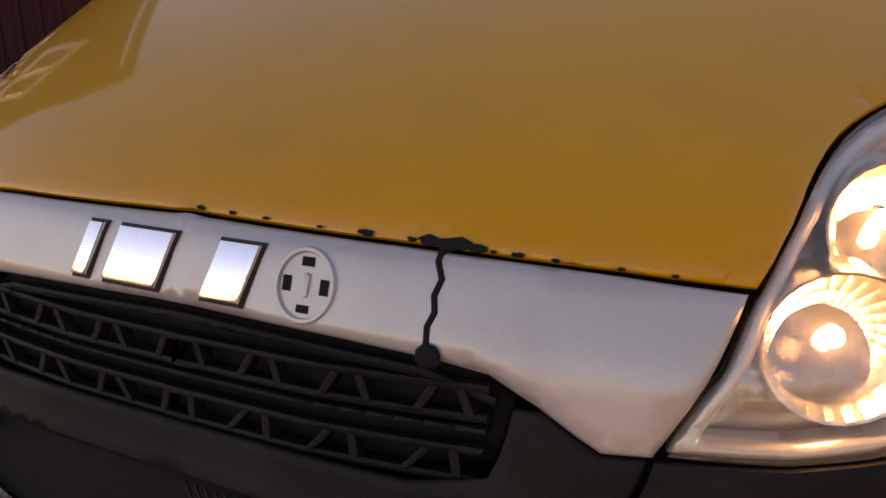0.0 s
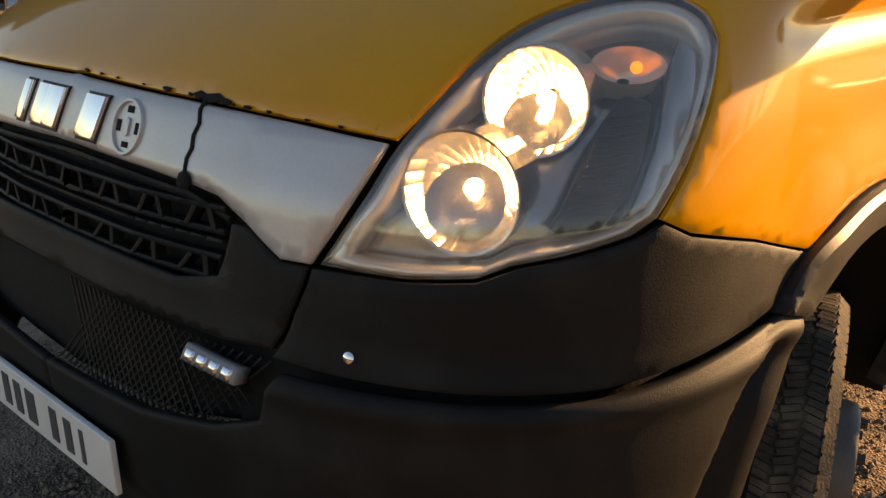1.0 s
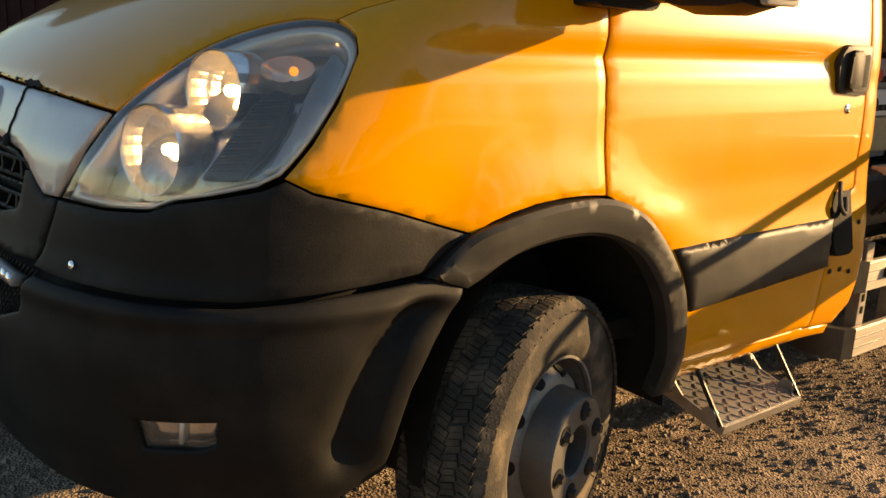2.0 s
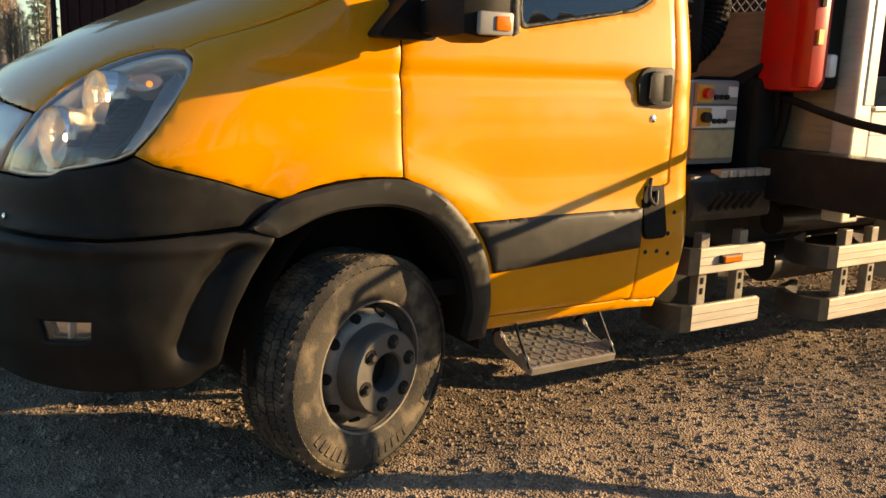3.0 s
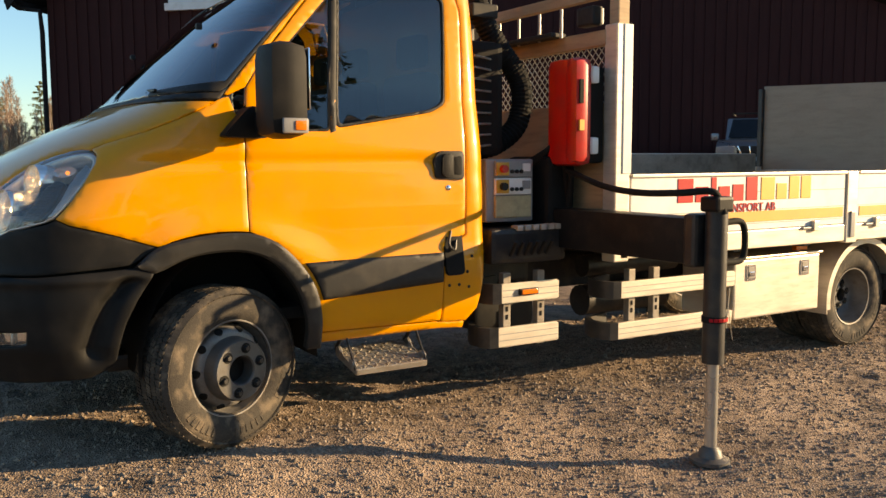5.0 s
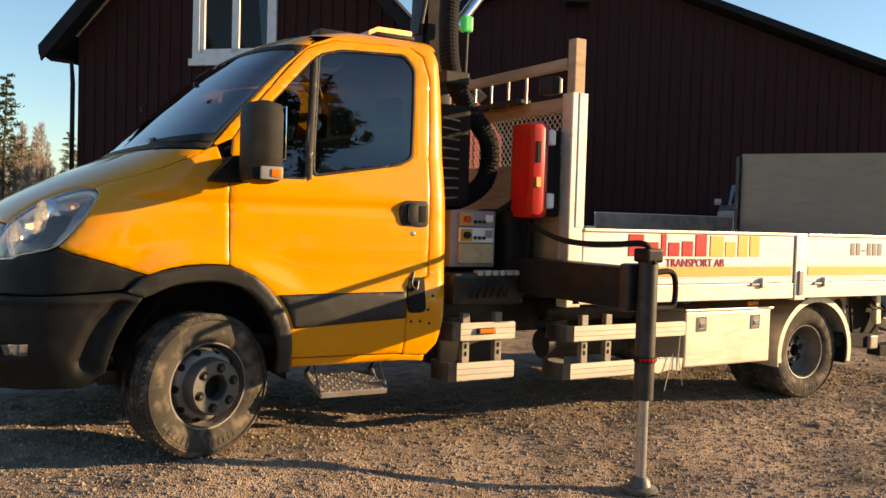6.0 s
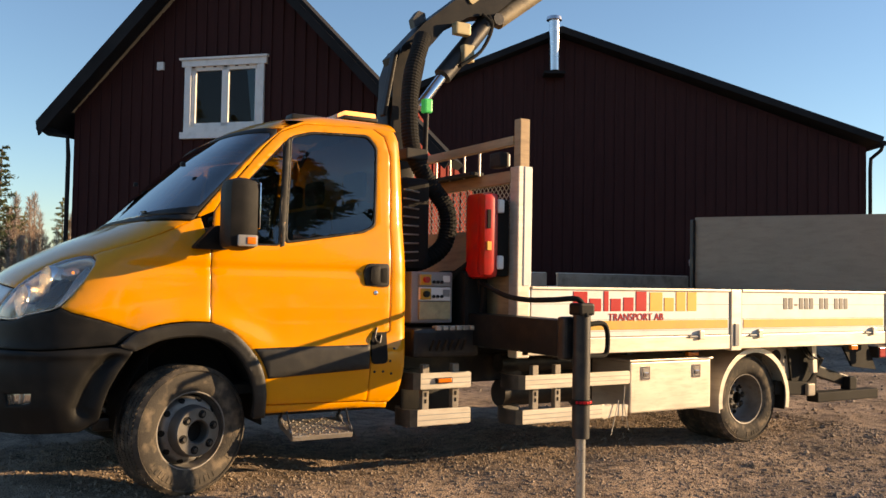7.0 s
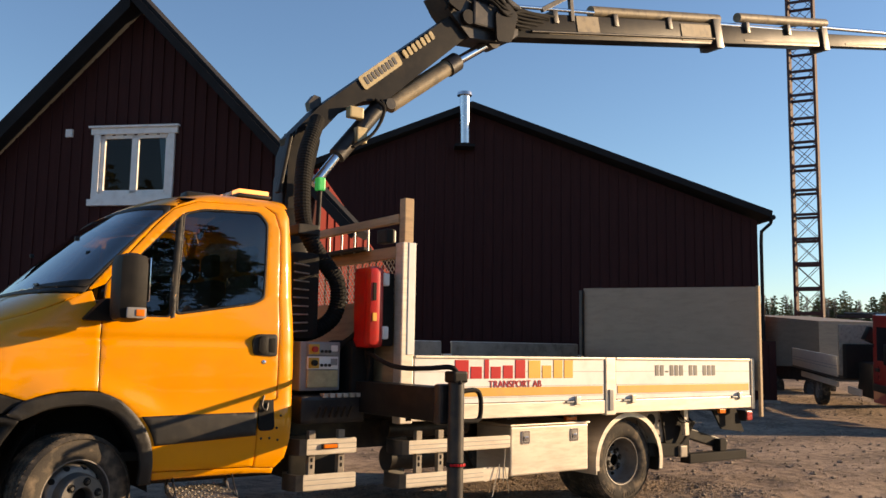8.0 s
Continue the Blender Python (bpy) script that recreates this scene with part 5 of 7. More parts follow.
boom1 = [(1.78, 3.06), (2.05, 3.36), (3.47, 4.54), (3.60, 4.50), (3.62, 4.34), (2.90, 3.70), (2.72, 3.54), (2.47, 3.48), (2.25, 3.35), (2.07, 3.14), (1.96, 2.88), (1.86, 2.86)]
bm1 = part("main_boom", slab(bmesh.new(), boom1, CY - 0.10, CY + 0.10, XZ, 0.012), CRANE, truck, "dark grey main crane boom", smooth=25)
d1 = Vector((0.767, 0, 0.641))
o1 = Vector((2.33, CY - 0.108, 3.42))
up1 = Vector((-0.641, 0, 0.767))
def strip(a, b, lo, hi, mat, nm, lab="", parent=bm1, o=o1):
    part(nm, slab(bmesh.new(), rounded([(a, lo), (b, lo), (b, hi), (a, hi)], min(0.03, (hi - lo) * 0.4)), -0.004, 0.006, Matrix.Translation(o) @ Matrix((d1, up1, d1.cross(up1))).transposed().to_4x4()), mat, parent, lab)
strip(0.22, 0.72, 0.02, 0.15, BEIGE, "name_plate", "beige plate")
for i in range(9):
    strip(0.27 + i * 0.046, 0.30 + i * 0.046, 0.05, 0.12, INKGREY, "plain_mark", o=o1 - Vector((0, 0.004, 0)))
for i in range(7):
    strip(0.78 + i * 0.062, 0.82 + i * 0.062, 0.04, 0.12, BEIGE, "plain_mark")
part("valve_block", cube((2.30, CY - 0.18, 3.30), (2.44, CY - 0.10, 3.40), 0.015, None), BEIGE, truck)
part("lifting_lug", slab(bmesh.new(), [(2.0, 3.33), (2.10, 3.40), (2.09, 3.46), (2.03, 3.47), (1.98, 3.40)], CY - 0.04, CY + 0.04, XZ, 0.006), STEEL, truck)
# lift cylinder and knuckle cylinder
cyl1 = part("lift_cylinder", rod(bmesh.new(), (2.27, CY - 0.02, 2.98), (2.74, CY - 0.02, 3.56), 0.075, seg=24), STEEL, truck, "dark hydraulic cylinder", smooth=True)
part("piston_rod", rod(bmesh.new(), (2.06, CY - 0.02, 2.70), (2.32, CY - 0.02, 3.04), 0.042, seg=20), CHROME, cyl1, "chrome piston rod", smooth=True)
part("valve", cube((2.40, CY - 0.14, 3.10), (2.50, CY - 0.07, 3.24), 0.01), BEIGE, cyl1)
for k in range(2):
    part("hose", tube(bmesh.new(), spline([(2.36, CY - 0.12 - k * 0.03, 3.05), (2.55, CY - 0.16, 3.2), (2.66, CY - 0.15, 3.42), (2.58 + k * 0.06, CY - 0.12, 3.52)], 8), 0.014, 8), SHELL, cyl1, smooth=True)
cyl2 = part("knuckle_cylinder", rod(bmesh.new(), (2.78, CY - 0.02, 3.52), (3.50, CY - 0.02, 4.06), 0.080, seg=24), OCHRE, truck, "dusty hydraulic cylinder", smooth=True)
part("piston_rod", rod(bmesh.new(), (3.46, CY - 0.02, 4.03), (3.94, CY - 0.02, 4.36), 0.045, seg=20), CHROME, cyl2, "chrome piston rod", smooth=True)
part("pin", rod(bmesh.new(), (2.74, CY - 0.13, 3.50), (2.74, CY + 0.13, 3.50), 0.05), STEEL, cyl2, smooth=True)
# knuckle and outer boom with telescopes
knuckle = [(3.24, 4.66), (3.34, 4.52), (3.60, 4.30), (3.90, 4.33), (4.08, 4.36), (4.20, 4.46), (4.20, 4.76), (3.95, 4.80), (3.60, 4.72), (3.40, 4.76)]
part("knuckle", slab(bmesh.new(), knuckle, CY - 0.14, CY + 0.14, XZ, 0.012), STEEL, truck, "dark crane knuckle", smooth=25)
for x, z, r in ((3.55, 4.48, 0.07), (3.98, 4.42, 0.06), (3.86, 4.62, 0.08), (4.06, 4.66, 0.04)):
    part("knuckle_pin", rod(bmesh.new(), (x, CY - 0.19, z), (x, CY + 0.19, z), r, seg=20), CRANE, truck, smooth=True)
part("knuckle_plate", cube((3.60, CY - 0.2, 4.42), (3.98, CY - 0.145, 4.66), 0.02), STEEL, truck)
def on_boom(x):
    return 4.585 + (x - 4.2) * 0.2
for k in range(4):
    part("hose", tube(bmesh.new(), spline([(3.35 + 0.1 * k, CY - 0.17, 4.62 + 0.04 * k), (3.55 + 0.1 * k, CY - 0.22, 4.80 + 0.02 * k), (3.85 + 0.08 * k, CY - 0.2, 4.70), (4.3 + 0.1 * k, CY - 0.16, on_boom(4.3) + 0.12)], 8), 0.016, 8), SHELL, truck, smooth=True)
outer = [(4.05, 7.45, 0.26, 0.20, CRANE, "outer_boom", "grey outer crane boom"), (7.40, 9.85, 0.215, 0.165, CRANE, "telescope", "first boom extension"), (9.8, 12.6, 0.175, 0.13, CRANE, "telescope", "second boom extension")]
for x0, x1, h, w, mat, nm, lab in outer:
    ob = part(nm, beam(bmesh.new(), (x0, CY, on_boom(x0)), (x1, CY, on_boom(x1)), w, h, bevel=0.012), mat, truck, lab, smooth=True)
    part("collar", beam(bmesh.new(), (x1 - 0.10, CY, on_boom(x1 - 0.1)), (x1 + 0.04, CY, on_boom(x1 + 0.04)), w + 0.06, h + 0.10, bevel=0.01), STEEL, ob, smooth=True)
    part("chafe_strip", beam(bmesh.new(), (x0 + 0.6, CY - w / 2 - 0.003, on_boom(x0 + 0.6) - h * 0.30), (x1 - 0.2, CY - w / 2 - 0.003, on_boom(x1 - 0.2) - h * 0.30), 0.008, 0.022, bevel=0), OCHRE, ob)
part("yellow_patch", beam(bmesh.new(), (5.05, CY - 0.103, on_boom(5.05) + 0.02), (5.38, CY - 0.103, on_boom(5.38) + 0.02), 0.01, 0.2, bevel=0), OCHRE, truck, "worn ochre patch")
part("pale_patch", beam(bmesh.new(), (6.75, CY - 0.103, on_boom(6.75)), (7.3, CY - 0.103, on_boom(7.3)), 0.01, 0.2, bevel=0), OCHRE, truck)
for x0, x1, y, dz in ((4.9, 7.5, CY - 0.05, 0.20), (7.5, 9.9, CY - 0.05, 0.24), ):
    c = part("extension_cylinder", rod(bmesh.new(), (x0 + 0.4, y, on_boom(x0 + 0.4) + dz), (x1, y, on_boom(x1) + dz), 0.06, seg=18), OCHRE, truck, "dusty extension cylinder", smooth=True)
    part("piston_rod", rod(bmesh.new(), (x1 - 0.1, y, on_boom(x1 - 0.1) + dz - 0.06), (x1 + 2.3, y, on_boom(x1 + 2.3) + dz - 0.10), 0.03, seg=14), CHROME, c, "chrome piston rod", smooth=True)
part("boom_pipe", rod(bmesh.new(), (4.1, CY - 0.1, on_boom(4.1) + 0.19), (5.3, CY - 0.1, on_boom(5.3) + 0.17), 0.02), CHROME, truck, smooth=True)
for a, b in (((4.55, CY - 0.1, 4.82), (4.95, CY - 0.1, 5.08)), ((4.95, CY - 0.1, 5.08), (4.98, CY - 0.1, 4.80)), ((3.95, CY - 0.1, 4.86), (4.25, CY - 0.1, 4.75))):
    part("bracket", beam(bmesh.new(), a, b, 0.04, 0.05, bevel=0.004), STEEL, truck)
for k in range(5):
    part("hose", tube(bmesh.new(), spline([(3.30 + 0.05 * k, CY - 0.15, 4.50 + 0.05 * k), (3.48 + 0.07 * k, CY - 0.24, 4.88 - 0.05 * k), (3.78 + 0.05 * k, CY - 0.24, 4.86 - 0.07 * k), (4.02 + 0.04 * k, CY - 0.20, 4.56 + 0.03 * k), (4.36 + 0.08 * k, CY - 0.15, on_boom(4.4) - 0.06 + 0.05 * k)], 8), 0.013, 8), SHELL, truck, "black hydraulic hose", smooth=True)
part("knuckle_link", slab(bmesh.new(), rounded([(3.86, 4.30), (4.04, 4.32), (4.12, 4.62), (3.98, 4.72), (3.84, 4.58)], 0.04), CY - 0.235, CY - 0.205, XZ, 0.006), CRANE, truck, "dark crane link plate", smooth=25)
part("knuckle_link", slab(bmesh.new(), rounded([(3.30, 4.56), (3.44, 4.50), (3.58, 4.78), (3.42, 4.86)], 0.03), CY - 0.20, CY - 0.17, XZ, 0.006), CRANE, truck, "dark crane link plate", smooth=25)
for x in (4.7, 5.6, 6.5, 8.0, 8.9):
    part("pipe_clamp", beam(bmesh.new(), (x, CY - 0.02, on_boom(x) + 0.10), (x + 0.07, CY - 0.02, on_boom(x + 0.07) + 0.10), 0.20, 0.14, bevel=0.01), STEEL, truck, "dark pipe clamp", smooth=True)
part("boom_pipe", rod(bmesh.new(), (4.4, CY - 0.118, on_boom(4.4) - 0.07), (7.35, CY - 0.118, on_boom(7.35) - 0.07), 0.014, seg=10), STEEL, truck, "thin hydraulic pipe", smooth=True)
part("cylinder_cap", rod(bmesh.new(), (3.42, CY - 0.02, 3.995), (3.53, CY - 0.02, 4.08), 0.092, seg=24), STEEL, cyl2, smooth=True)
part("cylinder_eye", rod(bmesh.new(), (3.94, CY - 0.09, 4.36), (3.94, CY + 0.06, 4.36), 0.075, seg=20), STEEL, cyl2, smooth=True)
# big corrugated hose, beacon, stowed parts
part("corrugated_hose", tube(bmesh.new(), spline([(1.98, 0.80, 3.20), (1.90, 0.70, 3.08), (1.80, 0.62, 2.86), (1.75, 0.56, 2.58), (1.76, 0.52, 2.28), (1.88, 0.50, 2.06), (2.04, 0.48, 1.84), (2.02, 0.48, 1.60), (1.86, 0.50, 1.47), (1.66, 0.52, 1.44)], 10), 0.062, 16, ribs=(0.022, 0.0045)), SHELL, truck, "thick black corrugated hose", smooth=False)
part("hose_clamp", cube((1.67, 0.44, 2.20), (1.85, 0.60, 2.28), 0.01), TRIM, truck)
beacon = part("green_beacon", cube((1.965, CY - 0.29, 2.61), (2.035, CY - 0.22, 2.72), 0.015), GREEN, truck, "green lit beacon")
part("stem", rod(bmesh.new(), (1.99, CY - 0.25, 2.2), (2.0, CY - 0.25, 2.62), 0.02), CRANE, beacon)
for i in range(9):
    part("coil", tube(bmesh.new(), [(1.54, 0.22 + 0.0 * i, 1.95 - i * 0.062), (1.70, 0.30, 1.945 - i * 0.060), (1.78, 0.42, 1.93 - i * 0.060)], 0.006, 6), WEATHERED_SHADED, truck)
part("hose_reel", cube((1.56, 0.30, 1.40), (1.80, 0.70, 2.05), 0.05), SHELL, truck)
# control console
part("console", cube((1.60, 0.20, 1.03), (1.93, 0.48, 1.385), 0.012), GREYPLASTIC, truck, "grey crane control console")
for z0, z1, mat in ((1.285, 1.375, GREYPLASTIC), (1.185, 1.278, WHITE), (1.055, 1.178, BEIGE)):
    pn = part("control_panel", cube((1.655, 0.182, z0), (1.905, 0.202, z1), 0.006), mat, truck, "control panel with knobs")
    if z1 > 1.2:
        part("yellow_field", cube((1.660, 0.176, z0 + 0.008), (1.745, 0.190, z1 - 0.008), 0.004), STRIPE, pn)
        part("knob", rod(bmesh.new(), (1.70, 0.185, (z0 + z1) / 2), (1.70, 0.150, (z0 + z1) / 2), 0.022), REDBOX if z1 > 1.3 else TRIM, pn)
        for k in range(3):
            part("button", rod(bmesh.new(), (1.765 + k * 0.032, 0.185, z0 + 0.03), (1.765 + k * 0.032, 0.17, z0 + 0.03), 0.011), TRIM, pn)
        part("display", cube((1.84, 0.176, z0 + 0.03), (1.895, 0.19, z1 - 0.015), 0.004), WHITE if z1 > 1.3 else GREYPLASTIC, pn)
lv = part("lever_box", cube((1.57, 0.10, 0.80), (2.10, 0.50, 1.0), 0.03), STEEL, truck, "dark lever box")
for k in range(6):
    part("tooth", cube((1.74 + k * 0.055, 0.085, 0.985), (1.78 + k * 0.055, 0.15, 1.015), 0.006), ALU, lv)
    part("lever", rod(bmesh.new(), (1.70 + k * 0.05, 0.10, 0.85), (1.69 + k * 0.05, 0.03, 0.93), 0.010, seg=8), TRIM, lv)
part("hydraulic_block", cube((2.0, 0.15, 0.95), (2.2, 0.55, 1.40), 0.03), SHELL, truck)
for k in range(5):
    part("hose", tube(bmesh.new(), spline([(1.98, 0.30 + 0.05 * k, 1.35), (2.08, 0.10 + 0.06 * k, 1.48 - 0.04 * k), (2.14, 0.12 + 0.04 * k, 1.2), (2.12, 0.2, 0.95 + 0.05 * k)], 8), 0.020, 8), SHELL, truck, smooth=True)
# stabiliser: beam out to the side, leg, foot
sbm = part("stabiliser_beam", beam(bmesh.new(), (2.11, 1.2, 0.99), (2.135, -0.86, 0.985), 0.16, 0.225, bevel=0.012), CRANE, truck, "dark stabiliser beam", smooth=True)
JX, JY = 2.135, -0.97
leg = part("stabiliser_leg", rod(bmesh.new(), (JX, JY, 0.40), (JX, JY, 1.14), 0.053, seg=28), STEEL, truck, "black stabiliser leg, lowered", smooth=True)
part("cap", cube((JX - 0.058, JY - 0.056, 1.13), (JX + 0.056, JY + 0.056, 1.205), 0.015), CRANE, leg)
part("flange", cube((JX - 0.09, JY + 0.05, 0.86), (JX + 0.09, JY + 0.13, 1.12), 0.02), STEEL, leg)
part("piston_rod", rod(bmesh.new(), (JX, JY, -0.03), (JX, JY, 0.42), 0.030, seg=24), POLISHED, leg, "bright piston rod", smooth=True)
part("foot", lathe(bmesh.new(), [(0.0, 0.0), (0.0, 0.095), (0.018, 0.095), (0.03, 0.060), (0.06, 0.052), (0.08, 0.034), (0.08, 0.0)], 36, Matrix.Translation((JX, JY, -0.095)) @ pose(0, 0, 0, 0, -90, 0)), HUB, leg, "dusty round steel foot", smooth=True)
part("red_ring", lathe(bmesh.new(), [(0, 0.051), (0, 0.059), (0.03, 0.059), (0.03, 0.051)], 28, Matrix.Translation((JX, JY, 0.60)) @ pose(0, 0, 0, 0, -90, 0)), SHELL, leg, smooth=True)
for k in range(7):
    a = math.radians(180 + 20 * k + 30)
    part("reflector", cube((-0.009, -0.004, -0.008), (0.009, 0.004, 0.008), 0.002, Matrix.Translation((JX + 0.061 * math.cos(a), JY + 0.061 * math.sin(a), 0.615)) @ Matrix.Rotation(a - math.pi / 2, 4, "Z")), INKRED, leg)
part("grip", tube(bmesh.new(), spline([(JX + 0.04, JY, 1.075), (JX + 0.16, JY, 1.08), (JX + 0.20, JY, 1.03), (JX + 0.20, JY, 0.92), (JX + 0.165, JY, 0.885), (JX + 0.04, JY, 0.885)], 6), 0.016, 10), SHELL, leg, "black grip handle", smooth=True)
part("hose", tube(bmesh.new(), spline([(2.10, 0.10, 1.32), (2.02, -0.30, 1.24), (1.98, -0.60, 1.215), (2.0, -0.85, 1.22), (2.08, JY, 1.23), (2.12, JY - 0.02, 1.20), (2.13, JY - 0.05, 1.12)], 10), 0.017, 10), SHELL, leg, "black hose to the leg", smooth=True)

# tail lift: upright platform, arms, bumper, lamps
gate = part("tail_lift_platform", slab(bmesh.new(), [(SIDE_Y - 0.02, 0.98), (FAR_Y - 0.02, 1.02), (FAR_Y - 0.02, 2.13), (SIDE_Y - 0.02, 2.03)], 6.52, 6.57, Matrix(((0, 0, 1, 0), (1, 0, 0, 0), (0, 1, 0, 0), (0, 0, 0, 1))), 0.004), GREYBOARD, truck, "grey metal tail lift platform, folded up")
part("edge", cube((6.52, SIDE_Y - 0.05, 0.72), (6.56, SIDE_Y - 0.02, 2.04), 0.006), PLYWOOD, gate)
part("far_edge", cube((6.48, FAR_Y - 0.03, 0.95), (6.60, FAR_Y + 0.02, 2.10), 0.006), STEEL, gate)
for y in (0.12, 1.6):
    arm = part("lift_arm", beam(bmesh.new(), (5.55, y, 0.62), (6.35, y, 0.42), 0.07, 0.10, bevel=0.01), CRANE, truck, "dark tail lift arm")
    part("lift_cylinder", rod(bmesh.new(), (5.5, y + 0.08, 0.76), (6.0, y + 0.08, 0.50), 0.04), SHELL, arm, smooth=True)
    part("bracket", slab(bmesh.new(), [(5.42, 0.42), (5.75, 0.36), (5.75, 0.80), (5.35, 0.80)], y - 0.04, y + 0.02, XZ), SHELL, arm)
part("underrun_bar", cube((5.66, 0.0, 0.29), (6.55, 0.12, 0.38), 0.01), SHELL, truck, "black underrun bar")
part("underrun_block", cube((6.15, 0.02, 0.38), (6.25, 0.12, 0.50), 0.01), SHELL, truck)
plate_ = part("bracket_plate", slab(bmesh.new(), rounded([(5.06, 0.50), (5.40, 0.50), (5.44, 0.84), (5.02, 0.84)], 0.03), 0.10, 0.116, XZ, 0.003), WEATHERED_SHADED, truck, "drilled bracket plate of the tail lift")
for q in ((5.10, 0.56), (5.18, 0.56), (5.26, 0.56), (5.34, 0.56), (5.12, 0.72), (5.34, 0.70)):
    part("hole", rod(bmesh.new(), (q[0], 0.103, q[1]), (q[0], 0.097, q[1]), 0.014, seg=12), SHELL, plate_)
part("large_hole", rod(bmesh.new(), (5.22, 0.103, 0.71), (5.22, 0.096, 0.71), 0.06, seg=24), SHELL, plate_)
strut = part("tail_lift_strut", beam(bmesh.new(), (5.60, 0.02, 0.85), (5.62, 0.02, 0.56), 0.05, 0.06, bevel=0.006), ALU, truck, "pale steel strut of the tail lift")
for k in range(3):
    part("hose", tube(bmesh.new(), spline([(5.46 + 0.05 * k, 0.06, 0.82), (5.52 + 0.08 * k, 0.0, 0.70), (5.68 + 0.03 * k, 0.02, 0.66), (5.58, 0.04, 0.48), (5.40 - 0.04 * k, 0.06, 0.46)], 8), 0.010, 8), SHELL, strut, smooth=True)
part("foot_block", cube((5.50, -0.02, 0.36), (5.60, 0.10, 0.47), 0.012), WEATHERED_SHADED, strut)
part("lower_arm", beam(bmesh.new(), (5.10, 0.06, 0.45), (5.56, 0.06, 0.42), 0.10, 0.12, bevel=0.012), SHELL, truck, "dark lower arm of the tail lift")
part("tail_flap", slab(bmesh.new(), [(5.98, 0.82), (6.36, 0.82), (6.50, 0.56), (6.14, 0.60)], -0.01, 0.012, XZ, 0.003), SHELL, truck, "black rubber tail flap")
tl = part("tail_lamp", cube((6.46, -0.06, 0.67), (6.56, 0.10, 0.78), 0.01), TRIM, truck, "red tail lamp")
part("lens", cube((6.475, -0.068, 0.68), (6.565, 0.09, 0.77), 0.008), TAIL, tl)
part("side_marker", cube((5.93, SIDE_Y + 0.0, 0.77), (6.02, SIDE_Y + 0.03, 0.81), 0.004), AMBER, truck, "orange marker lamp")

# ---- ground ----
def ground_z(x, y):
    """Packed gravel, a little higher under the truck's nose, with soft humps."""
    rise = GROUND_FRONT * (1 - smoothstep(-0.2, 1.4, x)) * smoothstep(-3.5, -0.5, y)
    rise -= 0.09 * (1 - smoothstep(-1.0, -0.12, y))
    near = 1 - smoothstep(9, 22, math.hypot(x - 1, y))
    rise += 0.74 * smoothstep(-3.2, -1.2, y - 9.3 - 0.75 * max(0.0, x - 15.05)) * (1 - smoothstep(20, 23, x))
    up = (x - 15.54) * 0.70 + (y - 1.66) * 0.714
    rise += 0.051 * (min(9.5, max(-1.0, up)) - 4.3) * smoothstep(14, 16, x) * (1 - smoothstep(1.6, 4.5, abs((x - 15.54) * 0.714 - (y - 1.66) * 0.70)))
    return rise + near * (0.016 * noise.noise(Vector((x * 0.9, y * 0.9, 0))) + 0.024 * noise.noise(Vector((x * 2.0, y * 2.6, 4))) + 0.008 * noise.noise(Vector((x * 6.5, y * 6.5, 9))))


def ground_material():
    m = bpy.data.materials.new("gravel")
    m.use_nodes = True
    n, l = m.node_tree.nodes, m.node_tree.links
    b = n["Principled BSDF"]
    co = n.new("ShaderNodeTexCoord")
    big, mid, grit = n.new("ShaderNodeTexNoise"), n.new("ShaderNodeTexNoise"), n.new("ShaderNodeTexVoronoi")
    big.inputs["Scale"].default_value, mid.inputs["Scale"].default_value, grit.inputs["Scale"].default_value = 0.9, 7.0, 110.0
    big.inputs["Detail"].default_value = mid.inputs["Detail"].default_value = 8
    for t in (big, mid, grit):
        l.new(co.outputs["Object"], t.inputs["Vector"])
    mix = n.new("ShaderNodeMath")
    mix.operation = "MULTIPLY_ADD"
    l.new(grit.outputs["Color"], mix.inputs[0])
    mix.inputs[1].default_value = 0.45
    mm = n.new("ShaderNodeMath")
    l.new(big.outputs[0], mm.inputs[0]), l.new(mid.outputs[0], mm.inputs[1])
    hh = n.new("ShaderNodeMath")
    hh.operation = "MULTIPLY_ADD"
    l.new(mm.outputs[0], hh.inputs[0])
    hh.inputs[1].default_value, hh.inputs[2].default_value = 0.95, -0.52
    l.new(hh.outputs[0], mix.inputs[2])
    r = n.new("ShaderNodeValToRGB")
    r.color_ramp.elements[0].position, r.color_ramp.elements[1].position = 0.30, 0.95
    r.color_ramp.elements[0].color, r.color_ramp.elements[1].color = (0.060, 0.045, 0.036, 1), (0.45, 0.332, 0.245, 1)
    l.new(mix.outputs[0], r.inputs[0]), l.new(r.outputs[0], b.inputs["Base Color"])
    b.inputs["Roughness"].default_value = 0.92
    b.inputs["Specular IOR Level"].default_value = 0.2
    b1, b2 = n.new("ShaderNodeBump"), n.new("ShaderNodeBump")
    b1.inputs["Strength"].default_value, b1.inputs["Distance"].default_value = 0.9, 0.012
    b2.inputs["Strength"].default_value, b2.inputs["Distance"].default_value = 0.8, 0.03
    l.new(grit.outputs["Distance"], b1.inputs["Height"]), l.new(mid.outputs[0], b2.inputs["Height"])
    l.new(b2.outputs[0], b1.inputs["Normal"]), l.new(b1.outputs[0], b.inputs["Normal"])
    return m


GRAVEL = ground_material()
STONE = material("stones", (0.065, 0.051, 0.041), (0.42, 0.325, 0.245), 0.9, 0, 14, 120, 0.2)
axis_x = [-3000, -800, -250, -100, -50, -25, -14, -9, -7, -6] + list(np.arange(-5, 9.01, 0.06)) + [9.4, 10, 11, 12] + [14, 17, 21, 26, 34, 45, 60, 100, 250, 800, 3000]
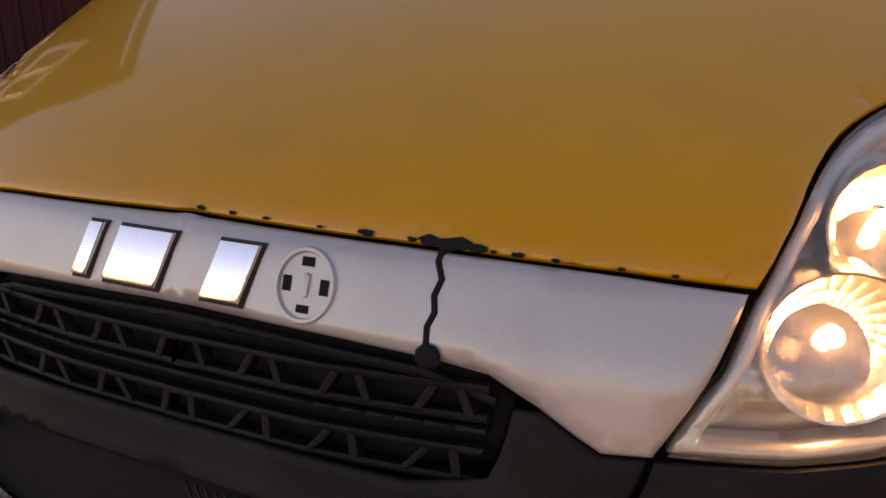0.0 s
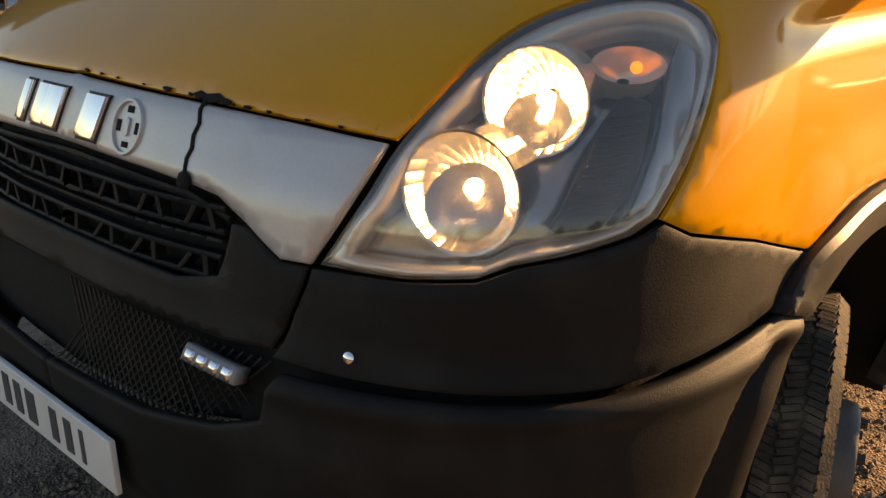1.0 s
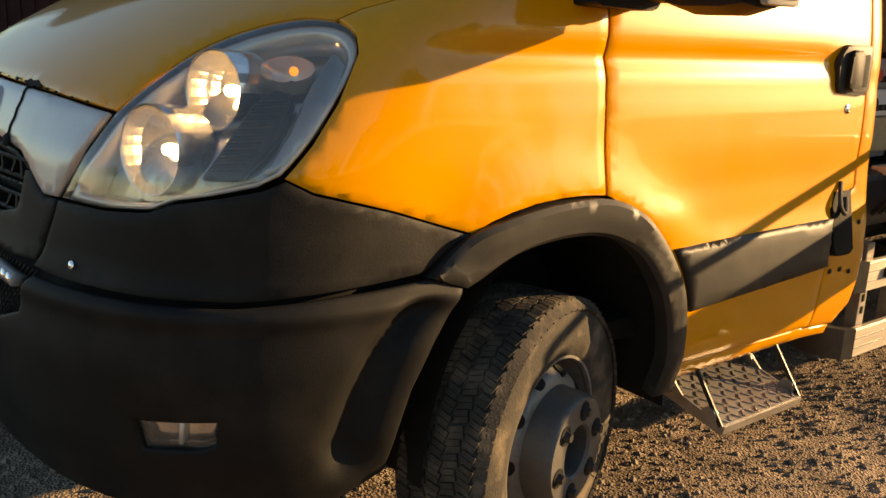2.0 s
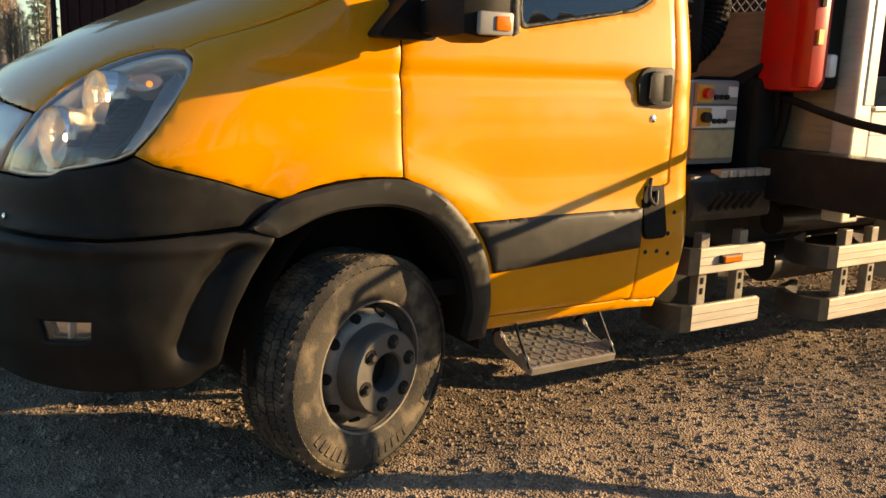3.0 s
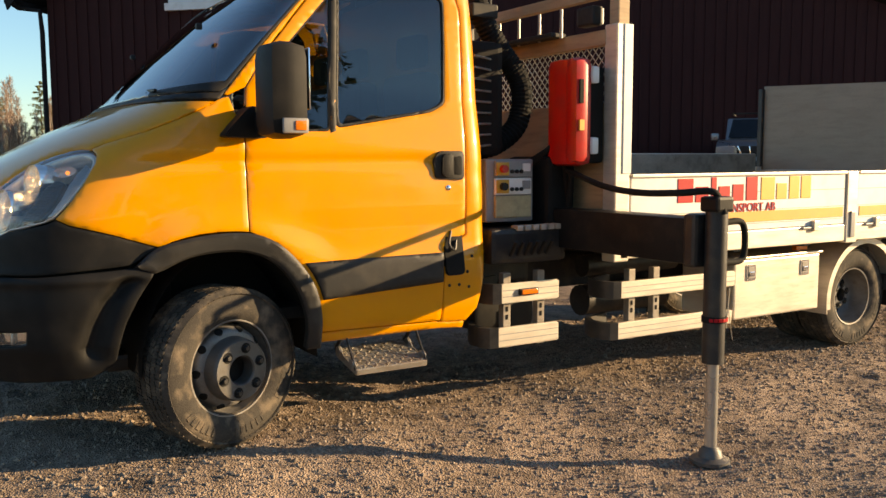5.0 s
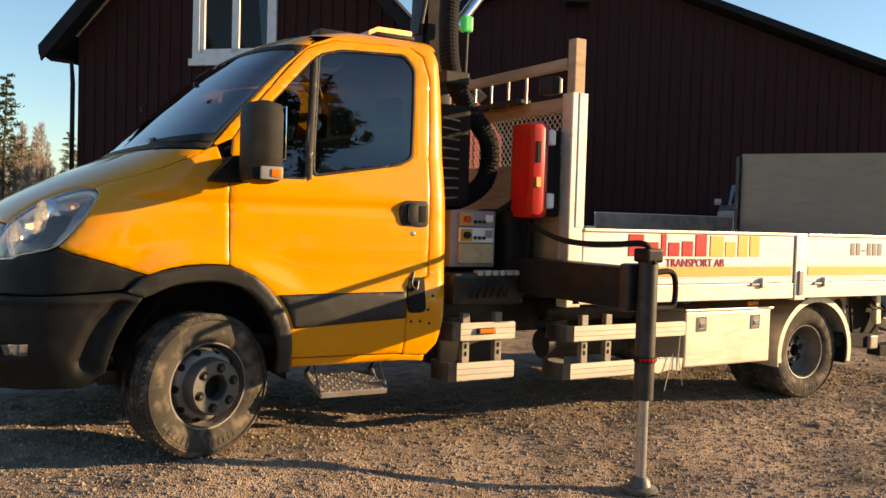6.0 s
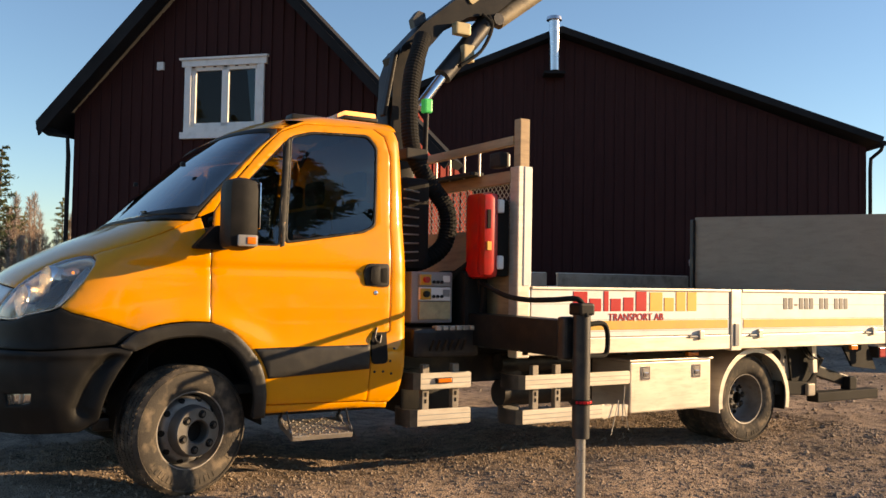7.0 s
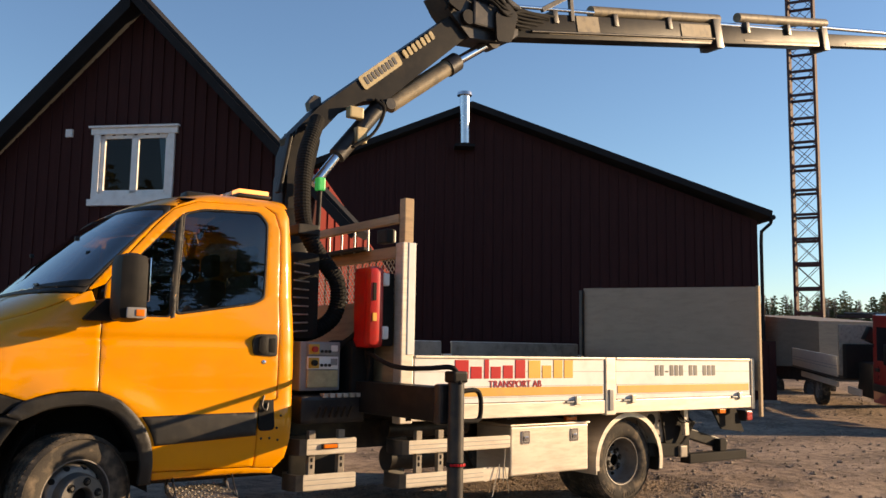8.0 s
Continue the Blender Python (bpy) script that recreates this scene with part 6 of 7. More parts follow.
axis_y = [-3000, -800, -250, -100, -50, -25, -12] + list(np.arange(-6, 3.01, 0.06)) + [3.5, 4, 4.5, 5, 5.5, 6, 7] + [8, 11, 15, 20, 30, 50, 100, 250, 800, 3000]
verts = [(x, y, ground_z(x, y)) for x in axis_x for y in axis_y]
ny = len(axis_y)
faces = [(i * ny + j, (i + 1) * ny + j, (i + 1) * ny + j + 1, i * ny + j + 1) for i in range(len(axis_x) - 1) for j in range(ny - 1)]
me = bpy.data.meshes.new("ground")
me.from_pydata(verts, [], faces)
me.materials.append(GRAVEL)
me.shade_smooth()
tagged(new("ground", me), "brown packed gravel yard with loose stones", "ground", kind="structure")
rng = np.random.default_rng(5)
octa = np.array([(1, 0, 0), (-1, 0, 0), (0, 1, 0), (0, -1, 0), (0, 0, 1), (0, 0, -1)], float)
tri_f = np.array([(0, 2, 4), (2, 1, 4), (1, 3, 4), (3, 0, 4), (2, 0, 5), (1, 2, 5), (3, 1, 5), (0, 3, 5)])


def scatter(name, count, xr, yr, sizes, label):
    vs, fs = [], []
    xs, ys = rng.uniform(*xr, count), rng.uniform(*yr, count)
    ss = sizes[0] * (sizes[1] / sizes[0]) ** (rng.random(count) ** 2.2)
    for k in range(count):
        v = octa * rng.uniform(0.55, 1.1, (6, 1)) * (ss[k], ss[k] * rng.uniform(0.6, 1), ss[k] * rng.uniform(0.45, 0.8))
        a = rng.uniform(0, 6.28)
        c, s = math.cos(a), math.sin(a)
        v = v @ np.array([(c, -s, 0), (s, c, 0), (0, 0, 1)])
        vs.append(v + (xs[k], ys[k], ground_z(xs[k], ys[k]) + ss[k] * 0.15))
        fs.append(tri_f + 6 * k)
    m = bpy.data.meshes.new(name)
    m.from_pydata(np.concatenate(vs).tolist(), [], np.concatenate(fs).tolist())
    m.materials.append(STONE)
    tagged(new(name, m), label, "gravel", kind="stuff")


scatter("loose_gravel", 110000, (-2.6, 6.5), (-4.2, 2.0), (0.004, 0.021), "loose gravel and small stones on the yard")
scatter("far_gravel", 9000, (4.0, 22.0), (-4.0, 9.0), (0.010, 0.05), "loose stones on the yard")

# ---- buildings ----
def local(o, d):
    """Frame of a wall: x along d, y into the building, z up."""
    d = Vector((*d, 0)).normalized()
    return Matrix.Translation((*o, 0)) @ Matrix((d, Vector((-d.y, d.x, 0)), Vector((0, 0, 1)))).transposed().to_4x4()


def shape(outline, lo, hi, m, bevel=0.0):
    """An upright outline (local x, z), from lo to hi along local y."""
    return slab(bmesh.new(), outline, lo, hi, m @ XZ, bevel)


def boards(parent, m, x0, x1, top, bottom, step, skip=(), mat=None):
    """Upright boards with cover strips on a wall; the top edge follows top(x)."""
    bm0 = bmesh.new()
    box(bm0, (-step * 0.13, -0.028, 0), (step * 0.13, 0.0, 1))
    mesh = bpy.data.meshes.new("cover_strip")
    bm0.to_mesh(mesh)
    bm0.free()
    mesh.materials.append(mat or BARN)
    x = x0 + step / 2
    while x < x1:
        spans, start = [], bottom
        for gap in sorted(skip, key=lambda g: g[2]):
            if gap[0] - 0.02 < x < gap[1] + 0.02:
                spans.append((start, gap[2]))
                start = gap[3]
        spans.append((start, top(x)))
        for a, b in spans:
            ob = new("cover_strip", mesh)
            ob.parent = parent
            ob.matrix_basis = m @ Matrix.Translation((x, 0, a)) @ Matrix.Diagonal((1, 1, b - a, 1))
        x += step


# gabled house with a white window
HM = local((3.42, 11.14), (0.7071, -0.7071))
house = thing("house", "red wooden house toned dark for shade, with a steep gable and white window", "house")
hole = (-0.72, 0.74, 4.13, 5.34)
low_hole = (hole[0] + 0.96, hole[1] + 0.96, hole[2] - 2.79, hole[3] - 2.79)
for nm, pts in (("wall", [(-3.45, -0.2), (hole[0], -0.2), (hole[0], 7.2), (-3.45, 4.55)]), ("wall", [(low_hole[1], -0.2), (3.75, -0.2), (3.75, 4.12), (low_hole[1], 6.20)]),
                ("wall", [(hole[1], low_hole[3]), (low_hole[1], low_hole[3]), (low_hole[1], 6.20), (hole[1], 7.15)]), ("wall", [(low_hole[0], -0.2), (low_hole[1], -0.2), (low_hole[1], low_hole[2]), (low_hole[0], low_hole[2])]),
                ("wall", [(hole[0], -0.2), (low_hole[0], -0.2), (low_hole[0], hole[2]), (hole[0], hole[2])]), ("wall", [(low_hole[0], low_hole[3]), (hole[1], low_hole[3]), (hole[1], hole[2]), (low_hole[0], hole[2])]), ("wall", [(hole[0], hole[3]), (hole[1], hole[3]), (hole[1], 7.15), (0, 7.9), (hole[0], 7.2)])):
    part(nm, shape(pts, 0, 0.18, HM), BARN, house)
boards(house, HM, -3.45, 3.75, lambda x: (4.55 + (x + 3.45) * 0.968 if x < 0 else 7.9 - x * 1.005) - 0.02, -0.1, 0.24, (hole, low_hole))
part("side_wall", shape([(-3.45, -0.2), (-3.30, -0.2), (-3.30, 4.6), (-3.45, 4.6)], 0.18, 9, HM), BARN, house)
part("side_wall", shape([(3.60, -0.2), (3.75, -0.2), (3.75, 4.1), (3.60, 4.1)], 0.18, 0.30, HM), BARN, house)
part("back_wall", shape([(-3.45, -0.2), (-2.4, -0.2), (-2.4, 3.6), (-3.45, 4.4)], 8.9, 9.05, HM), BARN, house)
part("inner_wall", shape([(0.95, 3.0), (3.60, 3.0), (3.60, 4.15), (0.95, 6.85)], 0.22, 0.30, HM), BARN, house)
left_slope = shape([(-3.96, 4.21), (0, 8.10), (0, 8.24), (-4.05, 4.28)], -0.45, 9.3, HM)
ridge_back = HM @ Vector((0, 0.32, 0))
for v in left_slope.verts:                                        # hipped at the back
    if (HM.inverted() @ v.co).x > -0.1 and (HM.inverted() @ v.co).y > 5:
        v.co.x, v.co.y = ridge_back.x, ridge_back.y
part("roof", left_slope, ROOFTILE, house, "dark roof slope")
part("roof", shape([(0, 8.12), (4.75, 3.22), (4.87, 3.32), (0, 8.32)], -0.45, 0.32, HM, 0.01), ROOFTILE, house, "dark roof slope")
part("barge_board", shape([(-3.93, 3.98), (0, 7.84), (0, 8.14), (-4.0, 4.24)], -0.50, -0.46, HM), ROOFTILE, house)
part("barge_board", shape([(0, 8.0), (4.7, 3.15), (4.8, 3.3), (0, 8.20)], -0.50, -0.46, HM), ROOFTILE, house)
gut = part("gutter", rod(bmesh.new(), HM @ Vector((-4.0, -0.4, 4.16)), HM @ Vector((-4.0, 9.2, 4.16)), 0.07), ROOFTILE, house)
part("downpipe", tube(bmesh.new(), [HM @ Vector(q) for q in ((-3.98, -0.30, 4.13), (-3.88, -0.25, 4.05), (-3.52, -0.12, 4.0), (-3.50, -0.10, 3.6), (-3.50, -0.10, 0.0))], 0.045, 8), ROOFTILE, house)
vent = part("wall_vent", shape([(-1.50, 5.33), (-1.36, 5.33), (-1.36, 5.49), (-1.50, 5.49)], -0.06, 0.0, HM), WHITEWOOD, house, "small white vent")
for dx, dz in ((0.0, 0.0), (0.96, -2.79)):
    WM = HM @ Matrix.Translation((dx, 0, dz))
    win = part("window", shape([(-0.86, 4.06), (-0.72, 4.06), (-0.72, 5.42), (-0.86, 5.42)], -0.06, 0.02, WM), WHITEWOOD, house, "white wooden window with two casements")
    for pts, y0 in (([(0.74, 4.06), (0.88, 4.06), (0.88, 5.42), (0.74, 5.42)], -0.06), ([(-0.92, 5.36), (0.94, 5.36), (0.94, 5.50), (-0.92, 5.50)], -0.075), ([(-0.86, 4.02), (0.88, 4.02), (0.88, 4.14), (-0.86, 4.14)], -0.065), ([(-0.96, 5.49), (0.98, 5.49), (0.98, 5.53), (-0.96, 5.53)], -0.12), ([(-0.92, 3.90), (0.94, 3.90), (0.94, 4.03), (-0.92, 4.03)], -0.10)):
        part("casing", shape(pts, y0, 0.0, WM), WHITEWOOD, win)
    for x0, x1 in ((-0.72, 0.01), (0.01, 0.74)):
        for pts in ([(x0, 4.13), (x0 + 0.085, 4.13), (x0 + 0.085, 5.36), (x0, 5.36)], [(x1 - 0.06, 4.13), (x1, 4.13), (x1, 5.36), (x1 - 0.06, 5.36)], [(x0, 4.13), (x1, 4.13), (x1, 4.22), (x0, 4.22)], [(x0, 5.28), (x1, 5.28), (x1, 5.36), (x0, 5.36)]):
            part("sash", shape(pts, -0.015, 0.05, WM), WHITEWOOD, win)
        part("pane", shape([(x0 + 0.08, 4.2), (x1 - 0.055, 4.2), (x1 - 0.055, 5.3), (x0 + 0.08, 5.3)], 0.03, 0.036, WM), HOUSEPANE, win).visible_shadow = False
pot = part("flower_pot", rod(bmesh.new(), HM @ Vector((0.5, 0.2, 4.12)), HM @ Vector((0.5, 0.2, 4.26)), 0.05, 0.07), WHITEWOOD, house)

HC = HM @ Vector((0, 0, 4.72))
house.matrix_basis = Matrix.Translation(HC) @ Matrix.Scale(0.945, 4) @ Matrix.Translation(-HC)

# low lean-to behind it, its wall facing the sun
annex = thing("annex", "red boarded annex with a low roof", "building")
AM = local((6.68, 9.88), (0.95, 0.31))
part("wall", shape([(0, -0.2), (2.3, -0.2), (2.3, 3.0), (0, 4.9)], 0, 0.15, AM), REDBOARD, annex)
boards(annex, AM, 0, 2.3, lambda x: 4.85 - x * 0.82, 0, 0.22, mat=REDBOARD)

# wide hall with a shallow gable
LM = local((14.5, 15.4), (0.86, -0.51))
hall = thing("hall", "large red boarded hall toned dark for shade, with a shallow gable", "hall")
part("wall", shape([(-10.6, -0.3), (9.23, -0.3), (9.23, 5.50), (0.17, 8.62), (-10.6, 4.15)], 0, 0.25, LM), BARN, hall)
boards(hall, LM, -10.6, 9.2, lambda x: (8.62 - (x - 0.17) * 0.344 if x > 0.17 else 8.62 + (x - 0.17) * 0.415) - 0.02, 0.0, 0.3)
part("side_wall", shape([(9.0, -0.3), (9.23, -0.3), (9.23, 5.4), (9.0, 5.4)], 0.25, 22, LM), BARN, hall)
part("roof", shape([(-11.0, 4.05), (0.17, 8.66), (9.52, 5.56), (9.56, 5.76), (0.17, 8.86), (-11.0, 4.25)], -0.4, 22.3, LM), ROOFTILE, hall, "dark roof")
part("gutter", rod(bmesh.new(), LM @ Vector((9.57, -0.4, 5.56)), LM @ Vector((9.57, 22, 5.56)), 0.08), ROOFTILE, hall)
part("downpipe", tube(bmesh.new(), [LM @ Vector(q) for q in ((9.56, -0.30, 5.52), (9.54, -0.25, 5.38), (9.34, -0.05, 5.15), (9.32, -0.05, 4.8), (9.32, -0.05, 0.0))], 0.055, 8), ROOFTILE, hall)
chim = part("flue_pipe", rod(bmesh.new(), LM @ Vector((-0.06, -0.45, 7.52)), LM @ Vector((-0.08, -0.45, 9.0)), 0.15, seg=24), ZINC, hall, "bright steel flue pipe", smooth=True)
part("cap", rod(bmesh.new(), LM @ Vector((-0.08, -0.45, 9.0)), LM @ Vector((-0.08, -0.45, 9.10)), 0.23, 0.21, seg=24), ZINC, chim, smooth=True)
part("bracket", shape([(-0.35, 7.42), (0.25, 7.42), (0.25, 7.50), (-0.35, 7.50)], -0.55, 0, LM), ROOFTILE, chim)

# ---- lattice mast ----
mast = thing("lattice_mast", "tall rusty red steel lattice mast", "mast")
MX, MY, MW = 37.1, 18.0, 1.15
RUST = material("mast_paint", (0.050, 0.018, 0.015), (0.085, 0.032, 0.027), 0.7, 0.1, 3, 40, 0.1)
MM = local((MX, MY), (0.49, -0.87))
H0, H1, BAY = -0.2, 30.0, 1.17
cornerpts = [(-MW / 2, -MW / 2), (MW / 2, -MW / 2), (MW / 2, MW / 2), (-MW / 2, MW / 2)]
for x, y in cornerpts:
    part("leg", beam(bmesh.new(), MM @ Vector((x, y, H0)), MM @ Vector((x, y, H1)), 0.13, 0.13, bevel=0, up=(1, 0, 0)), RUST, mast)
def shared(nm, bm):
    mesh = bpy.data.meshes.new(nm)
    bm.to_mesh(mesh)
    bm.free()
    mesh.materials.append(RUST)
    return mesh


bars = []
for k in range(4):
    (xa, ya), (xb, yb) = cornerpts[k], cornerpts[(k + 1) % 4]
    bars.append(("ring_bar", shared("ring_bar", beam(bmesh.new(), (xa, ya, 0), (xb, yb, 0), 0.07, 0.13, bevel=0))))
    bars.append(("cross_brace", shared("cross_brace", beam(bmesh.new(), (xa, ya, 0), (xb, yb, BAY), 0.028, 0.028, bevel=0))))
    bars.append(("cross_brace", shared("cross_brace", beam(bmesh.new(), (xb, yb, 0), (xa, ya, BAY), 0.028, 0.028, bevel=0))))
for i in range(int((H1 - H0) / BAY)):
    for nm, mesh in bars:
        ob = new(nm, mesh)
        ob.parent = mast
        ob.matrix_basis = MM @ Matrix.Translation((0, 0, H0 + i * BAY))

# ---- parked vehicles ----
CARGREY = material("grey_car_paint", (0.20, 0.205, 0.215), (0.26, 0.265, 0.275), 0.3, 0.5, 3, 100, 0.01, 0.8)
VANRED = material("red_van_paint", (0.42, 0.012, 0.010), (0.50, 0.02, 0.015), 0.3, 0, 3, 100, 0.01, 0.8)
CARGLASS = material("car_glass", (0.01, 0.012, 0.014), (0.02, 0.022, 0.025), 0.06, 0, 3, 50, 0.0)


def small_wheel(parent, m):
    w = part("wheel", lathe(bmesh.new(), [(-0.11, 0.2), (-0.12, 0.33), (-0.09, 0.36), (0.09, 0.36), (0.12, 0.33), (0.11, 0.2)], 32, m), RUBBER, parent, smooth=True)
    part("rim", lathe(bmesh.new(), [(0.11, 0.22), (0.08, 0.20), (0.07, 0.05), (0.10, 0.04), (0.10, 0.0)], 24, m), RIM, w, smooth=True)


def pickup(m):
    t = thing("pickup", "silver grey pickup parked in front of the hall", "car")
    YZ = m @ Matrix(((0, 0, 1, 0), (1, 0, 0, 0), (0, 1, 0, 0), (0, 0, 0, 1)))
    P = lambda nm, bm, mat, par=t, lab="", sm=25: (bm.transform(m), part(nm, bm, mat, par, lab, sm))[1]
    side = [(0, 0.45), (0.0, 0.95), (0.25, 1.08), (1.05, 1.16), (1.75, 1.72), (3.1, 1.76), (3.35, 1.15), (5.1, 1.15), (5.1, 0.45)]
    bm = slab(bmesh.new(), side[:4] + [(3.35, 1.16), (5.1, 1.15), (5.1, 0.45)], -0.90, 0.90, XZ, 0.03)
    P("body", bm, CARGREY, lab="grey painted body")
    P("cabin", slab(bmesh.new(), [(1.0, 1.15), (1.72, 1.70), (3.1, 1.74), (3.35, 1.15)], -0.76, 0.76, XZ, 0.05), CARGREY)
    bm = bmesh.new()
    for q in ((-0.68, 1.03, 1.19), (0.68, 1.03, 1.19), (0.62, 1.64, 1.66), (-0.62, 1.64, 1.66)):
        bm.verts.new((q[1] - 0.015, q[0], q[2] + 0.012))
    bm.faces.new(bm.verts)
    bmesh.ops.solidify(bm, geom=bm.faces[:], thickness=0.01)
    P("windscreen", bm, CARGLASS)
    gr = P("grille", cube((-0.02, -0.42, 0.72), (0.03, 0.42, 0.98), 0.02), TRIM, lab="dark grille with bright frame")
    for y in (-0.36, -0.12, 0.12, 0.36):
        P("chrome_bar", beam(bmesh.new(), (-0.03, y * 1.1, 0.98), (-0.03, y * 0.8, 0.72), 0.06, 0.03, bevel=0.004), CHROME, gr)
    for s in (-1, 1):
        P("headlamp", cube((-0.015, s * 0.66 - 0.2, 0.80), (0.10, s * 0.66 + 0.2, 0.98), 0.04), GREYPLASTIC, lab="clear headlamp")
        P("mirror", cube((1.15, s * 1.02 - 0.1, 1.14), (1.25, s * 1.02 + 0.1, 1.32), 0.04), CARGREY)
    P("bumper", cube((-0.12, -0.9, 0.42), (0.12, 0.9, 0.70), 0.05), CARGREY)
    P("intake", cube((-0.13, -0.5, 0.48), (-0.10, 0.5, 0.62), 0.02), TRIM)
    rk = P("roof_rack", cube((1.7, -0.66, 1.80), (2.9, -0.62, 1.84), 0.01), TRIM, lab="black roof rack")
    P("rail", cube((1.7, 0.62, 1.80), (2.9, 0.66, 1.84), 0.01), TRIM, rk)
    P("cross_bar", cube((1.72, -0.66, 1.80), (1.76, 0.66, 1.84), 0.01), TRIM, rk)
    for x in (0.85, 4.1):
        for s in (-1, 1):
            small_wheel(t, m @ Matrix.Translation((x, s * 0.8, 0.36)) @ pose(0, 0, 0, 0, 0, 90 * s))
    return t


pickup(Matrix.Translation((0, 0, 0.74)) @ local((15.05, 9.3), (0.80, 0.60)) @ Matrix.Scale(0.95, 4))


def red_truck(m):
    t = thing("red_truck", "red flatbed truck with silver sides parked in the shade", "truck")
    P = lambda nm, bm, mat, par=t, lab="", sm=25: (bm.transform(m), part(nm, bm, mat, par, lab, sm))[1]
    prof = [(0, 0.5), (-0.05, 1.0), (0.35, 1.3), (0.95, 2.15), (1.25, 2.3), (2.3, 2.3), (2.35, 0.5)]
    P("cab", slab(bmesh.new(), prof, -0.98, 0.98, XZ, 0.05), VANRED, lab="red painted cab")
    for s in (-1, 1):
        P("side_window", slab(bmesh.new(), [(0.75, 1.38), (2.0, 1.38), (2.0, 2.05), (1.2, 2.05)], s * 0.985 - 0.012, s * 0.985 + 0.012, XZ), CARGLASS)
        P("strip", cube((0.1, s * 0.99 - 0.015, 0.75), (2.3, s * 0.99 + 0.015, 0.9), 0.01), PLASTIC)
        P("mirror", cube((0.7, s * 1.15 - 0.12, 1.35), (0.82, s * 1.15 + 0.12, 1.75), 0.04), PLASTIC)
        P("handle", cube((1.9, s * 0.99 - 0.02, 1.15), (2.1, s * 0.99 + 0.02, 1.22), 0.01), PLASTIC)
        board = P("side_board", cube((4.4, s * 1.08 - 0.02, 0.86), (8.6, s * 1.08 + 0.02, 1.33), 0.01), ALU, lab="aluminium dropside")
        for z in (1.03, 1.10):
            P("groove", cube((4.4, s * 1.102 - 0.004, z), (8.6, s * 1.102 + 0.004, z + 0.012), 0), GREYPLASTIC, board)
        P("side_guard", cube((4.7, s * 1.0 - 0.02, 0.60), (8.0, s * 1.0 + 0.02, 0.74), 0.01), ALU)
        P("step_guard", cube((3.0, s * 1.0 - 0.02, 0.55), (3.9, s * 1.0 + 0.02, 0.70), 0.01), ALU)
    P("windscreen", slab(bmesh.new(), [(0.36, 1.38), (0.90, 2.12), (0.93, 2.10), (0.42, 1.36)], -0.85, 0.85, XZ), CARGLASS)
    P("bed", cube((4.3, -1.08, 0.80), (8.6, 1.08, 0.91), 0.01), STEEL)
    P("crane_base", cube((2.75, -0.8, 0.5), (3.9, 0.8, 1.25), 0.05), CRANE, lab="dark folded crane")
    # added dark block, stands in for the crane darkening the headboard's lower half
    P("tool_cabinet", cube((3.95, -1.02, 0.85), (4.25, 1.02, 1.62), 0.03), SHELL, lab="dark block added for the crane behind the headboard")
    P("crane_arm", beam(bmesh.new(), (3.3, -0.7, 1.2), (3.3, 0.8, 1.9), 0.3, 0.3), CRANE)
    # shade on the headboard is put into its colour
    P("headboard", cube((4.27, -1.08, 0.9), (4.37, 1.08, 2.05), 0.02), WEATHERED_SHADED, lab="grey boarded headboard toned down for shade")
    fr = P("rack", cube((4.28, -1.1, 2.2), (4.36, 1.1, 2.27), 0.01), STEEL, lab="dark steel rack")
    for k in range(4):
        P("rail", rod(bmesh.new(), (2.4, -0.9 + 0.6 * k, 2.30), (4.4, -0.9 + 0.6 * k, 2.30), 0.03), STEEL, fr)
    for x in (0.75, 6.6):
        for s in (-1, 1):
            small_wheel(t, m @ Matrix.Translation((x, s * 0.86, 0.36)) @ pose(0, 0, 0, 0, 0, 90 * s))
    return t


red_truck(Matrix.Translation((0, 0, -0.22)) @ local((15.54, 1.66), (0.70, 0.714)) @ pose(0, 0, 0, 0, -2.9, 0))

# stacks and blocks beside the hall
cont = thing("container", "dark red steel container beside the hall", "container")
CMm = local((17.85, 8.36), (0.8, -0.6))
part("body", shape([(-0.1, 0.19), (1.10, 0.19), (1.10, 1.68), (-0.1, 1.68)], 0, 1.2, CMm, 0.03), BARN, cont)
for k in range(5):
    part("rib", shape([(0.0 + k * 0.23, 0.26), (0.08 + k * 0.23, 0.26), (0.08 + k * 0.23, 1.60), (0.0 + k * 0.23, 1.60)], -0.03, 0.02, CMm), BARN, cont)
CONC = material("concrete", (0.22, 0.205, 0.185), (0.34, 0.32, 0.29), 0.85, 0, 3, 60, 0.3)
for k, (x, w) in enumerate(((-0.1, 0.58), (0.55, 0.58))):
    part("concrete_block", shape([(x, -0.1), (x + w, -0.1), (x + w, 0.19), (x, 0.19)], -0.16, 0.7, CMm, 0.03), CONC, None, "pale concrete block on the gravel")
for ob in [o for o in bpy.data.objects if o.name.startswith("concrete_block")]:
    tagged(ob, category="block", group="concrete blocks")
grey = thing("grey_trailer", "pale grey boarded trailer", "trailer")
GM = local((23.6, 11.9), (-0.41, -0.912))
part("body", shape([(0, 1.0), (3.7, 1.0), (3.7, 2.32), (0, 2.63)], 0, 2.2, GM, 0.03), GREYBOARD, grey)
part("chassis", shape([(0.1, 0.6), (3.6, 0.6), (3.6, 1.0), (0.1, 1.0)], 0.2, 2.0, GM), STEEL, grey)
for x in (1.1, 3.1):
    for y in (0.2, 2.0):
        small_wheel(grey, GM @ Matrix.Translation((x, y, 0.36)) @ pose(0, 0, 0, 0, 0, -90))
low = thing("low_shed", "long low pale shed", "shed")
SM = local((62, 34), (0.55, -0.83))
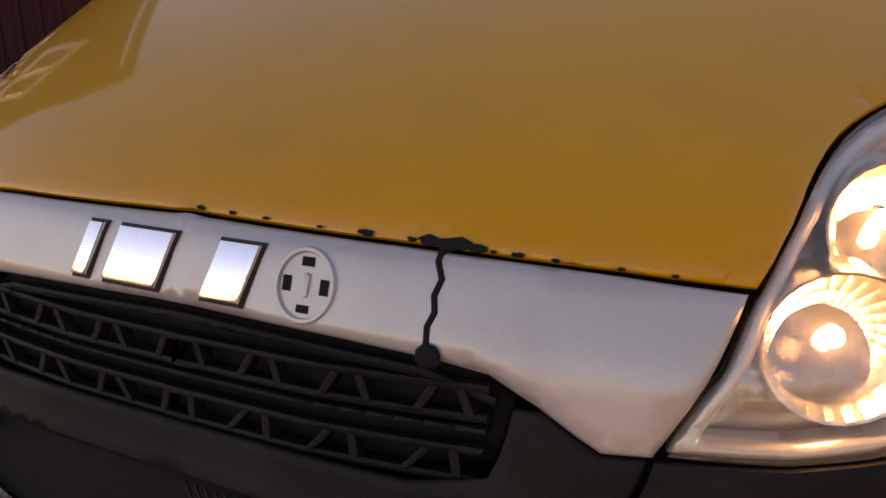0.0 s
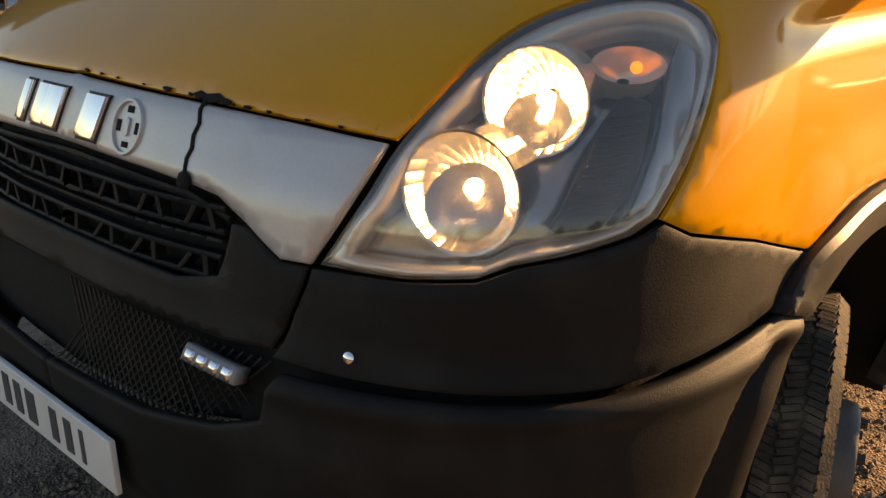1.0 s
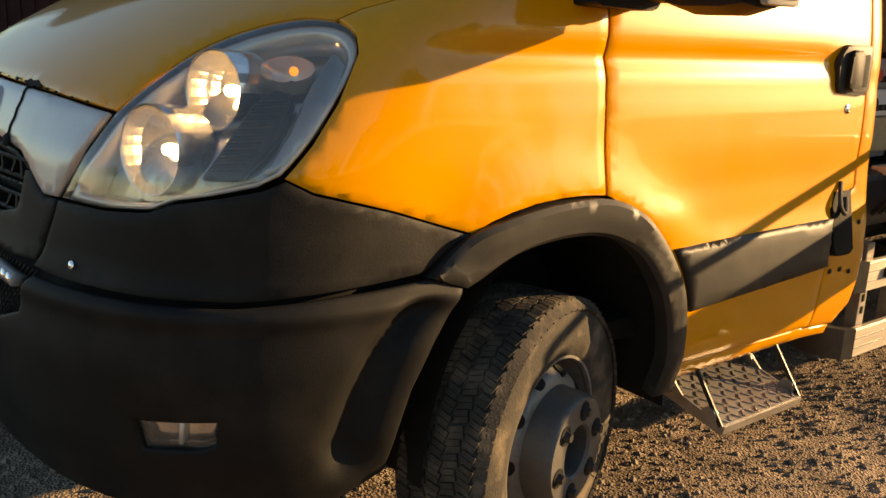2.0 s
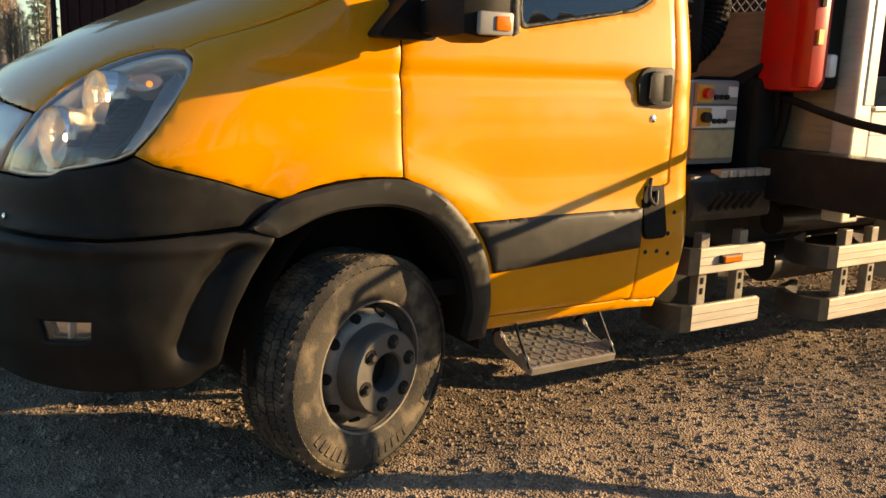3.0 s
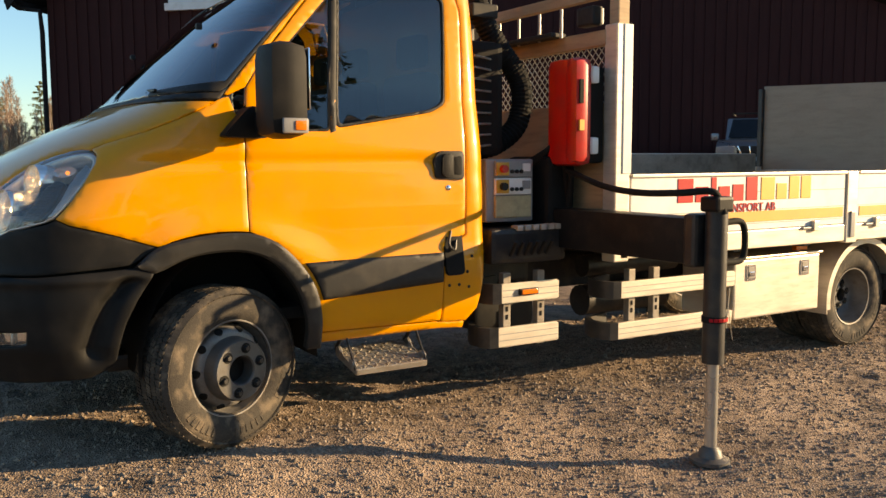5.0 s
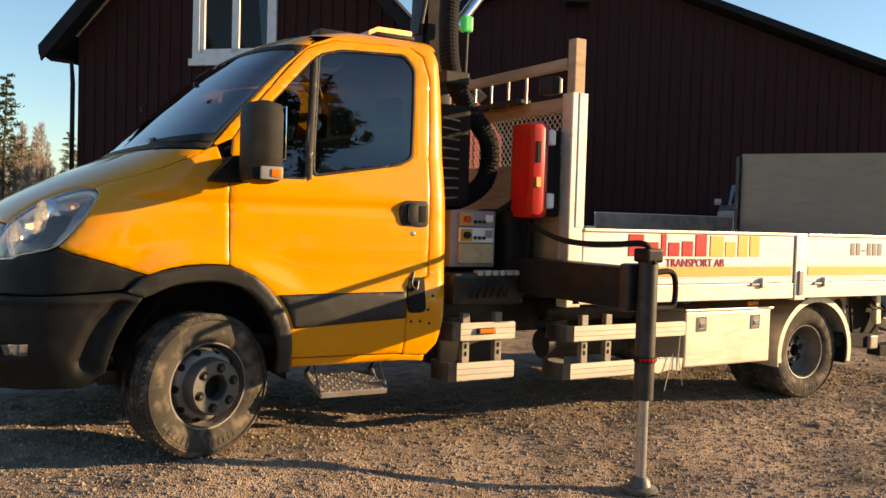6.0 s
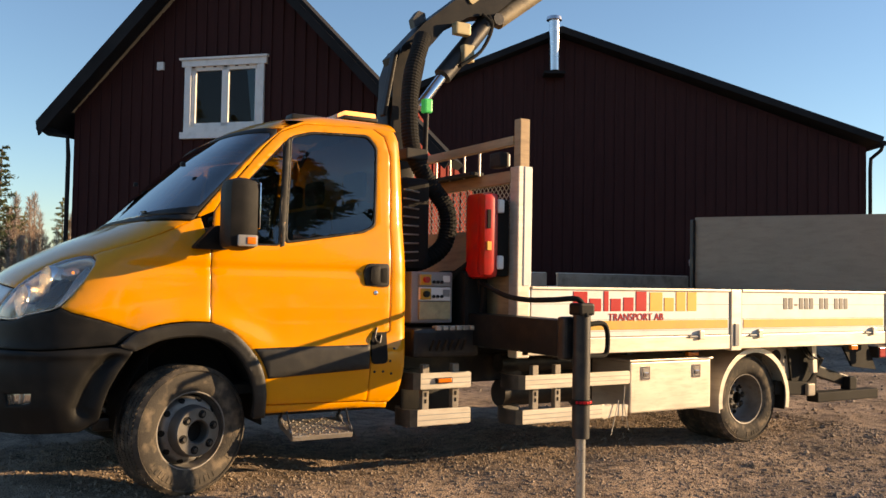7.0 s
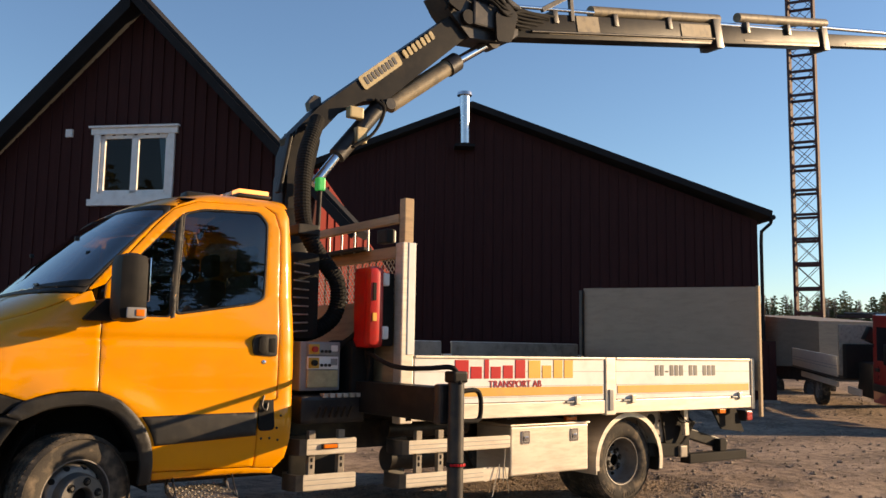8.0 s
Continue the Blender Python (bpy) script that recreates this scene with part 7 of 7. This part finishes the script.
part("wall", shape([(-6, 0), (16, 0), (16, 3.2), (-6, 3.2)], 0, 6, SM), CONC, low)
part("roof", shape([(-6.3, 3.2), (16.3, 3.2), (16.3, 3.5), (-6.3, 3.5)], -0.4, 6.4, SM), WHITEWOOD, low)
lampost = thing("lamp_post", "thin grey lamp post", "lamp post")
part("pole", rod(bmesh.new(), (61.5, 22.6, 0), (61.5, 22.6, 6.2), 0.09, 0.06), ZINC, lampost)
part("head", cube((61.3, 22.2, 6.15), (61.7, 23.0, 6.3), 0.03), ZINC, lampost)

# ---- trees ----
BARK = material("pine_bark", (0.055, 0.035, 0.025), (0.13, 0.085, 0.06), 0.9, 0, 3, 40, 0.4)
BIRCH = material("birch_bark", (0.30, 0.25, 0.20), (0.50, 0.44, 0.37), 0.8, 0, 3, 30, 0.2)
NEEDLE = material("pine_needles", (0.045, 0.058, 0.022), (0.105, 0.120, 0.045), 0.75, 0, 2, 20, 0.0, vary=0.2)
TWIG = material("brown_twigs", (0.15, 0.088, 0.060), (0.28, 0.175, 0.12), 0.9, 0, 2, 20, 0.0, vary=0.2)


def tree(kind, h, seed):
    """A tapered trunk with limbs and a crown of many small leaves."""
    r = random.Random(seed)
    t = thing("pine" if kind == "pine" else "birch", "dark green pine tree at the yard's edge" if kind == "pine" else "bare brown birch tree at the yard's edge", "tree", "trees round the yard")
    bm = bmesh.new()
    lean = Vector((r.uniform(-0.03, 0.03), r.uniform(-0.03, 0.03), 1))
    rod(bm, (0, 0, -0.3), lean * h, h * 0.016, h * 0.003, 9)
    lv, lf = [], []
    n = 46 if kind == "pine" else 60
    for k in range(n):
        f = (0.30 if kind == "pine" else 0.25) + 0.70 * (k + r.random()) / n
        a = k * 2.4 + r.uniform(-0.4, 0.4)
        if kind == "pine":
            ln = h * 0.21 * (1.08 - f) ** 0.75 * r.uniform(0.6, 1.15)
            d = Vector((math.cos(a), math.sin(a), r.uniform(-0.1, 0.35)))
        else:
            ln = h * 0.20 * (1.15 - f) * r.uniform(0.6, 1.2)
            d = Vector((math.cos(a) * 0.7, math.sin(a) * 0.7, r.uniform(0.7, 1.4)))
        o = lean * h * f
        tip = o + d * ln
        rod(bm, o, tip, h * 0.003, h * 0.0008, 5)
        count = 60 if kind == "pine" else 26
        for j in range(count):
            s = r.uniform(0.25, 1.08)
            c = o.lerp(tip, s) + Vector((r.gauss(0, 1), r.gauss(0, 1), r.gauss(0, 0.6))) * ln * 0.13
            u = Vector((r.gauss(0, 1), r.gauss(0, 1), r.gauss(0, 0.7))).normalized()
            v = u.orthogonal().normalized()
            if kind == "pine":
                a1, b1 = r.uniform(0.10, 0.22) * h / 12, r.uniform(0.03, 0.07) * h / 12
            else:
                u = (u + d.normalized() * 1.2).normalized()
                a1, b1 = r.uniform(0.25, 0.5) * h / 12, 0.012 * h / 12
            i = len(lv)
            lv += [c - u * a1, c + v * b1, c + u * a1, c - v * b1]
            lf.append((i, i + 1, i + 2, i + 3))
    part("trunk", bm, BARK if kind == "pine" else BIRCH, t, smooth=True)
    m = bpy.data.meshes.new("crown")
    m.from_pydata(lv, [], lf)
    m.materials.append(NEEDLE if kind == "pine" else TWIG)
    ob = new("crown", m)
    ob.parent = t
    return t


kinds = [tree("pine", 12, 1), tree("pine", 12, 2), tree("pine", 12, 3), tree("birch", 12, 4), tree("birch", 12, 5)]
spots = random.Random(11)


def plant(k, x, y, h):
    s = h / 12
    copy_thing(kinds[k], Matrix.Translation((x, y, -0.1)) @ Matrix.Rotation(spots.uniform(0, 6.28), 4, "Z") @ Matrix.Diagonal((s * 0.9, s * 0.9, s, 1)))


def rank(x0, y0, x1, y1, count, heights, mixk, deep):
    for i in range(count):
        f = (i + spots.random()) / count
        plant(spots.choice(mixk), x0 + (x1 - x0) * f + spots.uniform(-deep, deep), y0 + (y1 - y0) * f + spots.uniform(-deep, deep), spots.uniform(*heights))


rank(-2, 62, 9, 58, 16, (4.8, 6.6), (0, 1, 2), 3)                # beside the house
rank(-1, 48, 8, 46, 16, (4.2, 6.2), (3, 4), 3)
rank(-1, 43, 7, 41, 46, (2.2, 4.2), (3, 4), 2.5)
plant(1, 1.35, 42.0, 7.6)
rank(110, 79, 133, 50, 170, (7.0, 10.5), (0, 1, 2, 0, 3), 6)             # far right, behind the sheds
for k, x, y, h in ((0, 7.4, -16.5, 10.6), (1, 8.2, -16.9, 9.6), (2, 6.8, -17.2, 9.2), (0, 9.0, -17.6, 8.4), (1, 7.8, -15.9, 9.6), (0, 10.2, -18.4, 7.6),
                   (1, 5.2, -16.8, 10.6), (0, 5.9, -16.3, 10.0), (2, 4.6, -17.4, 10.8), (2, 7.2, -17.9, 10.2), (0, 8.0, -17.4, 9.4)):
    plant(k, x, y, h)
rank(-34, -48, 48, -46, 90, (7, 12), (0, 1, 2, 3), 5)            # behind the walk, seen in the glass
rank(-38, 20, -34, -28, 16, (8, 14), (0, 1, 2), 4)
for i, k in enumerate(kinds):
    k.matrix_basis = Matrix.Translation((-40 + i * 3.0, -38, -0.1))
bush = thing("brush_pile", "pale brush and stacked timber by the trees", "brush")
for i in range(26):
    x, y = spots.uniform(0.0, 2.2), spots.uniform(30, 33)
    part("log", rod(bmesh.new(), (x, y, 0.12 + 0.25 * (i % 4)), (x + spots.uniform(1.2, 2.4), y + spots.uniform(-0.4, 0.4), 0.12 + 0.25 * (i % 4)), 0.13, seg=8), CONC, bush)
